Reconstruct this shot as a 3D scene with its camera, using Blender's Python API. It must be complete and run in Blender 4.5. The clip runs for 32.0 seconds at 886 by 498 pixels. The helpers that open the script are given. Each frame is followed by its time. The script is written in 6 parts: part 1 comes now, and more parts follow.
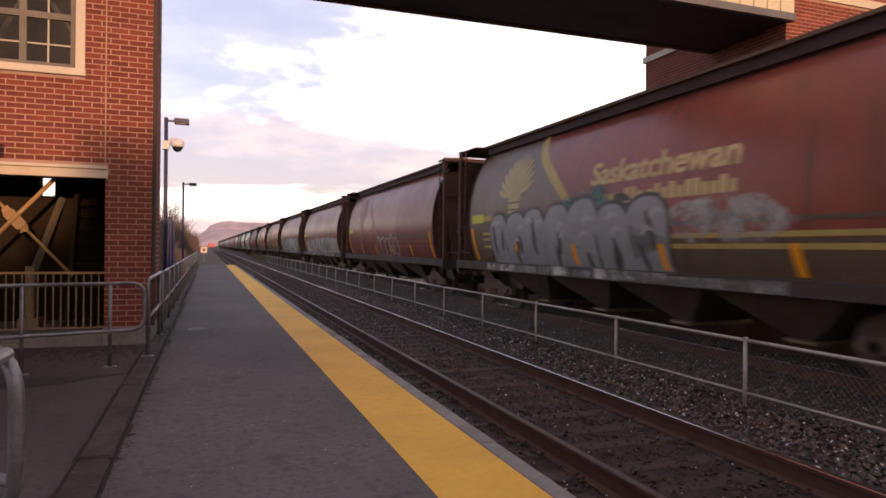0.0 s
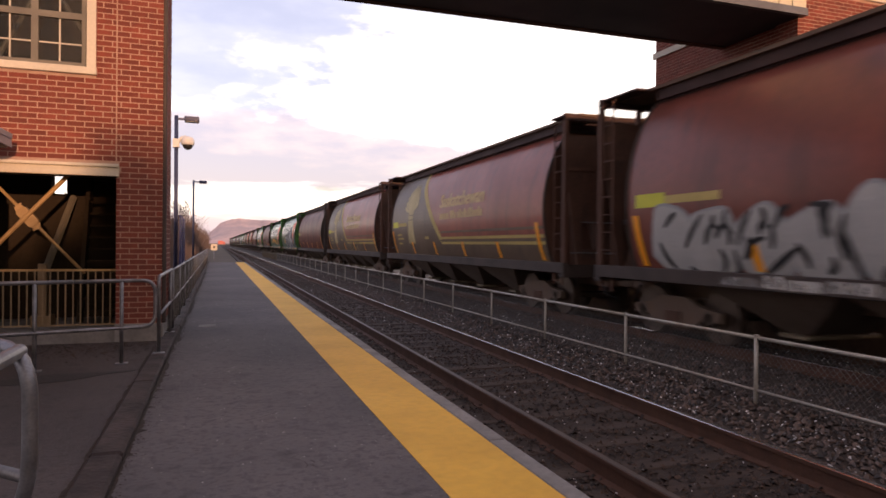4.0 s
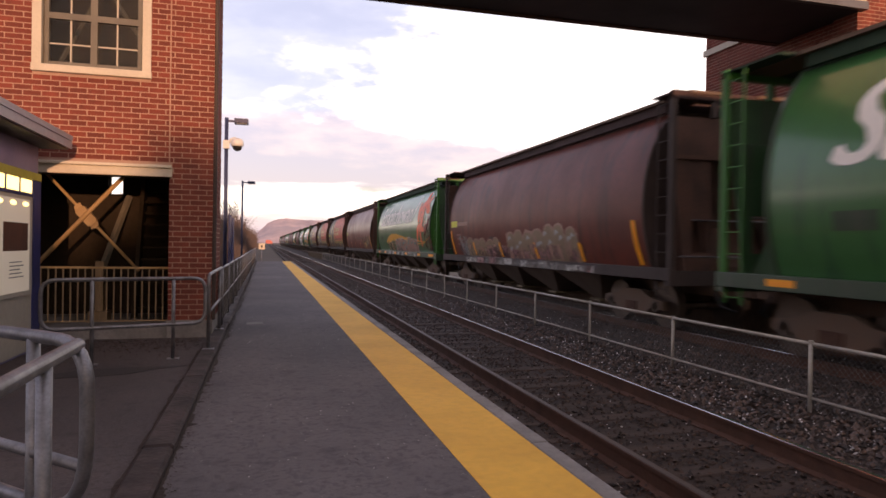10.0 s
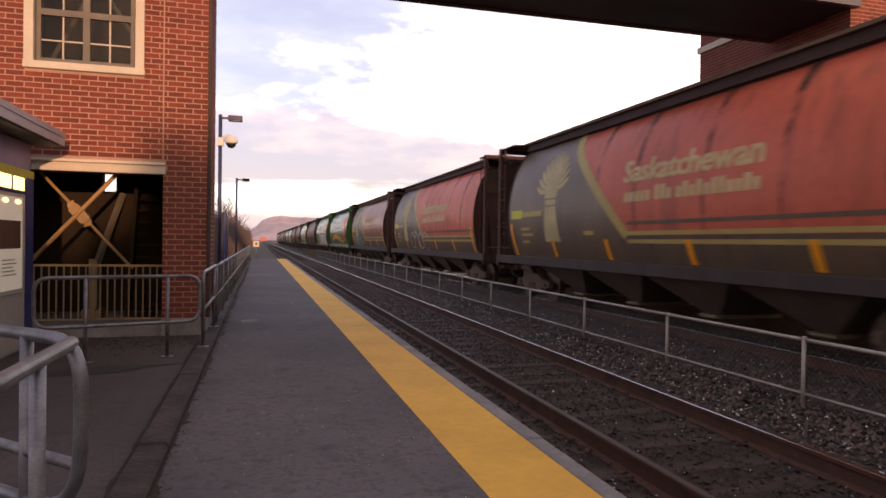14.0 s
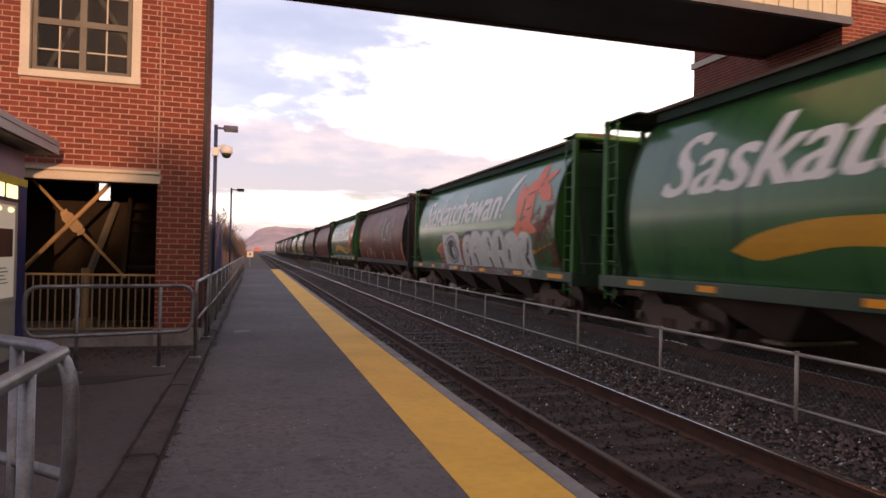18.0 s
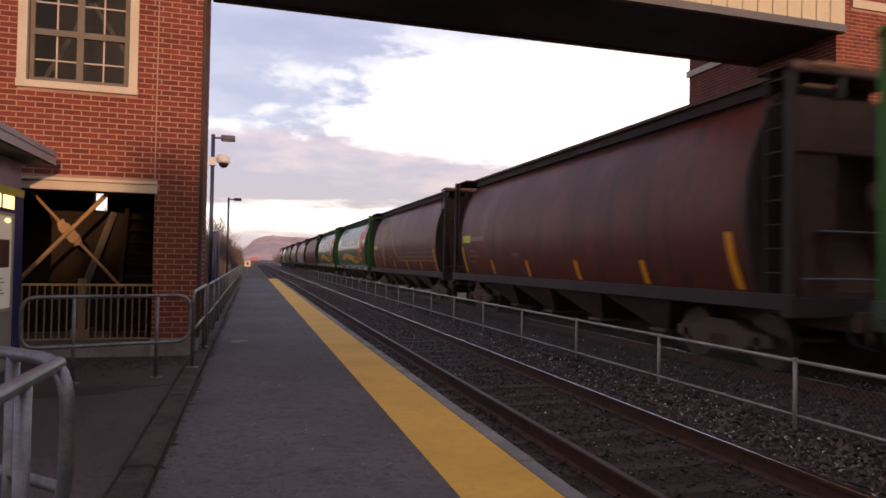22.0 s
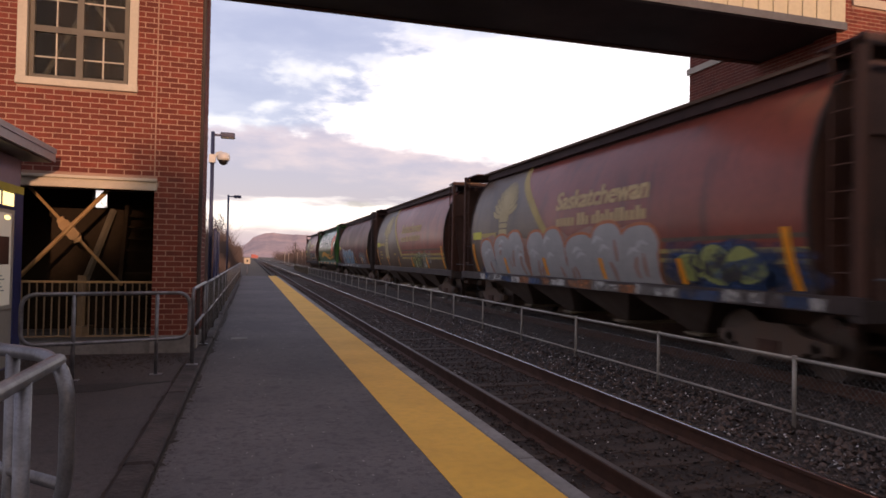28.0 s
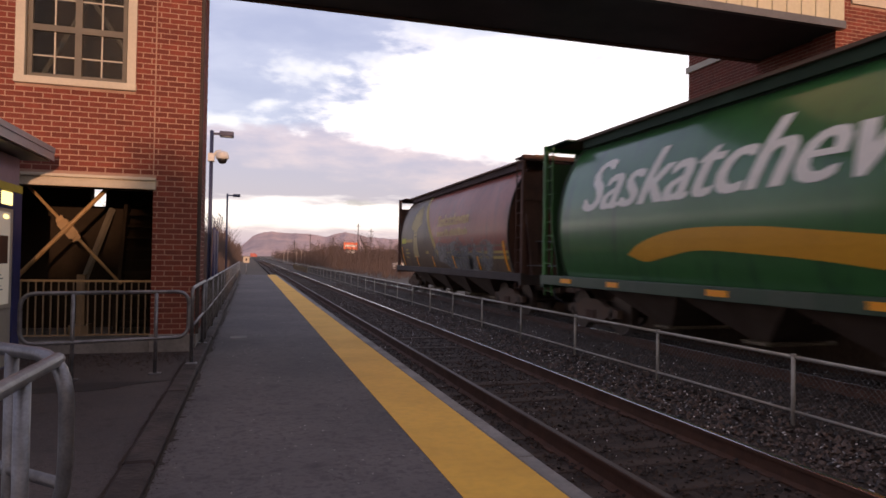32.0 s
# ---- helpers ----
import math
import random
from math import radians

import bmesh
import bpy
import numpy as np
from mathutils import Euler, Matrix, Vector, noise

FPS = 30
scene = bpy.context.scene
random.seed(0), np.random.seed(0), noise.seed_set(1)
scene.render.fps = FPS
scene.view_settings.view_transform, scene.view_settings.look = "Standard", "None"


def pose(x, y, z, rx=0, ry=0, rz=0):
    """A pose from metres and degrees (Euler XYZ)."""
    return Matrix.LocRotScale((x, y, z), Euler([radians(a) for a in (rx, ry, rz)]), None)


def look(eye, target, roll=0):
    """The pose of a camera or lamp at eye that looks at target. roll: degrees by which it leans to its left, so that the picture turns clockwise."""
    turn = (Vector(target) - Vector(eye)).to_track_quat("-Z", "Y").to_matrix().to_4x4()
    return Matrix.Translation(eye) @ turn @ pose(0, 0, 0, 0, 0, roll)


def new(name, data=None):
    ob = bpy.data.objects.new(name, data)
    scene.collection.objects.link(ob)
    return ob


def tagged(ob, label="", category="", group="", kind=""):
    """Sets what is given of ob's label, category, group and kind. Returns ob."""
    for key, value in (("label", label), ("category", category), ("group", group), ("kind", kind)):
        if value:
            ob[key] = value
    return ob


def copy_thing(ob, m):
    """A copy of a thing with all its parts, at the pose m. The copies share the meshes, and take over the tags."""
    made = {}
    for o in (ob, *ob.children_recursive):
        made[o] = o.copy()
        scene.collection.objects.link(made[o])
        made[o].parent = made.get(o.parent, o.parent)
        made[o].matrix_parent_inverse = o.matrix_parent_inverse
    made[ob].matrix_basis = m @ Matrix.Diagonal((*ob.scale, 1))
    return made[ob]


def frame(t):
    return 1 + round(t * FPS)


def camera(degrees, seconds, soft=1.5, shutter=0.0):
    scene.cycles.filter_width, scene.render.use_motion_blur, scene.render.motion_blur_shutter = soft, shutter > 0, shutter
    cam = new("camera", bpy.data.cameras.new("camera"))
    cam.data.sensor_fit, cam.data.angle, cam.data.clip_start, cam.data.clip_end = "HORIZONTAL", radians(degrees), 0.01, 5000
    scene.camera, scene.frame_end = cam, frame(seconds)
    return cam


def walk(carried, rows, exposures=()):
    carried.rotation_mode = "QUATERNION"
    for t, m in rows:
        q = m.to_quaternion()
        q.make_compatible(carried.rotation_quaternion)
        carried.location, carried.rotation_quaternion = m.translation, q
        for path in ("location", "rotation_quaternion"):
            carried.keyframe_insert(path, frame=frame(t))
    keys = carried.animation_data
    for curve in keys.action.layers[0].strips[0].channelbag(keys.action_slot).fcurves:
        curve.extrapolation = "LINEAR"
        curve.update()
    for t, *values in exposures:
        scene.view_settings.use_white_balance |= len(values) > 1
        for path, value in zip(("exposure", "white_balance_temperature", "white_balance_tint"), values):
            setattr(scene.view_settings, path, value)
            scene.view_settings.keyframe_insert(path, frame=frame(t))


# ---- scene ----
cam = camera(68.0, 32.0, soft=1.6, shutter=0.32)
EYE = 1.45
# seconds, yaw, pitch, roll of the hand-held camera
PATH = [
    (0, -19.73, -0.10, -0.59), (0.5, -19.94, 0.09, -0.70), (1, -20.08, 0.36, -0.34), (1.5, -19.97, 0.22, -0.73),
    (2, -20.10, 0.18, -0.60), (2.5, -19.95, -0.10, -0.25), (4.5, -18.03, -0.43, -0.72), (5, -16.65, -0.52, -0.64),
    (5.5, -16.21, -0.56, -0.81), (6, -16.02, -0.69, -0.66), (6.5, -15.81, -0.71, -0.67), (7, -15.58, -0.66, -0.91),
    (7.5, -15.59, -0.90, -0.73), (8, -15.67, -0.66, -0.80), (8.5, -15.56, -0.50, -1.05), (9, -15.33, -0.38, -0.97),
    (9.5, -15.18, -0.48, -1.07), (10, -15.15, -0.35, -0.90), (10.5, -15.08, -0.37, -0.99), (11, -15.01, -0.51, -0.97),
    (11.5, -15.13, -0.57, -0.95), (12, -15.21, -0.39, -1.04), (12.5, -15.15, -0.41, -1.31), (13, -15.26, -0.44, -1.15),
    (13.5, -15.36, -0.60, -0.84), (14, -15.60, -0.60, -0.79), (14.5, -15.52, -0.60, -0.87), (16.5, -15.38, -0.62, -1.29),
    (17, -15.81, -0.43, -1.35), (17.5, -16.12, -0.03, -1.16), (18, -16.09, 0.45, -1.28), (18.5, -16.17, 0.59, -0.97),
    (19, -15.94, 0.71, -0.86), (19.5, -16.22, 1.10, -0.87), (20, -16.74, 1.25, -0.96), (20.5, -17.17, 0.98, -1.11),
    (21, -17.29, 0.73, -1.16), (21.5, -16.37, 1.33, -0.79), (22, -16.30, 1.18, -0.97), (22.5, -15.61, 0.60, -1.06),
    (23, -15.66, 0.60, -1.07), (23.5, -15.77, 0.62, -1.04), (24, -16.01, 1.06, -1.17), (24.5, -16.08, 1.37, -1.17),
    (25, -15.90, 1.31, -1.09), (25.5, -15.81, 0.88, -0.98), (27.5, -16.08, 0.70, -1.09), (28, -16.32, 0.97, -1.05),
    (28.5, -16.51, 1.22, -1.11), (29, -16.73, 1.33, -1.03), (29.5, -16.65, 1.43, -1.08), (30, -16.39, 1.34, -1.02),
    (30.5, -16.23, 1.01, -0.95), (31, -16.25, 0.83, -0.89), (31.5, -16.39, 0.89, -0.82), (32, -16.39, 0.85, -0.99),
]
walk(cam, [(t, pose(0, 0, EYE, 90 + p, r, y)) for t, y, p, r in PATH], exposures=[(0, 0.22, 7200, 23), (6, 0.31, 7250, 23), (13, 0.25, 7200, 23), (17, 0.25, 7200, 23), (19, 0.04, 7000, 22), (25, -0.16, 6820, 21), (28, -0.12, 6800, 21), (32, -0.15, 6720, 21)])

# ---- light ----
SUN_ELEVATION, SUN_FROM = radians(4.5), radians(172)
sun_data = bpy.data.lights.new("sun", "SUN")
sun_data.energy, sun_data.angle, sun_data.color = 2.9, radians(0.5), (1.0, 0.60, 0.36)
sun = new("sun", sun_data)
sun_way = Vector((math.sin(SUN_FROM) * math.cos(SUN_ELEVATION), math.cos(SUN_FROM) * math.cos(SUN_ELEVATION), math.sin(SUN_ELEVATION)))
sun.matrix_world = look(sun_way * 200, (0, 0, 0))


def build_sky():
    world = bpy.data.worlds.new("evening_sky")
    scene.world = world
    world.use_nodes = True
    nt = world.node_tree
    nt.nodes.clear()
    N, link = nt.nodes.new, nt.links.new

    def m(op, a, b=None, c=None, clamp=False):
        n = N("ShaderNodeMath")
        n.operation, n.use_clamp = op, clamp
        for i, v in enumerate((a, b, c)):
            if v is None:
                continue
            if isinstance(v, (int, float)):
                n.inputs[i].default_value = v
            else:
                link(v, n.inputs[i])
        return n.outputs[0]

    def step(v, lo, hi):
        n = N("ShaderNodeMapRange")
        n.interpolation_type = "SMOOTHSTEP"
        link(v, n.inputs[0])
        n.inputs[1].default_value, n.inputs[2].default_value = lo, hi
        return n.outputs[0]

    def mix(f, a, b):
        n = N("ShaderNodeMix")
        n.data_type = "RGBA"
        if isinstance(f, (int, float)):
            n.inputs[0].default_value = f
        else:
            link(f, n.inputs[0])
        for i, v in ((6, a), (7, b)):
            if isinstance(v, tuple):
                n.inputs[i].default_value = (*v, 1)
            else:
                link(v, n.inputs[i])
        return n.outputs[2]

    sky = N("ShaderNodeTexSky")
    sky.sky_type, sky.sun_disc = "NISHITA", False
    sky.sun_elevation, sky.sun_rotation = SUN_ELEVATION, SUN_FROM
    sep = N("ShaderNodeSeparateXYZ")
    link(N("ShaderNodeTexCoord").outputs["Generated"], sep.inputs[0])
    x, y, z = sep.outputs
    az = m("ARCTAN2", x, y)
    el = m("ARCSINE", z)

    def clouds(sx, sz, detail, off, rough=0.55):
        c = N("ShaderNodeCombineXYZ")
        link(m("MULTIPLY", az, sx), c.inputs[0])
        link(m("MULTIPLY", el, sz), c.inputs[1])
        c.inputs[2].default_value = off
        n = N("ShaderNodeTexNoise")
        n.inputs["Scale"].default_value, n.inputs["Detail"].default_value, n.inputs["Roughness"].default_value = 1.0, detail, rough
        link(c.outputs[0], n.inputs["Vector"])
        return n.outputs["Fac"]

    big = clouds(2.2, 6.0, 5, 1.7)
    small = clouds(7.0, 22.0, 6, 4.2)
    fine = clouds(24.0, 50.0, 4, 2.9, 0.52)
    wisps = clouds(10.0, 60.0, 5, 8.1)
    puff = m("ADD", m("MULTIPLY", big, 0.55), m("MULTIPLY", small, 0.45))
    ragged = m("ADD", m("MULTIPLY", m("SUBTRACT", big, 0.5), 0.28), m("ADD", m("MULTIPLY", m("SUBTRACT", small, 0.5), 0.34), m("MULTIPLY", m("SUBTRACT", fine, 0.5), 0.16)))
    # blue-lavender upper sky with soft grey rolls
    upper = mix(step(m("ADD", puff, m("MULTIPLY", m("SUBTRACT", fine, 0.5), 0.06)), 0.40, 0.62), (0.45, 0.50, 0.73), (0.62, 0.67, 0.87))

    # small bright holes between the rolls
    for a0, e0, ra, re in ((0.070, 0.267, 0.058, 0.021), (0.140, 0.272, 0.030, 0.014), (0.022, 0.220, 0.022, 0.009), (-0.024, 0.190, 0.075, 0.013)):
        da, de = m("DIVIDE", m("SUBTRACT", az, a0), ra), m("DIVIDE", m("SUBTRACT", el, e0), re)
        hole = m("SUBTRACT", 0.75, m("MULTIPLY", m("SQRT", m("ADD", m("MULTIPLY", da, da), m("MULTIPLY", de, de))), 0.62))
        upper = mix(step(m("ADD", m("ADD", hole, m("MULTIPLY", ragged, 3.6)), m("MULTIPLY", m("SUBTRACT", fine, 0.5), 1.3)), -0.05, 0.85), upper, (1.02, 1.05, 1.10))
    # thick bright veil over the tracks and beyond
    veil = step(m("ADD", m("SUBTRACT", az, m("MULTIPLY", el, 1.28)), ragged), -0.225, -0.125)
    thick = mix(step(m("ADD", m("MULTIPLY", small, 0.6), el), 0.52, 0.78), (1.50, 1.46, 1.42), (0.80, 0.86, 0.99))
    upper = mix(veil, upper, thick)
    # mauve cloud bank under it, warm along its crest
    drop = m("MULTIPLY", m("MAXIMUM", m("SUBTRACT", az, 0.12), 0.0), 0.12)
    crest = m("ADD", m("ADD", el, drop), m("MULTIPLY", ragged, 0.20))
    bank = mix(step(m("ADD", small, m("MULTIPLY", m("SUBTRACT", crest, 0.13), 4.0)), 0.40, 0.92), (0.44, 0.41, 0.61), (0.86, 0.68, 0.73))
    colour = mix(step(crest, 0.172, 0.196), bank, upper)
    # clear bright gap over the horizon
    gap = m("ADD", el, m("MULTIPLY", m("SUBTRACT", wisps, 0.5), 0.045))
    colour = mix(step(gap, 0.074, 0.090), (1.30, 1.28, 1.30), colour)
    colour = mix(step(gap, 0.030, 0.052), (0.58, 0.57, 0.75), colour)
    # small dark shreds hanging into the gap
    da, de = m("DIVIDE", m("SUBTRACT", az, 0.165), 0.055), m("DIVIDE", m("SUBTRACT", el, 0.081), 0.006)
    shred = m("SUBTRACT", 0.55, m("SQRT", m("ADD", m("MULTIPLY", da, da), m("MULTIPLY", de, de))))
    colour = mix(m("MULTIPLY", step(m("ADD", shred, m("MULTIPLY", m("SUBTRACT", fine, 0.5), 5.0)), -0.15, 0.75), 0.8), colour, (0.40, 0.40, 0.50))
    # unseen half of the sky behind, dulled to weaken its light on the walls
    colour = mix(step(m("ABSOLUTE", az), 1.3, 2.2), colour, (0.52, 0.48, 0.54))
    both = N("ShaderNodeMix")
    both.data_type, both.blend_type = "RGBA", "ADD"
    both.inputs[0].default_value = 0.10
    link(colour, both.inputs[6])
    link(sky.outputs[0], both.inputs[7])
    back = N("ShaderNodeBackground")
    back.inputs["Strength"].default_value = 0.86
    link(both.outputs[2], back.inputs["Color"])
    link(back.outputs[0], N("ShaderNodeOutputWorld").inputs[0])


build_sky()

# ---- materials ----
def material(name, base, rough=0.7, metal=0.0, second=None, scale=3.0, amount=0.6, stretch=(1, 1, 1), bump=0.15, bump_scale=40.0, per_piece=0.0,
             streak=None, streak_scale=(1.5, 1.5, 0.12), coat=0.0, coat_rough=0.38, island=False, speck=None, gloss=0.5):
    """A worn surface: two-scale colour variation, optional streaks, fine relief."""
    mat = bpy.data.materials.new(name)
    mat.use_nodes = True
    nt = mat.node_tree
    N, link = nt.nodes.new, nt.links.new
    p = nt.nodes["Principled BSDF"]
    p.inputs["Roughness"].default_value, p.inputs["Metallic"].default_value = rough, metal
    p.inputs["Coat Weight"].default_value, p.inputs["Coat Roughness"].default_value = coat, coat_rough
    p.inputs["Specular IOR Level"].default_value = gloss
    coords = N("ShaderNodeTexCoord").outputs["Object"]
    info = N("ShaderNodeObjectInfo")
    shift = N("ShaderNodeVectorMath")
    shift.operation = "SCALE"
    shift.inputs[0].default_value = (37.0, 53.0, 29.0)
    link(info.outputs["Random"], shift.inputs["Scale"])
    add = N("ShaderNodeVectorMath")
    link(coords, add.inputs[0])
    link(shift.outputs[0], add.inputs[1])
    coords = add.outputs[0]

    def noise_at(sc, st, detail=5):
        mp = N("ShaderNodeMapping")
        mp.inputs["Scale"].default_value = [sc * v for v in st]
        link(coords, mp.inputs["Vector"])
        n = N("ShaderNodeTexNoise")
        n.inputs["Scale"].default_value, n.inputs["Detail"].default_value = 1.0, detail
        link(mp.outputs[0], n.inputs["Vector"])
        return n.outputs["Fac"]

    def ramp(f, lo, hi):
        n = N("ShaderNodeMapRange")
        link(f, n.inputs[0])
        n.inputs[1].default_value, n.inputs[2].default_value = lo, hi
        return n.outputs[0]

    def mix(f, a, b, mode="MIX"):
        n = N("ShaderNodeMix")
        n.data_type, n.blend_type = "RGBA", mode
        if isinstance(f, float):
            n.inputs[0].default_value = f
        else:
            link(f, n.inputs[0])
        for i, v in ((6, a), (7, b)):
            if isinstance(v, tuple):
                n.inputs[i].default_value = (*v, 1)
            else:
                link(v, n.inputs[i])
        return n.outputs[2]

    def times(a, k):
        n = N("ShaderNodeMath")
        n.operation = "MULTIPLY"
        link(a, n.inputs[0])
        n.inputs[1].default_value = k
        return n.outputs[0]

    second = second or tuple(v * 0.62 for v in base)
    large = noise_at(scale, stretch)
    fine = noise_at(scale * 11, stretch, 3)
    col = mix(times(ramp(large, 0.35, 0.68), amount), base, second)
    col = mix(times(ramp(fine, 0.4, 0.75), amount * 0.45), col, tuple(v * 0.7 for v in second))
    if streak:
        col = mix(times(ramp(noise_at(2.0, streak_scale, 6), 0.52, 0.74), 0.75), col, streak)
    if speck:
        col = mix(times(ramp(noise_at(70, (1, 1, 1), 2), 0.62, 0.70), 0.8), col, speck)
        col = mix(times(ramp(noise_at(23, (1, 1, 1), 3), 0.50, 0.66), 0.5), col, tuple(v * 0.5 for v in base))
        col = mix(times(ramp(noise_at(31, (1, 1, 1), 3), 0.60, 0.72), 0.5), col, tuple(v * 0.6 for v in speck))
        col = mix(times(ramp(noise_at(5.5, (1, 1, 1), 6), 0.56, 0.72), 0.55), col, tuple(v * 0.55 for v in base))
    if per_piece:
        if island:
            rnd = N("ShaderNodeNewGeometry").outputs["Random Per Island"]
        else:
            rnd = info.outputs["Random"]
        shade = ramp(rnd, 0, 1)
        n = N("ShaderNodeMapRange")
        link(shade, n.inputs[0])
        n.inputs[3].default_value, n.inputs[4].default_value = 1 - per_piece, 1 + per_piece * 0.6
        grey = N("ShaderNodeCombineColor")
        for i in range(3):
            link(n.outputs[0], grey.inputs[i])
        col = mix(1.0, col, grey.outputs[0], "MULTIPLY")
    link(col, p.inputs["Base Color"])
    rr = N("ShaderNodeMapRange")
    link(large, rr.inputs[0])
    rr.inputs[3].default_value, rr.inputs[4].default_value = max(0.05, rough - 0.12), min(1, rough + 0.14)
    link(rr.outputs[0], p.inputs["Roughness"])
    if bump:
        b = N("ShaderNodeBump")
        b.inputs["Strength"].default_value, b.inputs["Distance"].default_value = bump, 0.01
        link(noise_at(bump_scale, (1, 1, 1), 4), b.inputs["Height"])
        link(b.outputs[0], p.inputs["Normal"])
    return mat


def glowing(name, colour, strength):
    mat = bpy.data.materials.new(name)
    mat.use_nodes = True
    p = mat.node_tree.nodes["Principled BSDF"]
    p.inputs["Base Color"].default_value = (*colour, 1)
    p.inputs["Emission Color"].default_value = (*colour, 1)
    p.inputs["Emission Strength"].default_value = strength
    return mat


def glass(name, tint):
    """A thin clear sheet: see-through, with the gloss that its angle gives."""
    mat = bpy.data.materials.new(name)
    mat.use_nodes = True
    nt = mat.node_tree
    N, link = nt.nodes.new, nt.links.new
    clear, gloss, edge, both = N("ShaderNodeBsdfTransparent"), N("ShaderNodeBsdfGlossy"), N("ShaderNodeFresnel"), N("ShaderNodeMixShader")
    clear.inputs[0].default_value = (*tint, 1)
    gloss.inputs["Roughness"].default_value = 0.30
    edge.inputs["IOR"].default_value = 1.28
    link(edge.outputs[0], both.inputs[0])
    link(clear.outputs[0], both.inputs[1])
    link(gloss.outputs[0], both.inputs[2])
    link(both.outputs[0], nt.nodes["Material Output"].inputs[0])
    return mat


ASPHALT = material("worn_asphalt", (0.0690, 0.0595, 0.0615), 0.9, second=(0.1440, 0.1220, 0.1200), scale=0.55, amount=0.95, bump=0.5, bump_scale=90, speck=(0.14, 0.128, 0.122))
ASPHALT_SIDE = material("side_asphalt", (0.0510, 0.0395, 0.0385), 0.9, second=(0.0920, 0.0700, 0.0640), scale=0.8, amount=0.8, bump=0.7, bump_scale=70, speck=(0.12, 0.105, 0.095))
YELLOW = material("yellow_warning_paint", (0.784, 0.415, 0.042), 0.75, second=(0.556, 0.293, 0.048), scale=1.1, amount=0.5, bump=0.3, bump_scale=60)
CONCRETE = material("weathered_concrete", (0.2645, 0.2415, 0.2242), 0.9, second=(0.1265, 0.1150, 0.1035), scale=2.0, amount=0.8, bump=0.5, bump_scale=45)
KERB = material("kerb_concrete", (0.0600, 0.0400, 0.0350), 0.92, second=(0.0210, 0.0140, 0.0120), scale=3.5, amount=1.0, bump=1.0, bump_scale=22)
BALLAST = material("ballast_stone", (0.092, 0.056, 0.039), 0.5, second=(0.042, 0.024, 0.015), scale=6.0, amount=0.7, bump=0.3, bump_scale=60, per_piece=0.92, island=True)
BALLAST_OILY = material("oily_ballast_stone", (0.050, 0.0250, 0.0135), 0.7, second=(0.025, 0.0125, 0.007), scale=6.0, amount=0.7, bump=0.3, bump_scale=60, per_piece=0.8, island=True)
PALE_STONE = material("pale_broken_stone", (0.5670, 0.5265, 0.4995), 0.4, second=(0.3510, 0.3105, 0.2835), scale=6.0, amount=0.6, bump=0.2, bump_scale=60, per_piece=0.6, island=True)
BALLAST_BED = material("ballast_bed", (0.034, 0.0185, 0.0105), 0.95, second=(0.015, 0.0088, 0.0055), scale=5.0, amount=0.8, bump=1.0, bump_scale=25)
TIE = material("creosoted_timber", (0.054, 0.0315, 0.0205), 0.9, second=(0.024, 0.0145, 0.010), scale=1.2, amount=0.8, stretch=(0.6, 8, 8), bump=0.5, bump_scale=40)
RUST = material("rusted_rail_steel", (0.100, 0.043, 0.024), 0.8, 0.1, second=(0.046, 0.023, 0.015), scale=4, bump=0.3)
DULL_TOP = material("dull_rail_head", (0.11, 0.085, 0.072), 0.55, 0.6, second=(0.065, 0.048, 0.040), scale=3, stretch=(1, 0.1, 1), bump=0.02)
RAIL_TOP = material("polished_rail_head", (0.62, 0.59, 0.57), 0.20, 1.0, second=(0.48, 0.45, 0.43), scale=3, stretch=(1, 0.1, 1), bump=0.02)
GALV = material("galvanised_steel", (0.2500, 0.2480, 0.2620), 0.45, 0.6, second=(0.1300, 0.1260, 0.1300), scale=9, amount=0.95, bump=0.12, bump_scale=60)
FENCE = material("weathered_fence_steel", (0.46, 0.42, 0.36), 0.65, 0.45, second=(0.28, 0.24, 0.20), scale=6, bump=0.1)
FRAME_TAN = material("weathered_tan_boards", (0.165, 0.130, 0.092), 0.85, second=(0.10, 0.078, 0.056), scale=3, bump=0.2)
TRUCK_RED = material("faded_red_truck_paint", (0.48, 0.10, 0.085), 0.5, scale=1, bump=0.05)
WIRE = material("chain_wire", (0.16, 0.15, 0.14), 0.7, 0.4, scale=6, bump=0)
BRICK = material("red_brick", (0.2120, 0.0435, 0.0235), 0.88, second=(0.1366, 0.0321, 0.0217), scale=5, amount=0.7, bump=0.4, bump_scale=70, per_piece=0.24)
BRICK_JOINED = material("red_brick_course", (0.2120, 0.0435, 0.0235), 0.88, second=(0.1366, 0.0321, 0.0217), scale=5, amount=0.7, bump=0.4, bump_scale=70, per_piece=0.24, island=True)
MORTAR = material("buff_mortar", (0.435, 0.275, 0.205), 0.95, second=(0.285, 0.180, 0.135), scale=3, bump=0.3, bump_scale=80)
TRIM = material("cream_painted_trim", (0.56, 0.49, 0.38), 0.6, second=(0.44, 0.39, 0.30), scale=2.5, amount=0.5, bump=0.1)
SASH = material("taupe_window_sash", (0.1430, 0.1235, 0.0910), 0.6, second=(0.1040, 0.0910, 0.0715), scale=3, bump=0.1)
PANE = glass("window_pane", (0.70, 0.74, 0.74))
# cream steel turned orange tan: the warm light on it is in the colour
WARM_LIT_STEEL = material("cream_painted_steel", (0.44, 0.275, 0.115), 0.6, second=(0.30, 0.180, 0.075), scale=5, amount=0.6, bump=0.1)
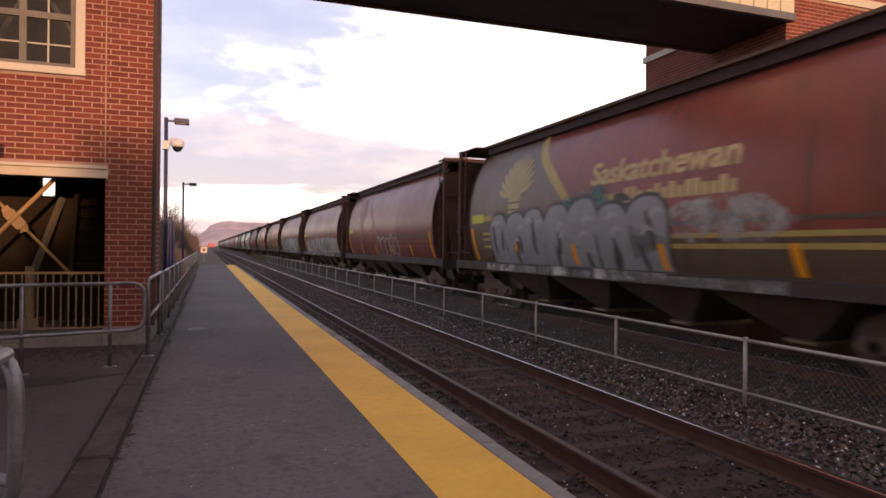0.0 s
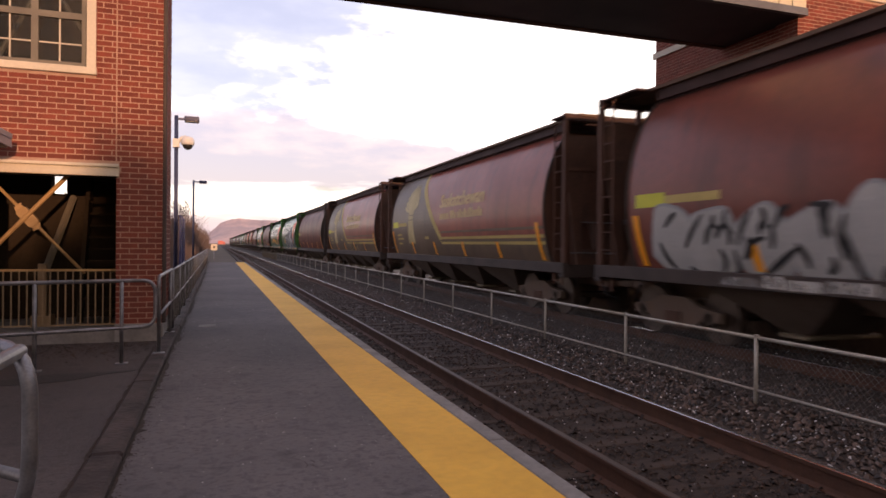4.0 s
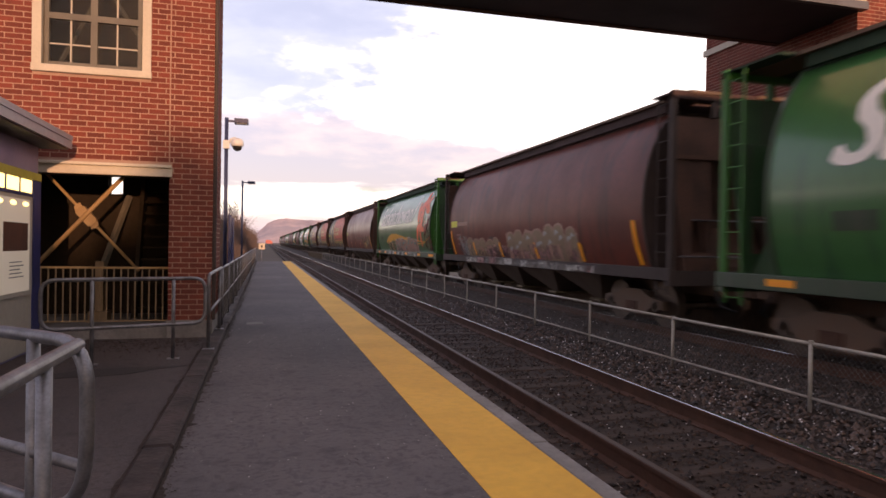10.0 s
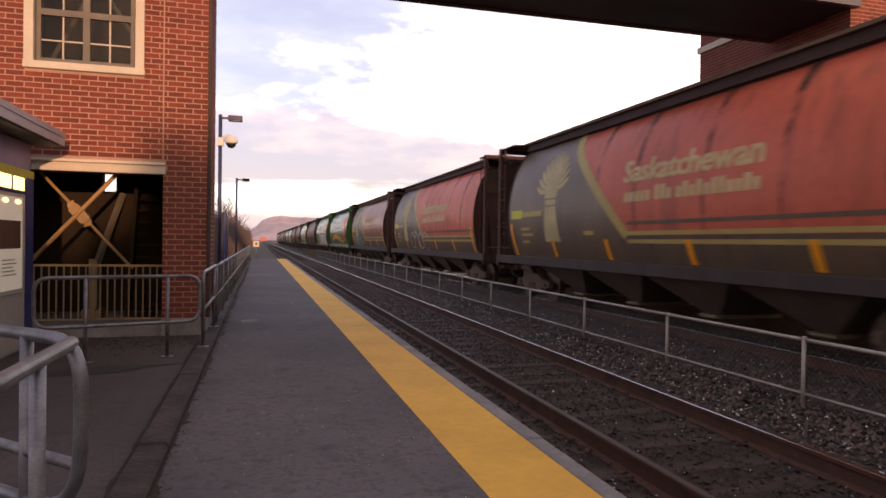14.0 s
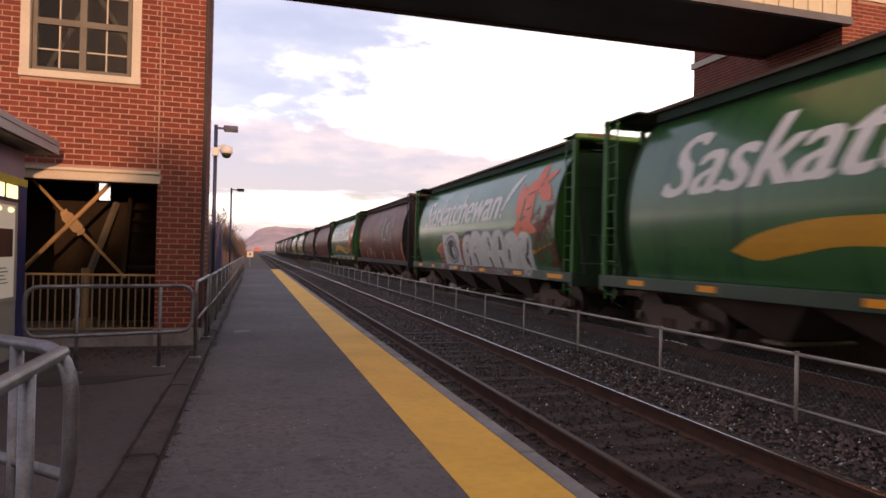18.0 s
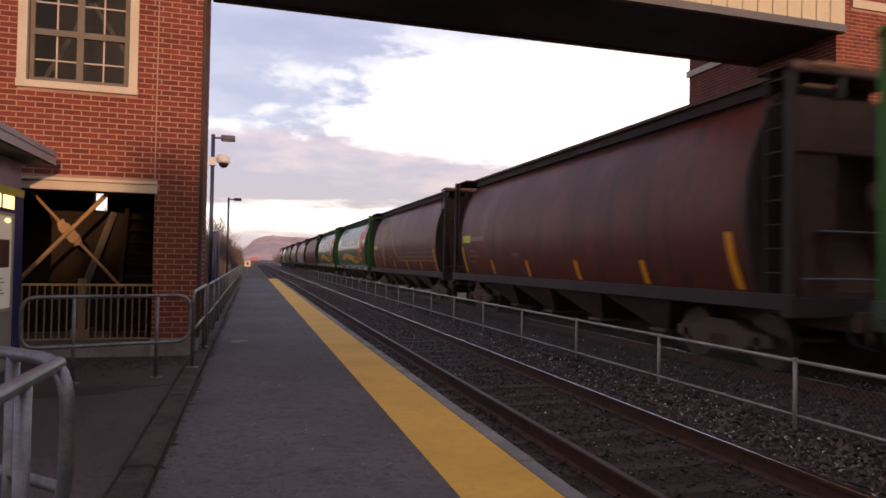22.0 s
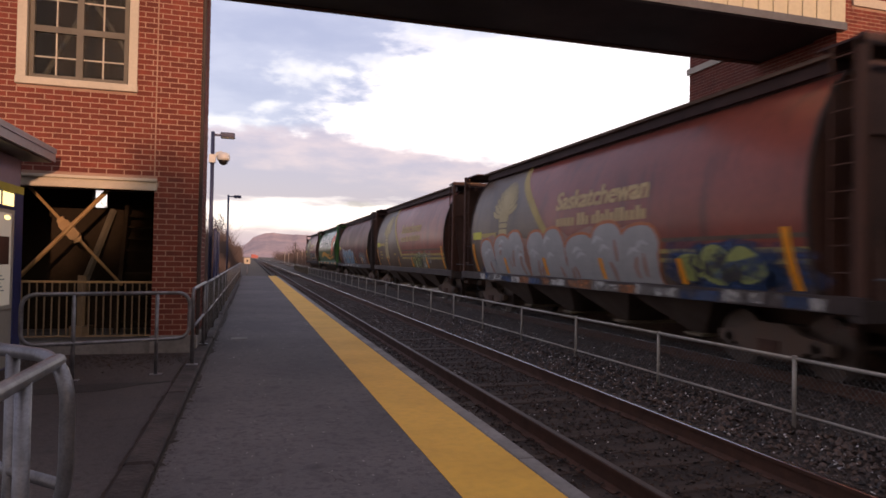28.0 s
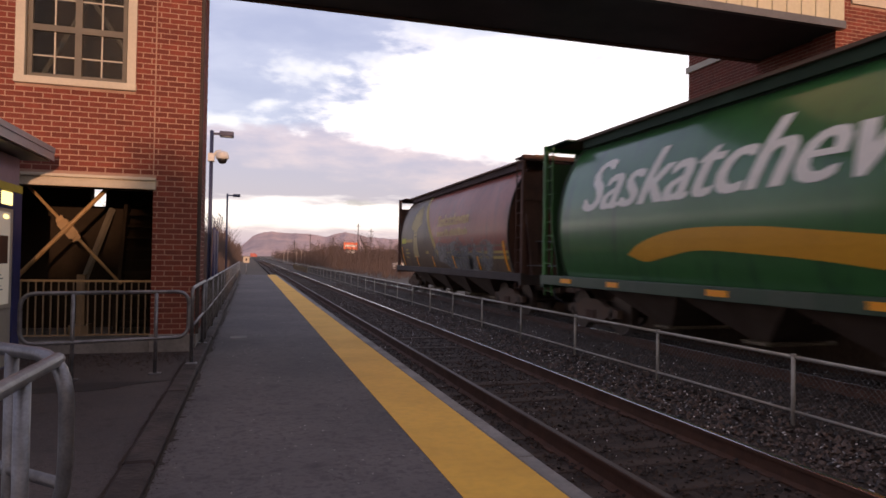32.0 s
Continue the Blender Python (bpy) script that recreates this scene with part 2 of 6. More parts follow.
# near-black and glossless: the stairwell's shade is put into the colour
SHADED_INSIDE = material("dark_stair_wall", (0.0400, 0.0290, 0.0200), 0.9, second=(0.0220, 0.0170, 0.0120), scale=1.2, bump=0, gloss=0.02)
# near-black blue holds the shade under the bridge in its colour
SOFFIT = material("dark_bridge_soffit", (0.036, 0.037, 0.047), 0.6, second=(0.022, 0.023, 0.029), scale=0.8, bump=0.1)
FASCIA = material("grey_metal_fascia", (0.1250, 0.1250, 0.1350), 0.5, 0.3, scale=1.5, bump=0.05)
SIDING = material("cream_ribbed_siding", (0.57, 0.52, 0.37), 0.55, second=(0.48, 0.43, 0.31), scale=1.5, amount=0.5, bump=0.05)
NAVY = material("navy_blue_paint", (0.035, 0.045, 0.16), 0.45, second=(0.025, 0.03, 0.10), scale=2, bump=0.05)
PURPLE = material("blue_violet_panel", (0.185, 0.168, 0.300), 0.5, second=(0.140, 0.125, 0.235), scale=1.5, bump=0.05)
BACKING_WALL = material("stained_old_concrete", (0.170, 0.108, 0.068), 0.9, second=(0.100, 0.064, 0.042), scale=0.9, amount=0.9, bump=0.5, bump_scale=12)
MAST = material("pale_weathered_mast", (0.36, 0.30, 0.25), 0.8, second=(0.24, 0.20, 0.17), scale=1.0, bump=0.1)
DARK_PATCH = material("dark_damp_asphalt", (0.020, 0.0155, 0.0150), 0.8, second=(0.032, 0.025, 0.024), scale=2.0, amount=0.9, bump=0.6, bump_scale=60)
# darker copy of the cream steel, with shade painted into the tan
SHADED_STEEL = material("dull_tan_railing_paint", (0.250, 0.165, 0.085), 0.6, second=(0.160, 0.104, 0.055), scale=5, amount=0.6, bump=0.1)
GREY_BOARD = material("pale_grey_board", (0.44, 0.41, 0.34), 0.5, second=(0.35, 0.32, 0.27), scale=1.5, amount=0.5, bump=0.05)
LIME = material("yellow_green_trim", (0.45, 0.42, 0.06), 0.5, scale=2, bump=0.05)
ROOF_GREY = material("pale_grey_roof_edge", (0.42, 0.42, 0.46), 0.5, 0.2, second=(0.34, 0.34, 0.38), scale=2, bump=0.05)
POLE_BLUE = material("dark_blue_pole", (0.05, 0.06, 0.13), 0.5, 0.2, scale=3, bump=0.05)
WHITE = material("white_paint", (0.72, 0.72, 0.70), 0.5, scale=3, amount=0.3, bump=0.05)
BLACK = material("black_plastic", (0.02, 0.02, 0.022), 0.4, scale=3, bump=0.03)
LIT_PANEL = glowing("lit_panel", (1.0, 0.80, 0.30), 2.2)
LIT_POSTER = glowing("lit_poster", (0.66, 0.61, 0.50), 0.20)
EARTH = material("dry_grass_earth", (0.095, 0.066, 0.042), 0.95, second=(0.055, 0.040, 0.027), scale=0.35, amount=0.9, bump=0.6, bump_scale=8)
TWIG = material("bare_twigs", (0.118, 0.085, 0.076), 0.9, second=(0.072, 0.053, 0.050), scale=1.0, bump=0)
BARK = material("grey_bark", (0.11, 0.085, 0.07), 0.9, scale=4, bump=0.4)
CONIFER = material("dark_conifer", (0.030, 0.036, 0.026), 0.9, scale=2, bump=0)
# pale pink base: distance haze and low sun are painted into the hillside
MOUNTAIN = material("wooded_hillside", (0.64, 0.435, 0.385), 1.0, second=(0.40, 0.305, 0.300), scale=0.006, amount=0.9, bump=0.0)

# rolling stock paints
BROWN = material("oxide_brown_paint", (0.2350, 0.0650, 0.0450), 0.40, second=(0.1650, 0.0560, 0.0430), scale=0.7, amount=0.8, streak=(0.090, 0.040, 0.034), coat=0.22, coat_rough=0.22, bump=0.05, bump_scale=3, gloss=0.25)
RED_BROWN = material("faded_red_brown_paint", (0.68, 0.140, 0.078), 0.5, second=(0.54, 0.118, 0.068), scale=0.6, amount=0.8, streak=(0.26, 0.075, 0.050), coat=0.10, coat_rough=0.30, bump=0.05, bump_scale=3, gloss=0.25)
RUST_BROWN = material("rusty_red_brown_paint", (0.3400, 0.0800, 0.0500), 0.43, second=(0.2200, 0.0640, 0.0460), scale=0.6, amount=0.8, streak=(0.12, 0.048, 0.038), coat=0.25, coat_rough=0.22, bump=0.05, bump_scale=3, gloss=0.25)
DARK_BROWN = material("sooty_brown_paint", (0.180, 0.043, 0.026), 0.5, second=(0.105, 0.032, 0.022), scale=0.7, amount=0.8, streak=(0.045, 0.024, 0.019), coat=0.10, coat_rough=0.24, bump=0.05, bump_scale=3, gloss=0.25)
GREEN = material("deep_green_paint", (0.0400, 0.1620, 0.0430), 0.35, second=(0.0310, 0.1250, 0.0350), scale=0.6, amount=0.6, streak=(0.014, 0.055, 0.026), bump=0.03, bump_scale=3, coat=0.55, coat_rough=0.13)
# green of the car ends, with the light that falls on them painted in
LIT_GREEN_END = material("bright_green_end_paint", (0.035, 0.185, 0.022), 0.5, second=(0.022, 0.115, 0.018), scale=0.8, streak=(0.020, 0.070, 0.018), bump=0.06)
GREEN_FRAME = material("grimy_green_frame", (0.034, 0.068, 0.034), 0.5, second=(0.026, 0.046, 0.026), scale=1.1, amount=0.5, streak=(0.07, 0.075, 0.055), bump=0.1, coat=0.3, coat_rough=0.2)
# darker versions of the car paints, with the roof band's shade painted in
ROOF_BROWN_SHADE = material("dark_brown_roof", (0.060, 0.028, 0.025), 0.8, second=(0.036, 0.022, 0.020), scale=1.5, bump=0.15)
ROOF_GREEN_SHADE = material("dark_green_roof", (0.014, 0.044, 0.022), 0.8, second=(0.012, 0.026, 0.016), scale=1.5, bump=0.15)
OLIVE = material("sooty_olive_panel", (0.150, 0.094, 0.056), 0.5, second=(0.095, 0.062, 0.040), scale=0.7, streak=(0.060, 0.044, 0.031), bump=0.05, bump_scale=3, coat=0.15, coat_rough=0.25)
RUST_END = material("rusty_end_sheet", (0.115, 0.045, 0.024), 0.75, second=(0.070, 0.032, 0.022), scale=1.2, streak=(0.045, 0.023, 0.017), bump=0.3, bump_scale=20)
FRAME_BROWN = material("grimy_frame", (0.055, 0.036, 0.030), 0.75, second=(0.035, 0.026, 0.022), scale=2, bump=0.2)
UNDER = material("black_underframe", (0.125, 0.084, 0.060), 0.85, second=(0.160, 0.092, 0.056), scale=3, bump=0.3)
HOPPER = material("dusty_grey_hopper", (0.130, 0.092, 0.068), 0.8, second=(0.085, 0.056, 0.040), scale=1.6, bump=0.2)
GATE = material("dull_galvanised_gate", (0.24, 0.185, 0.115), 0.6, second=(0.13, 0.095, 0.06), scale=3, bump=0.1)
BULKHEAD = material("sooty_brown_bulkhead", (0.120, 0.054, 0.034), 0.8, second=(0.062, 0.034, 0.024), scale=1.6, amount=0.9, streak=(0.085, 0.040, 0.022), bump=0.2, bump_scale=20)
BULKHEAD_GREEN = material("grimy_green_bulkhead", (0.038, 0.100, 0.040), 0.6, second=(0.026, 0.062, 0.028), scale=1.2, streak=(0.05, 0.055, 0.04), bump=0.15, bump_scale=20)
WHEEL = material("worn_wheel_steel", (0.13, 0.092, 0.07), 0.5, 0.6, scale=4, bump=0.1)
SHEAF = material("pale_sheaf_marking", (0.58, 0.47, 0.23), 0.6, second=(0.42, 0.33, 0.16), scale=1.6, amount=0.8, bump=0)
GOLD = material("faded_gold_marking", (0.54, 0.40, 0.12), 0.6, second=(0.40, 0.30, 0.10), scale=1.5, amount=0.7, bump=0)
PALE_GOLD = material("pale_gold_lettering", (0.72, 0.53, 0.25), 0.6, second=(0.55, 0.40, 0.19), scale=2.0, amount=0.8, bump=0)
GHOST = material("ghosted_gold_marking", (0.26, 0.125, 0.040), 0.5, second=(0.17, 0.082, 0.032), scale=1.5, bump=0)
FAINT = material("ghosted_marking", (0.22, 0.068, 0.048), 0.40, second=(0.16, 0.056, 0.042), scale=1.5, bump=0)
SWOOSH = material("amber_swoosh_paint", (0.74, 0.36, 0.03), 0.4, second=(0.62, 0.29, 0.025), scale=1.2, amount=0.5, bump=0)
LILY = material("orange_red_lily_paint", (0.92, 0.19, 0.075), 0.45, second=(0.78, 0.15, 0.06), scale=1.0, amount=0.5, bump=0)
LILY_DARK = material("dark_red_shadow_paint", (0.13, 0.028, 0.018), 0.5, scale=2, bump=0)
LETTER_WHITE = material("white_lettering_paint", (0.93, 0.89, 0.80), 0.45, second=(0.78, 0.74, 0.66), scale=0.9, amount=0.5, bump=0)
SILVER = material("grey_overpaint", (0.46, 0.44, 0.40), 0.6, second=(0.27, 0.25, 0.22), scale=1.2, amount=0.9, streak=(0.20, 0.10, 0.06), bump=0.05)
AMBER = material("amber_reflector", (1.0, 0.40, 0.02), 0.3, second=(0.95, 0.30, 0.02), scale=3, amount=0.4, bump=0)
YELLOW_TAG = material("fluorescent_yellow_tag", (0.62, 0.60, 0.03), 0.5, scale=3, amount=0.3, bump=0)


def spray(name, colour):
    return material("spray_" + name, colour, 0.55, second=tuple(v * 0.75 for v in colour), scale=2.0, amount=0.6, bump=0)


SP = {k: spray(k, c) for k, c in dict(white=(0.62, 0.62, 0.60), grey=(0.33, 0.33, 0.33), black=(0.02, 0.02, 0.022), teal=(0.11, 0.31, 0.26), orange=(0.55, 0.16, 0.05),
                                      blue=(0.05, 0.10, 0.22), sky=(0.20, 0.34, 0.44), pink=(0.50, 0.20, 0.20), lime=(0.42, 0.46, 0.14), tan=(0.30, 0.21, 0.13), pale=(0.46, 0.45, 0.43), charcoal=(0.075, 0.070, 0.066), salmon=(0.42, 0.24, 0.18), soot=(0.09, 0.045, 0.034), bone=(0.76, 0.74, 0.64), rose=(0.56, 0.17, 0.15)).items()}


def thin_spray(name, colour):
    """Spray paint thinned out to flecks, with the old paint showing between."""
    mat = spray("thin_" + name, colour)
    nt = mat.node_tree
    N, link = nt.nodes.new, nt.links.new
    coords = N("ShaderNodeTexCoord").outputs["Object"]
    total = None
    for scale, k in ((1.7, 1.0), (9.0, 0.55), (45.0, 0.35)):
        n = N("ShaderNodeTexNoise")
        n.inputs["Scale"].default_value, n.inputs["Detail"].default_value = scale, 4
        link(coords, n.inputs["Vector"])
        m = N("ShaderNodeMath")
        m.operation = "MULTIPLY_ADD"
        link(n.outputs["Fac"], m.inputs[0])
        m.inputs[1].default_value = k
        if total is None:
            m.inputs[2].default_value = 0
        else:
            link(total, m.inputs[2])
        total = m.outputs[0]
    r = N("ShaderNodeMapRange")
    link(total, r.inputs[0])
    r.inputs[1].default_value, r.inputs[2].default_value, r.inputs[4].default_value = 0.80, 1.14, 0.85
    link(r.outputs[0], nt.nodes["Principled BSDF"].inputs["Alpha"])
    return mat


MIST = {k: thin_spray(k, c) for k, c in dict(white=(0.60, 0.57, 0.52), grey=(0.34, 0.32, 0.30), teal=(0.10, 0.24, 0.20), tan=(0.42, 0.31, 0.18), pink=(0.40, 0.21, 0.20), blue=(0.06, 0.11, 0.24),
                                             sky=(0.26, 0.36, 0.46), lime=(0.42, 0.42, 0.17), orange=(0.55, 0.20, 0.06), dark_red=(0.24, 0.045, 0.028), soot=(0.055, 0.035, 0.028)).items()}

# ---- mesh helpers ----
def part(name, bm, mat, parent=None, label="", smooth=False):
    me = bpy.data.meshes.new(name)
    bm.to_mesh(me)
    bm.free()
    for m in mat if isinstance(mat, (list, tuple)) else [mat]:
        me.materials.append(m)
    if smooth:
        me.polygons.foreach_set("use_smooth", [True] * len(me.polygons))
    ob = new(name, me)
    if parent:
        ob.parent = parent
    if label:
        ob["label"] = label
    return ob


def box(x0, x1, y0, y1, z0, z1, bm=None, bevel=0.0):
    bm = bm or bmesh.new()
    vs = [bm.verts.new((x, y, z)) for z in (z0, z1) for y in (y0, y1) for x in (x0, x1)]
    faces = [bm.faces.new([vs[i] for i in f]) for f in ((0, 2, 3, 1), (4, 5, 7, 6), (0, 1, 5, 4), (2, 6, 7, 3), (0, 4, 6, 2), (1, 3, 7, 5))]
    if bevel:
        bmesh.ops.bevel(bm, geom=list({e for f in faces for e in f.edges}), offset=bevel, segments=1, affect="EDGES")
    return bm


def tube(points, r, bm=None, n=8, closed=False):
    """A round bar swept along points."""
    bm = bm or bmesh.new()
    pts = [Vector(p) for p in points]
    rings, up = [], None
    for i, p in enumerate(pts):
        a = pts[i - 1] if i or closed else p
        b = pts[(i + 1) % len(pts)] if i + 1 < len(pts) or closed else p
        d = (b - a).normalized()
        if up is None:
            up = d.orthogonal().normalized()
        up = (up - d * up.dot(d)).normalized()
        side = d.cross(up)
        rings.append([bm.verts.new(p + r * (math.cos(k * 2 * math.pi / n) * up + math.sin(k * 2 * math.pi / n) * side)) for k in range(n)])
    pairs = list(zip(rings, rings[1:])) + ([(rings[-1], rings[0])] if closed else [])
    for u, v in pairs:
        for k in range(n):
            f = bm.faces.new((u[k], u[(k + 1) % n], v[(k + 1) % n], v[k]))
            f.smooth = n > 6
    if not closed:
        bm.faces.new(rings[0][::-1])
        bm.faces.new(rings[-1])
    return bm


def arc(cx, cz, r, a0, a1, n=5):
    return [(cx + r * math.cos(radians(a0 + (a1 - a0) * i / n)), cz + r * math.sin(radians(a0 + (a1 - a0) * i / n))) for i in range(n + 1)]


def prism(outline, axis, a, b, bm=None):
    """A 2D outline pulled along an axis; outline in the other two axes, in order."""
    bm = bm or bmesh.new()
    put = {"x": lambda u, v, w: (w, u, v), "y": lambda u, v, w: (u, w, v), "z": lambda u, v, w: (u, v, w)}[axis]
    lo = [bm.verts.new(put(u, v, a)) for u, v in outline]
    hi = [bm.verts.new(put(u, v, b)) for u, v in outline]
    n = len(outline)
    bm.faces.new(lo[::-1])
    bm.faces.new(hi)
    for i in range(n):
        bm.faces.new((lo[i], lo[(i + 1) % n], hi[(i + 1) % n], hi[i]))
    bmesh.ops.recalc_face_normals(bm, faces=bm.faces[:])
    return bm


def thing(name, label, category, at=(0, 0, 0), group="", kind=""):
    ob = new(name)
    ob.empty_display_size = 0.2
    ob.location = at
    return tagged(ob, label, category, group, kind)


RAIL_Z = -0.20
NEAR_TRACK, FAR_TRACK = 3.63, 8.90
P_END = 52.0


# ---- ground, platform, tracks ----
def build_ground():
    bm = bmesh.new()
    xs = [-4000, -300, -60, -20, -5.5, 2.05, 20, 40, 80, 300, 4000]
    ys = [-1500, -100, -20, 0, 30, 60, 120, 250, 600, 1500, 4500]
    vs = {(i, j): bm.verts.new((x, y, -0.56)) for i, x in enumerate(xs) for j, y in enumerate(ys)}
    for i in range(len(xs) - 1):
        for j in range(len(ys) - 1):
            bm.faces.new((vs[i, j], vs[i + 1, j], vs[i + 1, j + 1], vs[i, j + 1]))
    tagged(part("ground", bm, EARTH), "dry brown winter grass and bare earth", "ground", kind="structure")
    # platform slab, side pavement
    tagged(part("platform", box(-0.58, 1.275, -12, P_END, -0.5, 0), ASPHALT), "dark worn asphalt railway platform", "platform", kind="structure")
    tagged(part("platform_edge_strip", box(1.275, 1.905, -12, P_END, -0.5, 0.004), YELLOW), "yellow painted warning strip along the platform edge", "warning strip", kind="structure")
    edge = tagged(new("platform_edge"), "weathered concrete platform edge blocks", "platform edge", kind="structure")
    block = box(0.008, 0.15, 0.004, 1.496, -0.35, 0.0, bevel=0.012)
    first = part("edge_block", block, CONCRETE, edge)
    for i in range(43):
        ob = first if i == 0 else new("edge_block", first.data)
        ob.parent = edge
        ob.location = (1.909 + random.uniform(-0.006, 0.006), -12 + 1.5 * i, random.uniform(-0.006, 0.002))
    tagged(part("platform_footing", box(1.93, 2.02, -12, P_END, -0.6, -0.35), CONCRETE), "concrete footing under the platform edge", "footing", kind="structure")
    tagged(part("pavement", box(-14, -0.80, -12, 16, -0.5, -0.01), ASPHALT_SIDE), "patched asphalt pavement beside the platform", "pavement", kind="structure")
    kerb = tagged(new("kerb"), "dark weathered concrete kerb along the platform", "kerb", kind="structure")
    first = None
    for i in range(27):
        if not first:
            first = part("kerb_stone", box(-0.792, -0.588, 0.006, 2.394, -0.4, 0.055, bevel=0.02), KERB, kerb)
        ob = first if i == 0 else new("kerb_stone", first.data)
        ob.parent = kerb
        ob.location = (random.uniform(-0.008, 0.008), -12 + 2.4 * i, random.uniform(-0.01, 0.008))
    bm = bmesh.new()
    rnd = random.Random(5)
    edge, walk_x = [], 0.05
    for k in range(850):
        walk_x = min(0.07, max(-0.006, walk_x + rnd.gauss(-0.0006, 0.009)))
        edge.append((-0.572 + max(0.0, walk_x) + rnd.uniform(0, 0.012) + (rnd.uniform(0.02, 0.06) if rnd.random() < 0.05 else 0), 1.0 + k * 0.04))
    crust = prism([(-0.583, 35.0), (-0.583, 1.0)] + edge, "z", -0.01, 0.003)
    tagged(part("kerb_dirt", crust, BALLAST_BED), "ragged strip of dark dirt along the kerb", "dirt", kind="stuff")
    for i in range(2600):
        y = rnd.uniform(1.5, 34)
        x = -0.572 + abs(rnd.gauss(0, 0.045))
        s = rnd.uniform(0.003, 0.011)
        blob(bm, (x, y, 0.002), s, rnd, 0.25)
    tagged(part("kerb_debris", bm, BALLAST_BED), "dark grit and leaf litter along the kerb", "debris", kind="stuff")
    litter = bmesh.new()
    for i in range(1100):
        y = 10.5 - abs(rnd.gauss(0, 0.6))
        blob(litter, (rnd.uniform(-3.4, -0.85), y, -0.008), rnd.uniform(0.006, 0.022), rnd, 0.4)
    tagged(part("leaf_litter", litter, BALLAST_OILY), "dark leaf litter and grit before the tower", "litter", kind="stuff")
    cracks = bmesh.new()
    for x, y, n, way in ((0.55, 4.3, 9, 0.3), (0.62, 4.25, 6, 1.9), (0.3, 5.6, 8, 0.1), (0.85, 3.4, 7, 1.2), (-0.1, 7.4, 10, 0.2), (0.7, 9.0, 9, 2.6), (0.4, 3.0, 8, 0.6), (0.1, 10.5, 9, 0.1)):
        for k in range(n):
            way += rnd.gauss(0, 0.5)
            l, w = rnd.uniform(0.02, 0.05), rnd.uniform(0.0008, 0.003)
            x1, y1 = x + l * math.cos(way), y + l * math.sin(way)
            px, py = -math.sin(way) * w, math.cos(way) * w
            cracks.faces.new([cracks.verts.new(p) for p in ((x - px, y - py, 0.0022), (x1 - px, y1 - py, 0.0022), (x1 + px, y1 + py, 0.0022), (x + px, y + py, 0.0022))])
            x, y = x1, y1
    tagged(part("asphalt_cracks", cracks, BALLAST_BED), "fine dark cracks in the asphalt", "crack", kind="stuff")
    bits = bmesh.new()
    for i in range(420):
        x, y = rnd.uniform(-0.5, 1.25), 1.6 + 16 * rnd.random() ** 1.6
        blob(bits, (x, y, 0.002), rnd.uniform(0.003, 0.007), rnd, 0.5)
    tagged(part("pale_grit", bits, PALE_STONE), "pale grit strewn on the asphalt", "grit", kind="stuff")
    patch = tagged(part("asphalt_patch", box(-0.30, -0.02, 12.0, 12.35, -0.01, 0.004), CONCRETE), "small pale square cover set in the asphalt", "patch", kind="structure")
    # long dark patch with a wavy edge on the side pavement
    dark_outline = prism([(-1.95 + (1.05 + 0.12 * math.sin(3 * q)) * math.cos(q), 7.85 + 0.30 * (-1.95 + 1.05 * math.cos(q) + 1.95) + (0.20 + 0.05 * math.sin(5 * q + 1)) * math.sin(q)) for q in [k * 2 * math.pi / 40 for k in range(40)]], "z", -0.02, -0.0065)
    tagged(part("tar_patch", dark_outline, DARK_PATCH), "dark uneven patch on the side pavement", "patch", kind="structure")
    back, w = [], 0.03
    for k in range(600):
        w = min(0.05, max(0.008, w + rnd.gauss(0, 0.006)))
        back.append((-0.800 - w, 1.0 + k * 0.04))
    tagged(part("kerb_joint", prism(back + [(-0.788, 25.0), (-0.788, 1.0)], "z", -0.012, -0.006), BALLAST_BED), "dark open joint behind the kerb", "joint", kind="stuff")


def blob(bm, at, s, rnd, flat=0.7):
    """One small irregular stone."""
    a = rnd.uniform(0, 6.28)
    vs = []
    for dx, dy, dz in ((1, 0, 0), (0, 1, 0), (-1, 0, 0), (0, -1, 0), (0, 0, 1), (0, 0, -0.6)):
        k = s * rnd.uniform(0.65, 1.25)
        vs.append(bm.verts.new((at[0] + k * (dx * math.cos(a) - dy * math.sin(a)), at[1] + k * (dx * math.sin(a) + dy * math.cos(a)), at[2] + k * dz * flat)))
    for i in range(4):
        bm.faces.new((vs[i], vs[(i + 1) % 4], vs[4]))
        bm.faces.new((vs[(i + 1) % 4], vs[i], vs[5]))


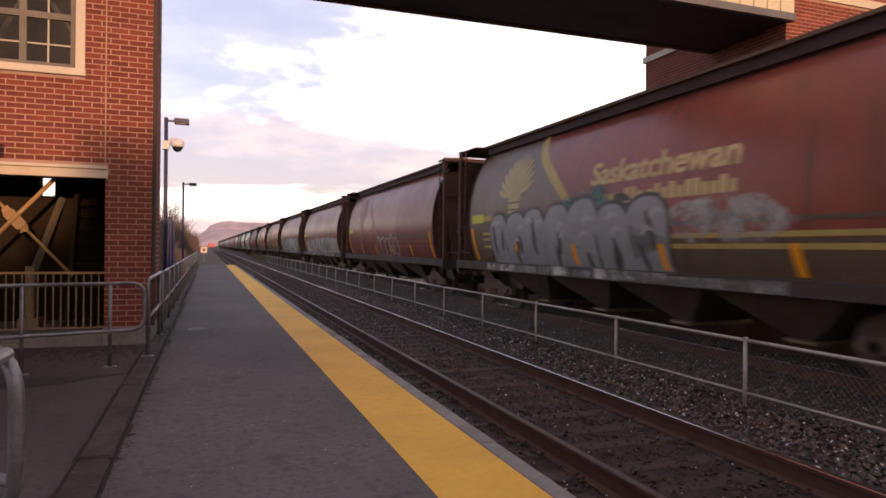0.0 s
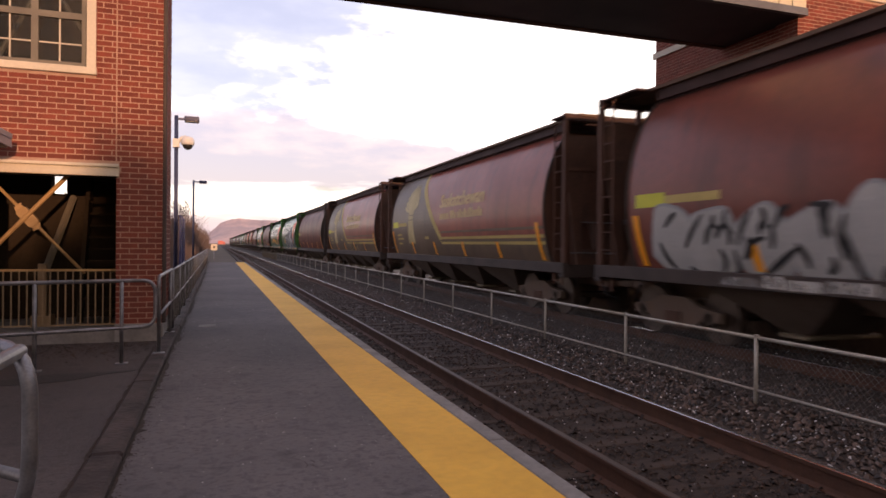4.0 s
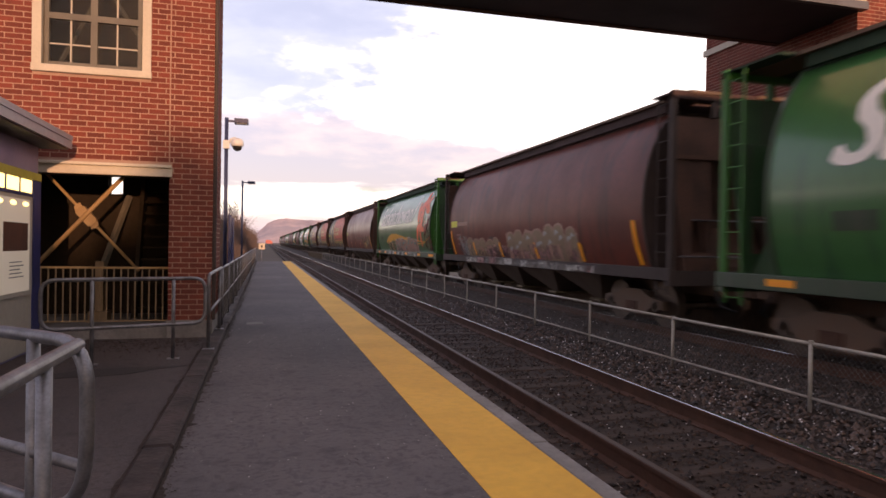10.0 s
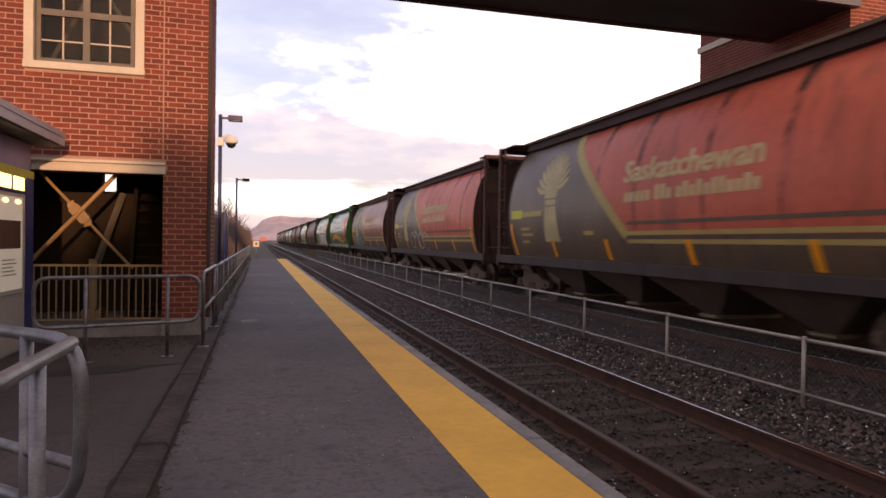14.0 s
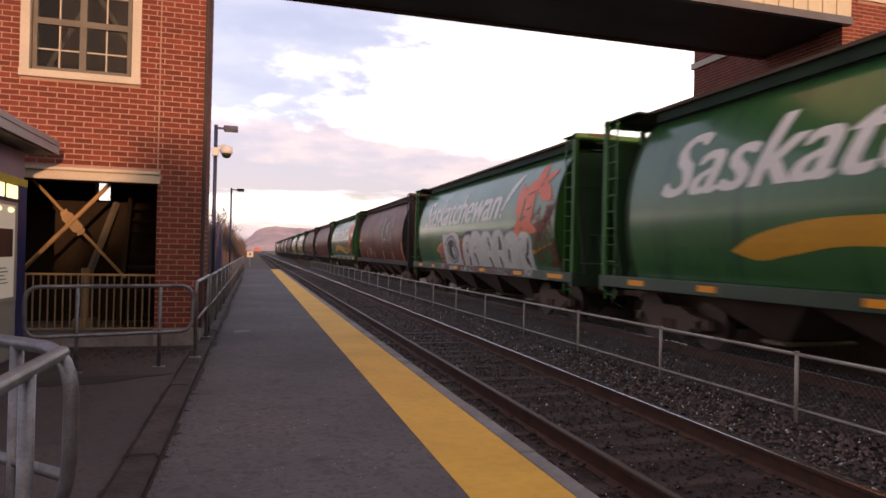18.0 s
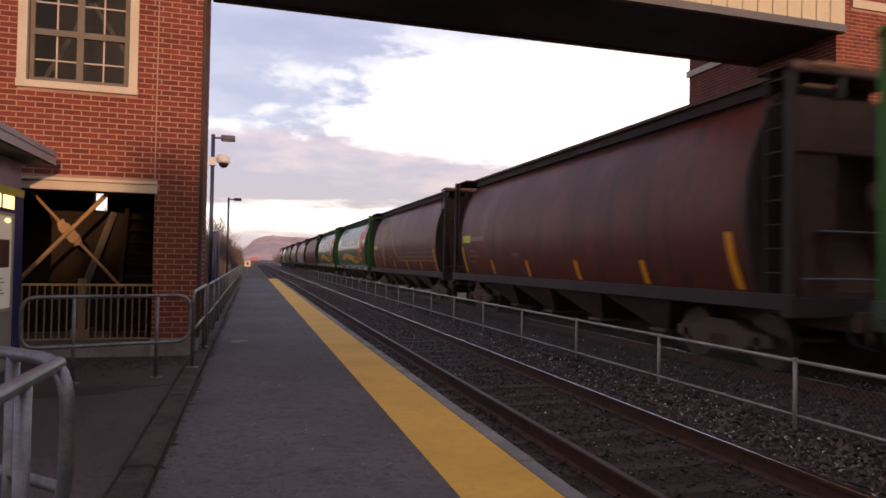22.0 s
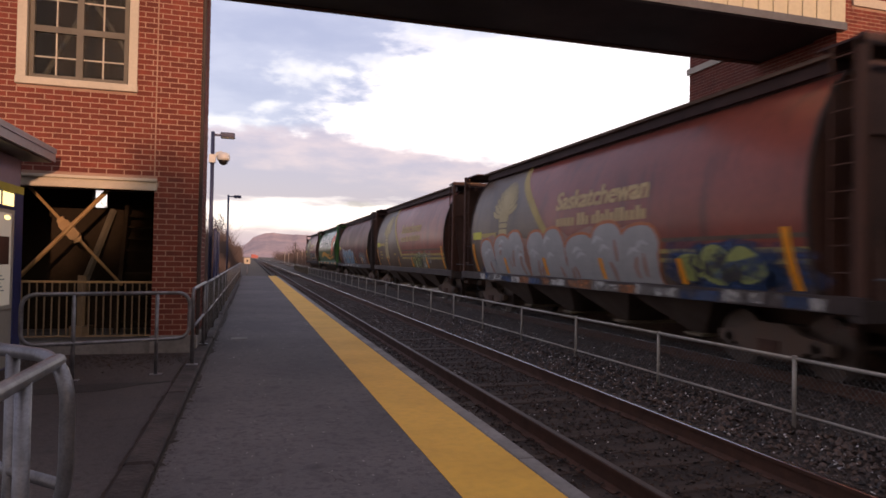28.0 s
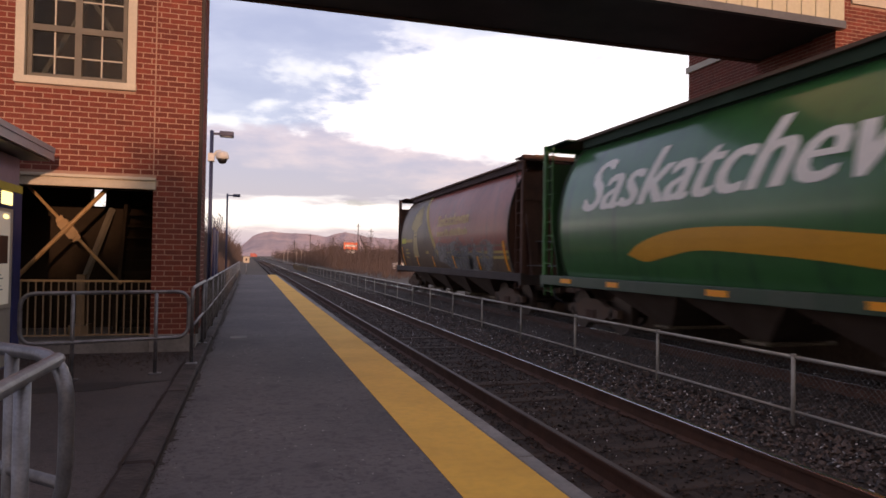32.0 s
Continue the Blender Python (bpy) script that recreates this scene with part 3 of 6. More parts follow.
def build_tracks():
    bm = bmesh.new()
    outline = [(2.02, -0.6), (2.02, -0.40), (2.3, -0.385), (5.0, -0.385), (5.5, -0.40), (6.6, -0.40), (7.3, -0.385), (10.4, -0.385), (11.2, -0.6)]
    prism(outline, "y", -620, 900, bm)
    tagged(part("ballast_bed", bm, BALLAST_BED), "dark crushed stone ballast bed under both tracks", "ballast", kind="structure")
    rnd = random.Random(11)
    heaps = {"ballast_stones": ([], [], BALLAST), "oily_stones": ([], [], BALLAST_OILY), "pale_stones": ([], [], PALE_STONE)}
    base = [(1, 0, 0), (0, 1, 0), (-1, 0, 0), (0, -1, 0), (0, 0, 1), (0, 0, -0.6)]
    tri = [(0, 1, 4), (1, 2, 4), (2, 3, 4), (3, 0, 4), (1, 0, 5), (2, 1, 5), (3, 2, 5), (0, 3, 5)]
    for i in range(52000):
        y = 2.0 + 43 * rnd.random() ** 1.8 if i % 12 else rnd.uniform(-11, 2)
        x = rnd.uniform(2.06, 10.0)
        if x > 6.4 and rnd.random() < 0.5:
            x = rnd.uniform(2.06, 6.4)
        if x < 4.95 and (y + 11.8 + 0.14) % 0.55 < 0.28 and rnd.random() < 0.35:
            continue
        pale = rnd.random() < (0.17 if x > 4.5 else 0.07)
        verts, faces, _ = heaps["pale_stones" if pale else "ballast_stones" if x > 4.5 else "oily_stones"]
        s = rnd.uniform(0.014, 0.036) * (1.25 if x > 4.5 else 0.9)
        z = -0.385 + rnd.uniform(-0.008, 0.024)
        s *= rnd.uniform(0.3, 0.62) if pale else 1
        a, n = rnd.uniform(0, 6.28), len(verts)
        tx, ty = rnd.uniform(-0.5, 0.5), rnd.uniform(-0.5, 0.5)
        for dx, dy, dz in base:
            k = s * rnd.uniform(0.6, 1.25)
            px, py = dx * math.cos(a) - dy * math.sin(a), dx * math.sin(a) + dy * math.cos(a)
            verts.append((x + k * px, y + k * py, z + k * (dz * 0.75 + tx * px + ty * py)))
        faces += [tuple(n + j for j in f) for f in tri]
    for name, (verts, faces, mat) in heaps.items():
        me = bpy.data.meshes.new(name)
        me.from_pydata(verts, [], faces)
        me.materials.append(mat)
        tagged(new(name, me), "grey loose ballast stones beside the fence" if mat == BALLAST else "pale broken stones strewn over the ballast" if mat == PALE_STONE else "dark oily ballast stones between the rails", "ballast", kind="stuff")
    for name, cx, label in (("track_near", NEAR_TRACK, "rusty railway track with polished rail heads beside the platform"), ("track_far", FAR_TRACK, "railway track that carries the freight train")):
        track = tagged(new(name), label, "track", kind="structure")
        for s in (-1, 1):
            x = cx + s * 0.755
            prof = [(-0.07, -0.182), (0.07, -0.182), (0.07, -0.168), (0.012, -0.15), (0.012, -0.045), (0.035, -0.035), (0.035, -0.006), (-0.035, -0.006), (-0.035, -0.035), (-0.012, -0.045), (-0.012, -0.15), (-0.07, -0.168)]
            part("rail", prism([(x + u, RAIL_Z + v) for u, v in prof], "y", -620, 900), RUST, track)
            part("rail_head", prism([(x - 0.031, RAIL_Z - 0.007), (x + 0.031, RAIL_Z - 0.007), (x + 0.026, RAIL_Z), (x - 0.026, RAIL_Z)], "y", -620, 900), DULL_TOP if x < 3 else RAIL_TOP, track, "polished steel running surface")
        tie = box(-1.3, 1.3, -0.115, 0.115, -0.50, -0.376 + 0.004, bevel=0.012)
        first = part("tie", tie, TIE, track)
        count = 132 if cx < 5 else 82
        for i in range(count):
            ob = first if i == 0 else new("tie", first.data)
            ob.parent = track
            ob.location = (cx + rnd.uniform(-0.04, 0.04), -11.8 + i * 0.55 + rnd.uniform(-0.05, 0.05), rnd.uniform(-0.015, 0.005))
            ob.rotation_euler = (0, 0, rnd.uniform(-0.03, 0.03))
        plate = box(-0.10, 0.10, -0.09, 0.09, -0.376, -0.366)
        firstp = part("tie_plate", plate, RUST, track)
        for i in range(72 if cx < 5 else 42):
            for s in (-1, 1):
                ob = firstp if i == 0 and s == -1 else new("tie_plate", firstp.data)
                ob.parent = track
                ob.location = (cx + s * 0.755, -11.8 + i * 0.55, 0.002)
        bm = bmesh.new()
        for i in range(300):
            y = -11.8 + (count + i) * 0.55
            box(cx - 1.3, cx + 1.3, y - 0.115, y + 0.115, -0.5, -0.376, bm)
        tagged(part("far_ties", bm, TIE, track), kind="stuff")


# ---- brickwork ----
COURSE, LENGTH = 0.079, 0.237


def brick_wall(owner, face, across, plane, lo, hi, z0, z1, holes, singles=0, near=None, depth=0.007):
    """Bricks on a plane. across: 'x' or 'y' is the axis along the wall; face: the way it looks (-1, 1). holes: (a0, a1, z0, z1)."""
    boxes = []
    rows = int((z1 - z0) / COURSE)
    for r in range(rows):
        z = z0 + r * COURSE
        a = lo - (LENGTH / 2 if r % 2 else 0)
        while a < hi - 0.02:
            u0, u1 = max(a, lo), min(a + LENGTH - 0.017, hi)
            a += LENGTH
            cuts = [(u0, u1)]
            for h0, h1, hz0, hz1 in holes:
                if z + COURSE - 0.02 > hz0 and z + 0.02 < hz1:
                    cuts = [c for (c0, c1) in cuts for c in ((c0, min(c1, h0)), (max(c0, h1), c1)) if c[1] - c[0] > 0.025]
            boxes += [(c0, c1, z + 0.008, z + COURSE - 0.008) for c0, c1 in cuts if c1 - c0 > 0.025]
    if near:
        boxes.sort(key=lambda b: math.hypot((b[0] + b[1]) / 2 - near[0], b[2] - near[1]))
    meshes = {}
    rnd = random.Random(3)
    for u0, u1, w0, w1 in boxes[:singles]:
        key = round(u1 - u0, 3)
        if key not in meshes:
            bm = box(0, key, 0, depth + 0.02, 0, w1 - w0) if across == "x" else box(0, depth + 0.02, 0, key, 0, w1 - w0)
            me = bpy.data.meshes.new("brick")
            bm.to_mesh(me)
            bm.free()
            me.materials.append(BRICK)
            meshes[key] = me
        ob = new("brick", meshes[key])
        ob.parent = owner
        off = plane - depth + rnd.uniform(-0.002, 0.002) if face < 0 else plane - 0.02
        ob.location = (u0, off, w0) if across == "x" else (off, u0, w0)
    verts, faces = [], []
    for u0, u1, w0, w1 in boxes[singles:]:
        p0, p1 = (plane - depth + rnd.uniform(-0.002, 0.002), plane + 0.02) if face < 0 else (plane - 0.02, plane + depth)
        n = len(verts)
        for w in (w0, w1):
            for p in (p0, p1):
                for u in (u0, u1):
                    verts.append((u, p, w) if across == "x" else (p, u, w))
        faces += [tuple(n + k for k in f) for f in ((0, 2, 3, 1), (4, 5, 7, 6), (0, 1, 5, 4), (2, 6, 7, 3), (0, 4, 6, 2), (1, 3, 7, 5))]
    if faces:
        me = bpy.data.meshes.new("brickwork")
        me.from_pydata(verts, [], faces)
        me.materials.append(BRICK_JOINED)
        ob = new("brickwork", me)
        ob.parent = owner
        tagged(ob, kind="stuff")


def wall_with_holes(name, x0, x1, y0, y1, z0, z1, holes, mat, parent):
    """A wall slab across x between y0 and y1, with rectangular openings right through it."""
    xs = sorted({x0, x1, *[h[0] for h in holes], *[h[1] for h in holes]})
    zs = sorted({z0, z1, *[h[2] for h in holes], *[h[3] for h in holes]})
    bm = bmesh.new()
    for xa, xb in zip(xs, xs[1:]):
        for za, zb in zip(zs, zs[1:]):
            if not any(h[0] < (xa + xb) / 2 < h[1] and h[2] < (za + zb) / 2 < h[3] for h in holes):
                box(xa, xb, y0, y1, za, zb, bm)
    bmesh.ops.remove_doubles(bm, verts=bm.verts[:], dist=0.0005)
    return part(name, bm, mat, parent)


FRONT = 10.6          # both towers face the camera here
WIN = (-3.22, -1.69, 3.93, 6.5)
DOORWAY = (-4.35, -1.40, 0.16, 2.40)
TOP = 9.4
SIDE_END = 12.3      # end of the side wall
DEEP = 13.0          # back of the near tower


def build_left_tower():
    t = thing("stair_tower", "red brick stair tower with cream trim beside the platform", "building", kind="structure")
    wall_with_holes("front_wall", -5.6, -0.78, FRONT, FRONT + 0.3, 0.25, TOP, [WIN, DOORWAY], MORTAR, t)
    part("side_wall", box(-1.08, -0.78, FRONT + 0.3, SIDE_END, 0.25, TOP), MORTAR, t)
    part("side_wall", box(-1.08, -0.90, SIDE_END, DEEP, 0.25, TOP), MORTAR, t)
    part("side_wall", box(-5.6, -5.3, FRONT + 0.3, DEEP, 0.25, TOP), MORTAR, t)
    wall_with_holes("back_wall", -5.3, -1.08, DEEP - 0.3, DEEP, -0.25, TOP, [(-2.68, -2.44, 2.26, 2.60)], SHADED_INSIDE, t)
    part("inner_lining", box(-5.3, -5.26, FRONT + 0.3, DEEP - 0.3, -0.25, TOP), SHADED_INSIDE, t)
    part("inner_lining", box(-1.12, -1.08, FRONT + 0.3, DEEP - 0.3, -0.25, TOP), SHADED_INSIDE, t)
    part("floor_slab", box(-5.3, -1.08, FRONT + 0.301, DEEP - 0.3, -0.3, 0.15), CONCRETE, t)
    part("landing_slab", box(-5.26, -1.12, FRONT + 0.301, DEEP - 0.301, 3.2, 3.4), SHADED_INSIDE, t)
    part("roof", box(-5.9, -0.5, FRONT - 0.3, DEEP + 0.3, TOP, TOP + 0.2), FASCIA, t)
    # concrete plinth under the brick pier and low wall
    part("plinth", box(-1.42, -0.76, FRONT - 0.02, FRONT + 0.3, -0.3, 0.25, bevel=0.01), CONCRETE, t, "pale concrete plinth")
    part("plinth", box(-0.98, -0.76, FRONT + 0.3, SIDE_END, -0.3, 0.25), CONCRETE, t)
    part("threshold", box(-5.6, -1.42, FRONT - 0.005, FRONT + 0.3, -0.3, 0.16), CONCRETE, t)
    part("lintel", box(-4.45, -1.36, FRONT - 0.05, FRONT + 0.28, 2.40, 2.53, bevel=0.008), TRIM, t, "cream painted steel lintel")
    part("lintel_cap", box(-4.45, -1.36, FRONT - 0.085, FRONT - 0.02, 2.53, 2.575, bevel=0.006), TRIM, t)
    part("downpipe", box(-0.785, -0.725, FRONT + 0.012, FRONT + 0.075, 0.25, TOP, bevel=0.012), FRAME_BROWN, t, "dark rainwater pipe at the corner")
    # window
    w = part("window_frame", bmesh.new(), TRIM, t)
    bm = bmesh.new()
    a, b, c, d = WIN
    for q in ((a - 0.02, a + 0.10, c, d), (b - 0.10, b + 0.02, c, d), (a - 0.02, b + 0.02, d - 0.12, d + 0.02)):
        box(q[0], q[1], FRONT - 0.045, FRONT + 0.14, q[2], q[3], bm)
    bm.to_mesh(w.data)
    bm.free()
    part("window_sill", box(a - 0.03, b + 0.03, FRONT - 0.06, FRONT + 0.14, c - 0.085, c + 0.02, bevel=0.008), TRIM, w, "cream painted sill")
    sash = bmesh.new()
    cx, y0, y1 = (a + b) / 2, FRONT + 0.03, FRONT + 0.10
    for q in ((a + 0.12, a + 0.175, c + 0.03, d - 0.12), (b - 0.175, b - 0.12, c + 0.03, d - 0.12), (cx - 0.045, cx + 0.045, c + 0.03, d - 0.12),
              (a + 0.12, b - 0.12, c + 0.03, c + 0.085), (a + 0.12, b - 0.12, c + 0.70, c + 0.79), (a + 0.12, b - 0.12, c + 1.54, c + 1.62)):
        box(q[0], q[1], y0 + random.uniform(0, 0.004), y1, q[2], q[3], sash)
    part("sash", sash, SASH, w)
    bars = bmesh.new()
    for k in (0.25, 0.75):
        x = a + 0.15 + (b - a - 0.3) * k
        box(x - 0.009, x + 0.009, y0 + 0.02, y1 - 0.02, c + 0.08, d - 0.13, bars)
    for z in (c + 0.345, c + 1.18, c + 1.98):
        box(a + 0.17, b - 0.17, y0 + 0.025, y1 - 0.025, z - 0.009, z + 0.009, bars)
    part("glazing_bar", bars, TRIM, w)
    for i in range(4):
        for z, h in ((c + 0.09, 0.60), (c + 0.80, 0.73)):
            x = a + 0.175 + (b - a - 0.35) * i / 4
            pane = part("pane", box(x + 0.006, x + (b - a - 0.35) / 4 - 0.006, y0 + 0.034, y0 + 0.038, z, z + h), PANE, w)
            pane.visible_shadow = False
    # braces behind the window
    part("window_brace", tube([(a + 0.15, 11.3, c + 0.25), (cx - 0.02, 11.3, c + 1.45)], 0.035, n=6), SASH, t)
    part("window_brace", tube([(cx + 0.02, 11.3, c + 1.45), (b + 0.10, 11.3, c + 0.15)], 0.035, n=6), SASH, t)


def build_tower_inside():
    """Cross bracing, railing and stair stringers inside the open base."""
    t = thing("cross_brace", "cream painted steel cross brace with a bolted splice plate", "brace")
    y = 11.15
    d1, d2 = (Vector((-3.22, y, 2.46)), Vector((-1.90, y, 0.97))), (Vector((-3.38, y - 0.08, 0.97)), Vector((-1.95, y - 0.08, 2.62)))
    part("tie_rod", tube(d1, 0.024, n=8), WARM_LIT_STEEL, t)
    part("strut", tube(d2, 0.034, n=8), WARM_LIT_STEEL, t)
    mid, way = d1[0].lerp(d1[1], 0.44), (d1[1] - d1[0]).normalized()
    side = Vector((0, 1, 0)).cross(way)
    for k, (l, w) in enumerate(((0.22, 0.060), (0.16, 0.080))):
        bm = bmesh.new()
        ps = [mid + way * a * l + side * b * w + Vector((0, 0.02 * k, 0)) for a, b in ((-1, -0.6), (-0.8, -1), (0.8, -1), (1, -0.6), (1, 0.6), (0.8, 1), (-0.8, 1), (-1, 0.6))]
        prism([(p.x, p.z) for p in ps], "y", y - 0.05 - 0.03 * k, y - 0.03 + 0.04 * k, bm)
        part("splice_plate", bm, WARM_LIT_STEEL, t)
    for k in range(6):
        p = mid + way * (-0.2 + 0.08 * k) + side * (0.06 if k % 2 else -0.06)
        part("bolt", prism(arc(p.x, p.z, 0.014, 0, 300, 5), "y", y - 0.10, y - 0.05), WARM_LIT_STEEL, t)
    g = thing("railing", "cream painted steel picket railing across the open base", "railing")
    part("top_rail", box(-4.3, -1.41, 10.82, 10.87, 1.015, 1.045), WARM_LIT_STEEL, g)
    part("bottom_rail", box(-4.3, -1.41, 10.83, 10.86, 0.215, 0.24), SHADED_STEEL, g)
    first = part("picket", box(-0.009, 0.009, 10.836, 10.854, 0.24, 1.015), SHADED_STEEL, g)
    x = -4.25
    while x < -1.43:
        ob = first if x == -4.25 else new("picket", first.data)
        ob.parent, ob.location = g, (x, 0, 0)
        x += 0.098
    c = thing("steel_column", "cream painted steel column with base plate inside the tower", "column")
    part("shaft", box(-2.62, -2.50, 11.6, 11.72, 0.17, 1.1), SHADED_STEEL, c)
    part("base_plate", box(-2.70, -2.42, 11.5, 11.82, 0.15, 0.30), SHADED_STEEL, c)
    # raker borrows the dark sash colour to look shaded
    part("raker", tube([(-2.56, 11.66, 0.9), (-2.30, 12.5, 2.2)], 0.06, n=6), SASH, c)
    s = thing("staircase", "steel staircase in the tower base, darkened as in shade", "stairs")
    for x in (-2.05, -1.2):
        part("stringer", prism([(11.35, 0.2), (11.6, 0.2), (12.68, 2.9), (12.68, 3.18), (12.45, 3.18)], "x", x, x + 0.06), SHADED_INSIDE, s)
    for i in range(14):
        part("tread", box(-1.99, -1.2, 11.5 + 0.08 * i, 11.7 + 0.08 * i, 0.34 + 0.195 * i, 0.37 + 0.195 * i), SHADED_INSIDE, s)


RT = 11.5             # left face of the far tower


def build_right_tower():
    t = thing("far_stair_tower", "red brick tower with arched windows across the tracks", "building", kind="structure")
    a0, a1, az0, az1 = 12.85, 14.35, 4.05, 5.72
    bm = bmesh.new()
    part("wall_core", box(RT + 0.05, 17.4, FRONT + 0.3, 15.4, -0.5, TOP), MORTAR, t)
    wall_with_holes("front_wall", RT, 17.4, FRONT, FRONT + 0.3, -0.5, TOP, [(a0, a1, az0, az1 + 0.75), (12.9, 14.6, 0.6, 2.25)], MORTAR, t)
    part("side_wall", box(RT, RT + 0.05, FRONT + 0.3, 15.4, -0.5, TOP), MORTAR, t)
    part("corner_pier", box(RT - 0.10, RT, FRONT - 0.02, FRONT + 0.55, -0.5, TOP), MORTAR, t)
    part("roof", box(RT - 0.3, 17.7, FRONT - 0.3, 15.7, TOP, TOP + 0.2), FASCIA, t)
    part("string_course", box(RT - 0.06, RT, FRONT + 0.56, 15.46, 6.66, 6.82), TRIM, t, "pale stone string course")
    part("string_course", box(RT + 0.3, 17.4, FRONT - 0.05, FRONT, 6.86, 7.04), TRIM, t)
    part("string_course", box(RT + 0.3, 17.4, FRONT - 0.05, FRONT, 2.32, 2.52), TRIM, t)
    # arched window
    w = part("arched_window", bmesh.new(), TRIM, t, "arched window with cream surround")
    cx, r = (a0 + a1) / 2, (a1 - a0) / 2
    outer = [(a0, az0)] + arc(cx, az1, r, 180, 0, 12) + [(a1, az0)]
    inner = [(a0 + 0.15, az0 + 0.1)] + arc(cx, az1, r - 0.15, 180, 0, 12) + [(a1 - 0.15, az0 + 0.1)]
    bm = bmesh.new()
    for y in (FRONT - 0.04, FRONT + 0.12):
        o = [bm.verts.new((x, y, z)) for x, z in outer]
        i = [bm.verts.new((x, y, z)) for x, z in inner]
        for k in range(len(o) - 1):
            bm.faces.new((o[k], o[k + 1], i[k + 1], i[k]))
        bm.faces.new((o[-1], o[0], i[0], i[-1]))
    vs = bm.verts[:]
    n = len(outer)
    for base in (0, n):
        for k in range(n):
            bm.faces.new((vs[base + k], vs[base + (k + 1) % n], vs[2 * n + base + (k + 1) % n], vs[2 * n + base + k]))
    bmesh.ops.recalc_face_normals(bm, faces=bm.faces[:])
    bm.to_mesh(w.data)
    bm.free()
    part("sill", box(a0 - 0.1, a1 + 0.1, FRONT - 0.09, FRONT + 0.05, az0 - 0.09, az0 + 0.02), TRIM, w)
    part("pane", prism(inner, "y", FRONT + 0.06, FRONT + 0.07), PANE, w)
    bars = bmesh.new()
    for x in (cx - 0.33, cx, cx + 0.33):
        box(x - 0.03, x + 0.03, FRONT + 0.02, FRONT + 0.055, az0 + 0.1, az1 + r - 0.25, bars)
    for z in (az0 + 0.55, az0 + 1.1, az1):
        box(a0 + 0.15, a1 - 0.15, FRONT + 0.025, FRONT + 0.05, z - 0.03, z + 0.03, bars)
    part("glazing_bar", bars, SASH, w)
    # spandrels beside the arch
    for s in (0, 1):
        pts = arc(cx, az1, r, 180, 90, 8) if s == 0 else arc(cx, az1, r, 90, 0, 8)
        corner = (a0, az1 + 0.75) if s == 0 else (a1, az1 + 0.75)
        part("spandrel", prism(pts + [(cx, az1 + 0.75), corner] if s == 0 else pts + [corner, (cx, az1 + 0.75)], "y", FRONT - 0.010, FRONT + 0.2), BRICK, t)
    # lower window with bars
    lw = part("lower_window", box(12.9, 14.6, FRONT + 0.2, FRONT + 0.21, 0.6, 2.25), PANE, t)
    bars = bmesh.new()
    for x in (12.92, 13.45, 14.0, 14.56):
        box(x - 0.03, x + 0.03, FRONT + 0.1, FRONT + 0.16, 0.6, 2.25, bars)
    for z in (0.62, 1.15, 1.7, 2.22):
        box(12.9, 14.6, FRONT + 0.105, FRONT + 0.155, z - 0.03, z + 0.03, bars)
    part("window_bar", bars, TRIM, lw)


def build_bridge():
    """Covered footbridge between the towers."""
    t = thing("footbridge", "covered footbridge with dark underside and cream ribbed siding", "bridge", kind="structure")
    z, y0, y1 = 6.26, 10.42, 12.93
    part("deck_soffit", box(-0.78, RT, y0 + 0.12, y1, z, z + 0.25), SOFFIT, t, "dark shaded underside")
    part("edge_beam", box(-0.78, RT, y1 - 0.2, y1 - 0.02, z - 0.02, z + 0.28), RUST, t, "rusty edge beam")
    part("fascia", box(-0.78, RT, y0, y0 + 0.12, z, z + 0.15), FASCIA, t, "grey metal fascia")
    part("siding", box(-0.78, RT, y0 + 0.05, y0 + 0.12, z + 0.15, z + 2.9), SIDING, t, "cream ribbed metal siding")
    rib = part("siding_rib", box(0, 0.03, y0 + 0.026, y0 + 0.05, z + 0.15, z + 2.9), SIDING, t)
    for k in range(34):
        ob = rib if k == 0 else new("siding_rib", rib.data)
        ob.parent, ob.location = t, (-0.6 + 0.355 * k, 0, 0)
    part("back_siding", box(-0.78, RT, y1 - 0.1, y1, z + 0.28, z + 2.9), SIDING, t)
    part("roof", box(-0.78, RT, y0 - 0.2, y1 + 0.2, z + 2.9, z + 3.05), FASCIA, t)


build_ground()
build_tracks()
build_left_tower()
build_tower_inside()
build_right_tower()
build_bridge()

# ---- the freight train ----
PITCH = 17.7
E0, E1 = 0.60, 18.30        # coupler faces
B0, B1 = E0 + 1.45, E1 - 1.95
WHEEL_R = 0.46


def half_width(z):
    return 1.58 * math.sqrt(max(0.0, 1 - ((z - 2.5) / 2.35) ** 2))


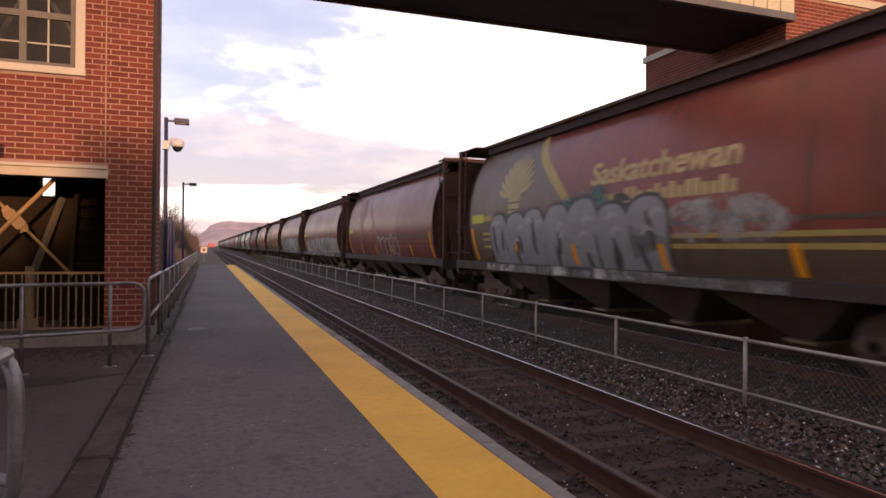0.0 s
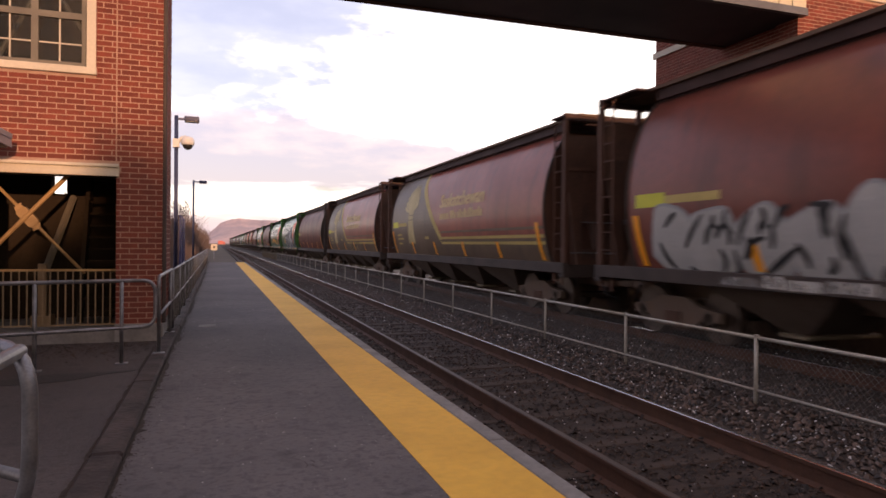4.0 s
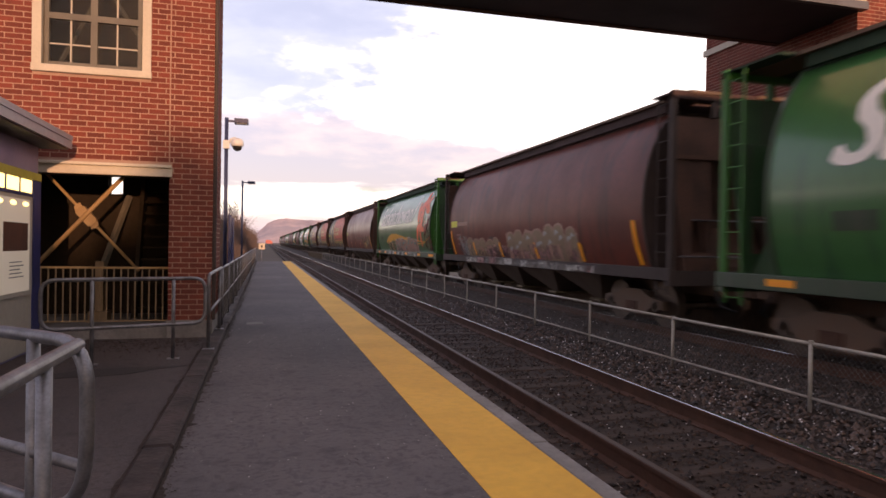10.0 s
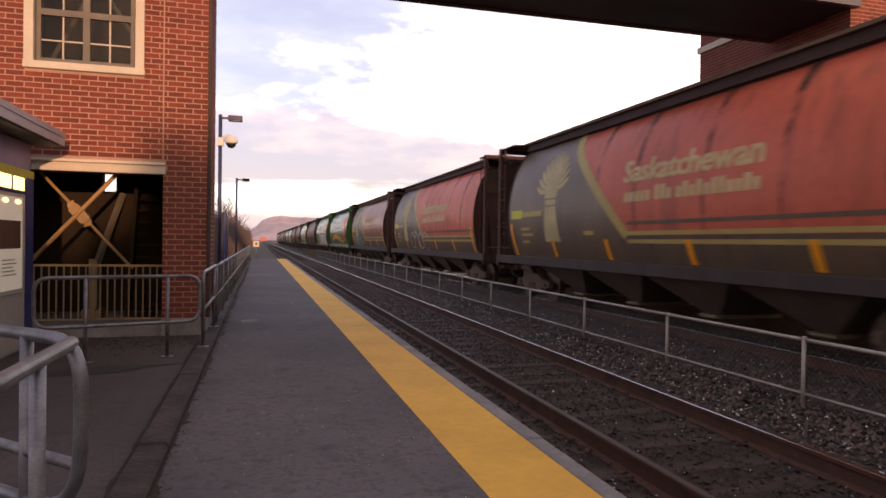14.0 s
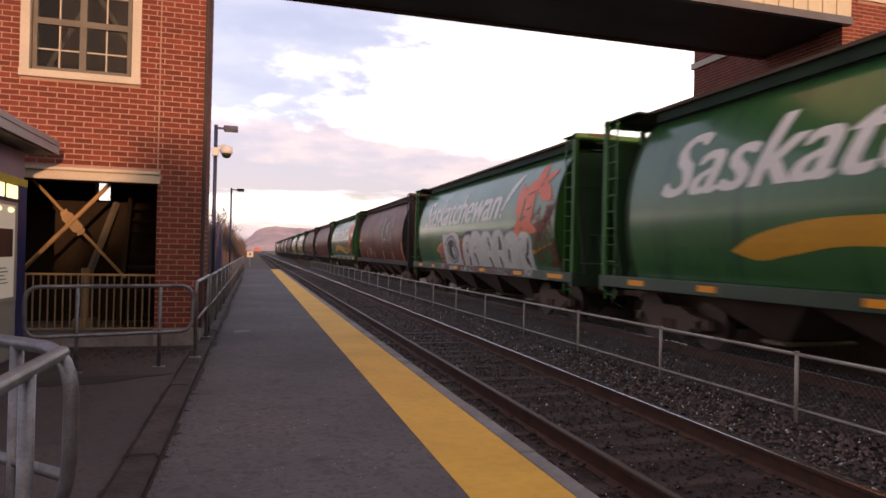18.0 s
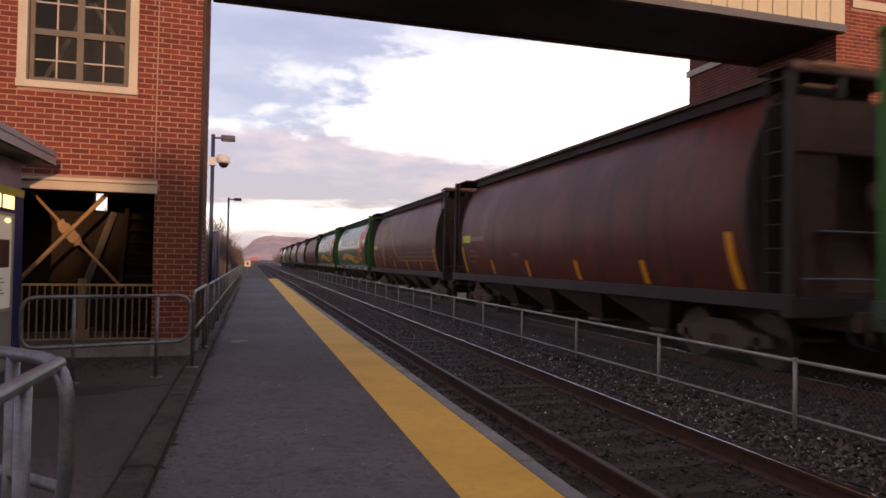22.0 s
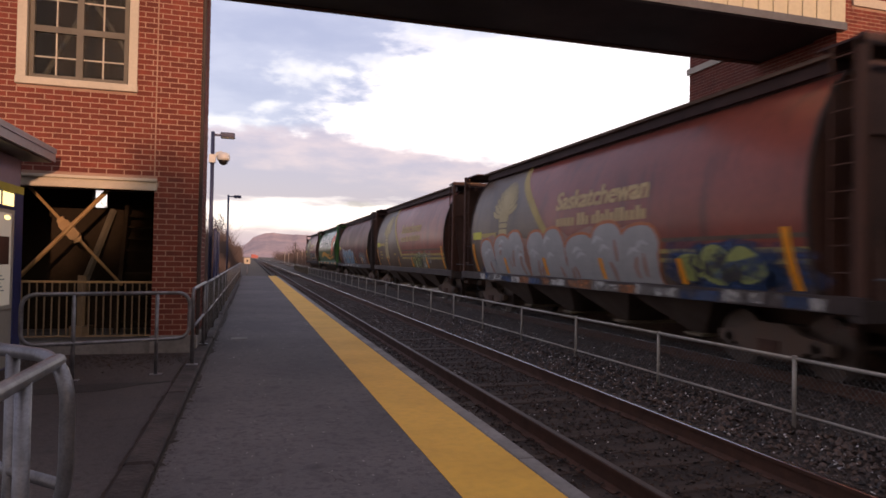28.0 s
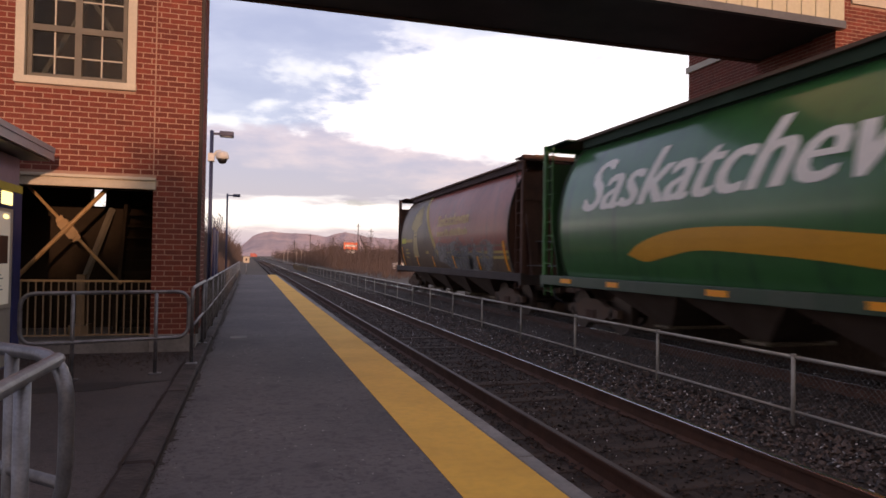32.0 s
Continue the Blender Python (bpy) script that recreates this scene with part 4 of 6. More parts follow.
def make_car(paint, end_paint, frame_paint, roof_paint, bulkhead, label):
    """A cylindrical covered hopper car; its near coupler face is at y E0, rail tops at z 0, the platform side is at -x."""
    car = thing("hopper_car", label, "freight car", group="grain hopper cars of the train")
    b0, b1 = B0, B1
    zs = [1.02 + (4.40 - 1.02) * i / 16 for i in range(17)]
    ring = [(-half_width(z), z) for z in zs] + [(half_width(z), z) for z in reversed(zs)]
    bm = bmesh.new()
    ys = [b0 + (b1 - b0) * i / 12 for i in range(13)]
    cols = [[bm.verts.new((x, y, z)) for x, z in ring] for y in ys]
    for u, v in zip(cols, cols[1:]):
        for k in range(len(ring)):
            f = bm.faces.new((u[k], v[k], v[(k + 1) % len(ring)], u[(k + 1) % len(ring)]))
            f.smooth = k not in (16, 33)
    part("body", bm, paint, car)
    for s, y in ((0, b0), (1, b1)):
        out = -1 if s == 0 else 1
        e = part("end_sheet", prism([(x, z) for x, z in ring], "y", y - (0.02 if s == 0 else 0), y + (0.02 if s else 0)), end_paint, car)
        rim = bmesh.new()
        tube([(x * 1.004, y + out * 0.02, z) for x, z in ring], 0.035, rim, n=6, closed=True)
        part("end_rim", rim, frame_paint, e)
        yo = E0 + 0.74 if s == 0 else E1 - 0.74
        part("end_sill", box(-1.48, 1.48, yo - 0.09, yo + 0.09, 0.94, 1.22), frame_paint, car)
        part("end_platform", box(-1.45, 1.45, min(yo, y), max(yo, y), 1.10, 1.14), frame_paint, car)
        # tapering bulkhead with two hand holes, on the sill plane
        yb, yi = yo - out * 0.05, yo - out * 0.11
        bulk = part("end_bulkhead", prism([(-1.36, 3.44), (1.36, 3.44), (1.36, 4.20), (-1.36, 4.20)], "y", min(yb, yi), max(yb, yi)), bulkhead, car)
        for g in (-1, 1):
            cheek = [(g * 1.36, 3.435), (g * 1.05, 1.225), (g * 0.92, 1.225), (g * 0.92, 3.435)]
            part("bulkhead_cheek", prism(cheek, "y", min(yb, yi), max(yb, yi)), bulkhead, bulk)
            part("bulkhead_plate", box(*sorted((g * 0.50, g * 0.918)), min(yb, yi), max(yb, yi), 2.22, 3.435), bulkhead, bulk)
            part("bulkhead_plate", box(*sorted((g * 0.50, g * 0.918)), min(yb, yi), max(yb, yi), 1.225, 1.58), bulkhead, bulk)
        ym, yn = yo - out * 0.40, yo - out * 0.44
        part("bulkhead_recess", box(-0.54, 0.54, min(ym, yn), max(ym, yn), 1.225, 3.435), bulkhead, bulk)
        for g in (-1, 1):
            part("recess_web", box(*sorted((g * 0.50, g * 0.54)), min(yi, ym), max(yi, ym), 1.225, 3.435), bulkhead, bulk)
        part("bulkhead_rib", box(-1.42, 1.42, min(yb, yb + out * 0.05), max(yb, yb + out * 0.05), 3.38, 3.46), bulkhead, bulk)
        part("slope_sheet", prism([(y, 2.9), (yi, 1.3), (yi, 1.2), (y, 1.2)], "x", -0.9, 0.9), bulkhead, car)
        for x in (-1.40, -0.5, 0.5, 1.40):
            part("end_post", box(x - 0.05, x + 0.05, yo - 0.05, yo + 0.05, 1.12 if abs(x) > 1 else 4.20, 4.62 if abs(x) > 1 else 4.60), end_paint, car)
        for x in (-1.42, 1.42):
            bm = bmesh.new()
            ya, yb = (yo + 0.07, yo + 0.48) if s == 0 else (yo - 0.48, yo - 0.07)
            box(x - 0.016, x + 0.016, ya, ya + 0.034, 0.75, 4.62, bm)
            box(x - 0.016, x + 0.016, yb - 0.034, yb, 0.75, 4.62, bm)
            for k in range(11):
                box(x - 0.009, x + 0.009, ya, yb, 0.85 + 0.36 * k, 0.868 + 0.36 * k, bm)
            part("ladder", bm, end_paint, car)
        part("head_beam", box(-1.45, 1.45, yo - 0.07, yo + 0.07, 4.52, 4.68, bevel=0.01), end_paint if bulkhead == BULKHEAD_GREEN else roof_paint, car)
        part("end_walkway", box(-1.40, 1.40, min(yo, y), max(yo, y), 4.63, 4.665), roof_paint, car)
        part("grab_rail", tube([(-1.0, yo + out * 0.09, 2.20), (1.0, yo + out * 0.09, 2.20)], 0.016, n=6), GALV, car)
        part("grab_rail", tube([(-1.3, yo + out * 0.11, 1.50), (1.3, yo + out * 0.11, 1.50)], 0.016, n=6), GALV, car)
        part("brake_wheel" if s == 0 else "brake_valve", prism(arc(0.25, 2.75, 0.26, 0, 330, 11), "y", *sorted((yo + out * 0.02, yo + out * 0.08))), UNDER, car)
        c = box(-0.14, 0.14, E0 + 0.02, E0 + 0.9, 0.74, 1.0, bevel=0.02) if s == 0 else box(-0.14, 0.14, E1 - 0.9, E1 - 0.02, 0.74, 1.0, bevel=0.02)
        cp = part("coupler", c, UNDER, car)
        part("air_hose", tube([(-0.4, yo, 0.85), (-0.42, yo + out * 0.2, 0.55), (-0.2, yo + out * 0.36, 0.45)], 0.025, n=6), BLACK, cp)
    for x in (-1.0, 1.0):
        a, b = sorted((x * 1.36, x * 1.49))
        part("side_sill", box(a, b, E0 + 0.66, E1 - 0.66, 1.03, 1.27, bevel=0.01), frame_paint, car)
    if paint == RED_BROWN:
        rnd = random.Random(8)
        for k in range(1, 8):
            y = b0 + (b1 - b0) * k / 8 + rnd.uniform(-0.2, 0.2)
            seam = bmesh.new()
            ribbon(seam, [(y, 1.05), (y + rnd.uniform(-0.01, 0.01), 2.2), (y, 3.2), (y, 4.38)], [0.02, 0.03, 0.05, 0.11])
            on_side("weld_seam", seam, MIST["soot"], car, 0.0022)
    part("centre_sill", box(-0.32, 0.32, E0 + 0.5, E1 - 0.5, 0.72, 1.02), UNDER, car)
    part("roof", box(-0.93, 0.93, b0, b1, 4.40, 4.43), roof_paint, car)
    part("roof_coaming", box(-1.02, 1.02, b0 + 0.1, b1 - 0.1, 4.432, 4.62), roof_paint, car)
    part("hatch_trough", box(-0.34, 0.34, b0 + 0.2, b1 - 0.2, 4.622, 4.75, bevel=0.03), roof_paint, car)
    for x in (-0.76, 0.76):
        part("running_board", box(x - 0.34, x + 0.34, E0 + 0.62, E1 - 0.62, 4.625, 4.685), UNDER, car)
    for k in range(4):
        y = 5.55 + 2.6 * k
        h = bmesh.new()
        top = [h.verts.new(p) for p in ((-1.3, y - 1.25, 1.02), (1.3, y - 1.25, 1.02), (1.3, y + 1.25, 1.02), (-1.3, y + 1.25, 1.02))]
        low = [h.verts.new(p) for p in ((-0.62, y - 0.20, 0.36), (0.62, y - 0.20, 0.36), (0.62, y + 0.20, 0.36), (-0.62, y + 0.20, 0.36))]
        for i in range(4):
            h.faces.new((top[i], low[i], low[(i + 1) % 4], top[(i + 1) % 4]))
        h.faces.new(low[::-1])
        hp = part("hopper", h, HOPPER, car)
        part("outlet_gate", box(-0.74, 0.74, y - 0.26, y + 0.26, 0.29, 0.355, bevel=0.015), GATE, hp, "pale galvanised outlet gate")
    for yc in (E0 + 2.65, E1 - 2.65):
        truck = part("truck", box(-1.05, 1.05, -0.16, 0.16, 0.42, 0.70), UNDER, car)
        truck.location = (0, yc, 0)
        for x in (-1.0, 1.0):
            pr = [(-1.15, 0.38), (-1.15, 0.56), (-0.65, 0.62), (-0.35, 0.76), (0.35, 0.76), (0.65, 0.62), (1.15, 0.56), (1.15, 0.38), (0.8, 0.42), (0.4, 0.22), (-0.4, 0.22), (-0.8, 0.42)]
            part("side_frame", prism(pr, "x", x * 1.0 - 0.07, x * 1.0 + 0.07), UNDER, truck)
            part("spring_nest", box(x - 0.1, x + 0.1, -0.2, 0.2, 0.28, 0.5), RUST, truck)
        for yw in (-0.89, 0.89):
            w = bmesh.new()
            tube([(-1.08, 0, 0), (1.08, 0, 0)], 0.075, w, n=10)
            for x in (-1, 1):
                for r, x0, x1 in ((WHEEL_R, 0.69, 0.82), (WHEEL_R + 0.025, 0.66, 0.69), (0.13, 0.95, 1.08)):
                    a, b = sorted((x * x0, x * x1))
                    prism([(r * math.cos(i * math.pi / 12), r * math.sin(i * math.pi / 12)) for i in range(24)], "x", a, b, w)
                for k in range(3):
                    t = k * 2.094
                    a, b = sorted((x * 0.82, x * 0.828))
                    prism([(0.29 * math.cos(t) + 0.05 * math.cos(q), 0.29 * math.sin(t) + 0.05 * math.sin(q)) for q in (0, 1.57, 3.14, 4.71)], "x", a, b, w)
            ws = part("wheelset", w, WHEEL, truck)
            ws.location = (0, yw, WHEEL_R)
    return car


# ---- markings that follow the curved side ----
def on_side(name, bm, mat, car, lift=0.006, label=""):
    """Wraps a flat drawing (y along the car, z up, x ignored) on to the platform side."""
    zs = [v.co.z for v in bm.verts]
    z = math.floor(min(zs) / 0.16) * 0.16 + 0.16
    while z < max(zs):
        bmesh.ops.bisect_plane(bm, geom=bm.verts[:] + bm.edges[:] + bm.faces[:], plane_co=(0, 0, z), plane_no=(0, 0, 1), dist=0.0001)
        z += 0.16
    for v in bm.verts:
        v.co.x = -(half_width(min(max(v.co.z, 1.03), 4.38)) + lift + v.co.x)
    return part(name, bm, mat, car, label)


def sheet(bm, pts, dx=0.0):
    """A flat polygon from (y, z) points."""
    f = bm.faces.new([bm.verts.new((dx, y, z)) for y, z in pts])
    bmesh.ops.triangulate(bm, faces=[f])


def ribbon(bm, pts, widths, dx=0.0):
    """A flat band along (y, z) points with its half width at each."""
    l, r = [], []
    for i, (y, z) in enumerate(pts):
        a, b = pts[max(0, i - 1)], pts[min(len(pts) - 1, i + 1)]
        d = math.hypot(b[0] - a[0], b[1] - a[1]) or 1
        ny, nz = -(b[1] - a[1]) / d, (b[0] - a[0]) / d
        w = widths[i] if isinstance(widths, (list, tuple)) else widths
        l.append(bm.verts.new((dx, y + ny * w, z + nz * w)))
        r.append(bm.verts.new((dx, y - ny * w, z - nz * w)))
    for i in range(len(pts) - 1):
        bm.faces.new((l[i], l[i + 1], r[i + 1], r[i]))


def curve(pts, n=8):
    """Catmull-Rom points through pts."""
    out = []
    q = [pts[0]] + list(pts) + [pts[-1]]
    for i in range(1, len(q) - 2):
        for k in range(n):
            t = k / n
            out.append(tuple(0.5 * (2 * q[i][j] + (q[i + 1][j] - q[i - 1][j]) * t + (2 * q[i - 1][j] - 5 * q[i][j] + 4 * q[i + 1][j] - q[i + 2][j]) * t * t
                                    + (3 * q[i][j] - q[i - 1][j] - 3 * q[i + 1][j] + q[i + 2][j]) * t ** 3) for j in (0, 1)))
    return out + [pts[-1]]


TEXTS = {}


def lettering(text, y_left, y_right, base, height, shear=0.0, bold=0.0, thick=0.0):
    """Flat letters; the reader sees y falling from left to right. thick widens the upright strokes alone."""
    key = (text, shear, bold)
    if key not in TEXTS:
        cu = bpy.data.curves.new("letters", "FONT")
        cu.body, cu.shear, cu.offset, cu.resolution_u = text, shear, bold, 3
        ob = new("letters", cu)
        dg = bpy.context.evaluated_depsgraph_get()
        me = ob.evaluated_get(dg).to_mesh()
        TEXTS[key] = ([v.co.copy() for v in me.vertices], [tuple(p.vertices) for p in me.polygons])
        ob.evaluated_get(dg).to_mesh_clear()
        bpy.data.objects.remove(ob)
        bpy.data.curves.remove(cu)
    vs, fs = TEXTS[key]
    x0, x1 = min(v.x for v in vs), max(v.x for v in vs)
    cap = 0.70
    bm = bmesh.new()
    y_left, y_right = y_left - thick, y_right + thick
    for k in (-1, 0, 1) if thick else (0,):
        made = [bm.verts.new((0.0012 * (k + 1), y_left - (v.x - x0) / (x1 - x0) * (y_left - y_right) + k * thick, base + v.y / cap * height)) for v in vs]
        for f in fs:
            try:
                bm.faces.new([made[i] for i in f])
            except ValueError:
                pass
    return bm


def bars(rows):
    bm = bmesh.new()
    for y0, y1, z0, z1 in rows:
        sheet(bm, [(y0, z0), (y1, z0), (y1, z1), (y0, z1)])
    return bm


def slanted_reflectors(car, places):
    for i, y in enumerate(places):
        tall = i in (0, len(places) - 1)
        h = 0.92 if tall else 0.46
        bm = bmesh.new()
        sheet(bm, [(y, 1.30), (y - 0.16, 1.30), (y - 0.16 + 0.10 * h, 1.30 + h), (y + 0.10 * h, 1.30 + h)])
        on_side("reflector", bm, AMBER, car, 0.018, "amber reflective strip")


def sill_reflectors(car, places):
    for y, l in places:
        part("reflector", box(-1.502, -1.486, y, y + l, 1.10, 1.21), AMBER, car, "amber reflective strip")


def data_marks(car, mat):
    on_side("car_tag", bars([(16.1, 15.28, 2.36, 2.60)]), YELLOW_TAG, car, 0.009, "yellow tag panel")
    for row in [(15.4, 13.95, 2.40, 2.54), (15.4, 14.8, 2.02, 2.09), (15.4, 14.6, 1.86, 1.93), (15.4, 14.9, 1.66, 1.73), (11.6, 11.15, 1.86, 1.96)]:
        on_side("data_bar", bars([row]), mat, car, 0.007)



def wheat_marks(car, main, words=True, panel=True):
    """The dark panel, sheaf, sweeping stripe and two lines of writing of the provincial cars."""
    sweep = curve([(12.75, 4.39), (12.25, 3.85), (11.45, 3.25), (10.75, 2.70), (10.15, 2.20), (9.75, 1.84)], 5)
    if panel:
        bm = bmesh.new()
        sheet(bm, [(B1 - 0.01, 1.03), (B1 - 0.01, 4.38)] + sweep + [(B0 + 0.01, 1.84), (B0 + 0.01, 1.03)])
        on_side("dark_panel", bm, OLIVE, car, 0.003, "sooty olive painted panel")
    bm = bmesh.new()
    ribbon(bm, sweep, 0.125)
    on_side("sweep_stripe", bm, main, car, 0.006, "faded gold sweeping stripe")
    on_side("waist_stripe", bars([(9.80, B0 + 0.01, 1.85, 1.93)]), main, car, 0.006, "thin gold stripe")
    on_side("waist_stripe", bars([(9.75, B0 + 0.01, 1.68, 1.76)]), main, car, 0.006, "thin gold stripe")
    on_side("shadow_stripe", bars([(9.7, B0 + 0.01, 2.06, 2.13)]), OLIVE, car, 0.006)
    bm = bmesh.new()
    cy = 13.42
    sheet(bm, [(cy + 0.40, 1.70), (cy - 0.52, 1.70), (cy - 0.40, 2.25), (cy - 0.335, 2.62), (cy + 0.30, 2.62), (cy + 0.31, 2.25)])
    sheet(bm, [(cy + 0.30, 2.66), (cy - 0.335, 2.66), (cy - 0.34, 2.80), (cy + 0.31, 2.80)], 0.0004)
    sheet(bm, [(cy + 0.31, 2.84), (cy - 0.34, 2.84), (cy - 0.42, 3.06), (cy - 0.26, 3.42), (cy - 0.02, 3.55), (cy + 0.24, 3.40), (cy + 0.42, 3.06)], 0.0008)
    for k in range(-6, 7):
        q = radians(k * 13.5 - 4)
        root = (cy - 0.24 * math.sin(q), 2.98 + 0.46 * math.cos(q))
        tip = (cy - 0.95 * math.sin(q), 3.06 + 0.98 * math.cos(q) + 0.05)
        mid = ((root[0] + tip[0]) / 2 - 0.05 * math.sin(q), (root[1] + tip[1]) / 2 - 0.06)
        ear = curve([root, mid, tip], 4)
        ribbon(bm, ear, [0.034, 0.044, 0.055, 0.066, 0.072, 0.072, 0.064, 0.046, 0.010], 0.0012 + 0.0003 * (k + 6))
    on_side("sheaf_emblem", bm, SHEAF if main == GOLD else main, car, 0.007, "wheat sheaf emblem")
    if words:
        on_side("lettering", lettering("Saskatchewan", 9.85, 5.85, 2.95, 0.44, bold=0.018, thick=0.012), PALE_GOLD, car, 0.008, "pale gold lettering")
        y, rnd = 9.75, random.Random(2)
        for n in (5, 3, 11):
            for _ in range(n):
                on_side("letter_bar", bars([(y, y - 0.145, 2.53, 2.53 + rnd.choice((0.20, 0.20, 0.28)))]), PALE_GOLD, car, 0.008)
                y -= 0.195
            y -= 0.10


# petals of the lily: root, tip, half width, bow
PETALS = [((4.44, 2.74), (4.56, 3.76), 0.27, -0.03), ((4.26, 3.36), (3.18, 3.42), 0.22, 0.17), ((3.44, 3.54), (3.36, 4.20), 0.27, 0.02), ((3.16, 3.60), (2.44, 3.92), 0.125, 0.03),
          ((3.22, 3.46), (2.40, 3.18), 0.235, 0.03), ((3.66, 3.62), (3.82, 2.26), 0.33, -0.05), ((4.22, 2.60), (3.18, 2.34), 0.17, -0.02), ((4.28, 2.68), (4.68, 1.76), 0.21, -0.10), ((4.12, 2.58), (3.86, 1.52), 0.165, 0.03)]


def petal(bm, root, tip, width, bow, dx):
    n = 12
    ny, nz = tip[1] - root[1], root[0] - tip[0]
    d = math.hypot(ny, nz)
    mid = [(root[0] + (tip[0] - root[0]) * u + ny / d * bow * 4 * u * (1 - u), root[1] + (tip[1] - root[1]) * u + nz / d * bow * 4 * u * (1 - u)) for u in [k / n for k in range(n + 1)]]
    ribbon(bm, mid, [width * (0.10 + 0.90 * math.sin(math.pi * (0.12 + 0.88 * k / n)) ** 0.75) if k < n else 0.012 for k in range(n + 1)], dx)


def rounded(pts, n=3):
    return curve(pts + pts[:1], n)[:-1]


def lily_marks(car, bang=True):
    """White script, amber swoosh and red lily on the green cars."""
    on_side("lettering", lettering("Saskatchewan", 15.25, 6.05 if bang else 5.35, 2.79, 1.12, shear=0.42, thick=0.05), LETTER_WHITE, car, 0.008, "large white slanted lettering")
    if bang:
        bm = bmesh.new()
        sheet(bm, rounded([(5.95, 3.06), (5.82, 3.04), (4.95, 3.80), (4.75, 4.06), (5.1, 3.98), (5.5, 3.62)]))
        on_side("exclamation_stroke", bm, LETTER_WHITE, car, 0.008)
        on_side("exclamation_dot", bars([(6.05, 5.86, 2.80, 2.95)]), LETTER_WHITE, car, 0.009)
    bm = bmesh.new()
    top = curve([(13.40, 1.80), (12.8, 2.06), (11.6, 2.25), (9.9, 2.23), (8.7, 2.13), (7.5, 2.02), (5.7, 1.92), (4.25, 1.81), (3.4, 1.79), (2.9, 1.87), (2.3, 2.0)], 4)
    low = curve([(13.40, 1.80), (12.85, 1.66), (12.2, 1.74), (11.2, 1.87), (9.7, 1.79), (8.5, 1.69), (7.1, 1.53), (5.9, 1.50), (4.7, 1.59)], 4)
    sheet(bm, top[:22] + [(7.2, 1.86), (6.4, 1.70)] + low[::-1][:-1])
    ribbon(bm, top[20:], [0.045 - 0.035 * i / 22 for i in range(len(top) - 20)], 0.001)
    ribbon(bm, curve([(6.6, 1.68), (5.2, 1.70), (3.9, 1.70), (3.2, 1.78)], 5), 0.026, 0.0015)
    on_side("swoosh", bm, SWOOSH, car, 0.006, "amber painted swoosh")
    bm = bmesh.new()
    for i, (root, tip, width, bow) in enumerate(PETALS):
        petal(bm, root, tip, width, bow, 0.0006 * i)
    on_side("lily_emblem", bm, LILY, car, 0.010, "orange-red lily emblem")
    bm = bmesh.new()
    for y, z, l in ((3.7, 3.42, 0.7), (3.75, 2.98, 0.4), (4.15, 2.72, 0.5)):
        ribbon(bm, curve([(y + l / 2, z - 0.05), (y, z), (y - l / 2, z + 0.05)], 3), [0.006, 0.014, 0.018, 0.018, 0.014, 0.010, 0.005])
    on_side("petal_line", bm, LILY_DARK, car, 0.017, "dark line between petals")
    bm = bmesh.new()
    for y, z, l in ((3.15, 2.59, 0.34), (3.15, 2.75, 0.34), (2.5, 2.98, 0.4), (2.35, 3.12, 0.4)):
        ribbon(bm, [(y + l / 2, z - 0.02), (y, z), (y - l / 2, z + 0.02)], [0.008, 0.018, 0.006])
    on_side("stamen", bm, LILY, car, 0.011, "orange stamen stroke")
    rnd = random.Random(31)
    bm = bmesh.new()
    arcs(bm, 3.3, 2.05, 1.45, 3.05, 26, rnd, 0.09, 0.5, (0.3, 0.9))
    on_side("lily_shadow", bm, MIST["dark_red"], car, 0.007, "dark red shaded strokes")
    sill_reflectors(car, [(1.75, 0.85), (4.33, 0.60), (7.43, 0.56), (10.5, 0.52), (13.8, 0.45), (15.9, 0.55)])


def soft_shape(y, z, a, b, rnd, n=11, rough=0.22):
    """An uneven rounded outline."""
    t0 = rnd.uniform(0, 6.28)
    return rounded([(y + a * math.cos(t0 + k * 2 * math.pi / n) * rnd.uniform(1 - rough, 1 + rough), max(1.05, z + b * math.sin(t0 + k * 2 * math.pi / n) * rnd.uniform(1 - rough, 1 + rough))) for k in range(n)], 3)


def arcs(bm, y0, y1, z0, z1, count, rnd, thick, lean=0.0, length=(0.3, 0.8)):
    """Short curved strokes strewn over a band."""
    for k in range(count):
        y, z = rnd.uniform(y1, y0), rnd.uniform(z0, z1)
        l, a = rnd.uniform(*length), rnd.gauss(1.57 + lean, 0.5)
        bend = rnd.uniform(-0.35, 0.35) * l
        p = [(y - l / 2 * math.cos(a), z - l / 2 * math.sin(a)), (y + bend * math.sin(a), z - bend * math.cos(a)), (y + l / 2 * math.cos(a), z + l / 2 * math.sin(a))]
        p = [(u, min(max(v, z0), z1)) for u, v in p]
        pts = curve(p, 4)
        n = len(pts)
        ribbon(bm, pts, [thick * (0.25 + 0.75 * math.sin(math.pi * (i + 0.5) / n)) for i in range(n)], 0.0004 * k)


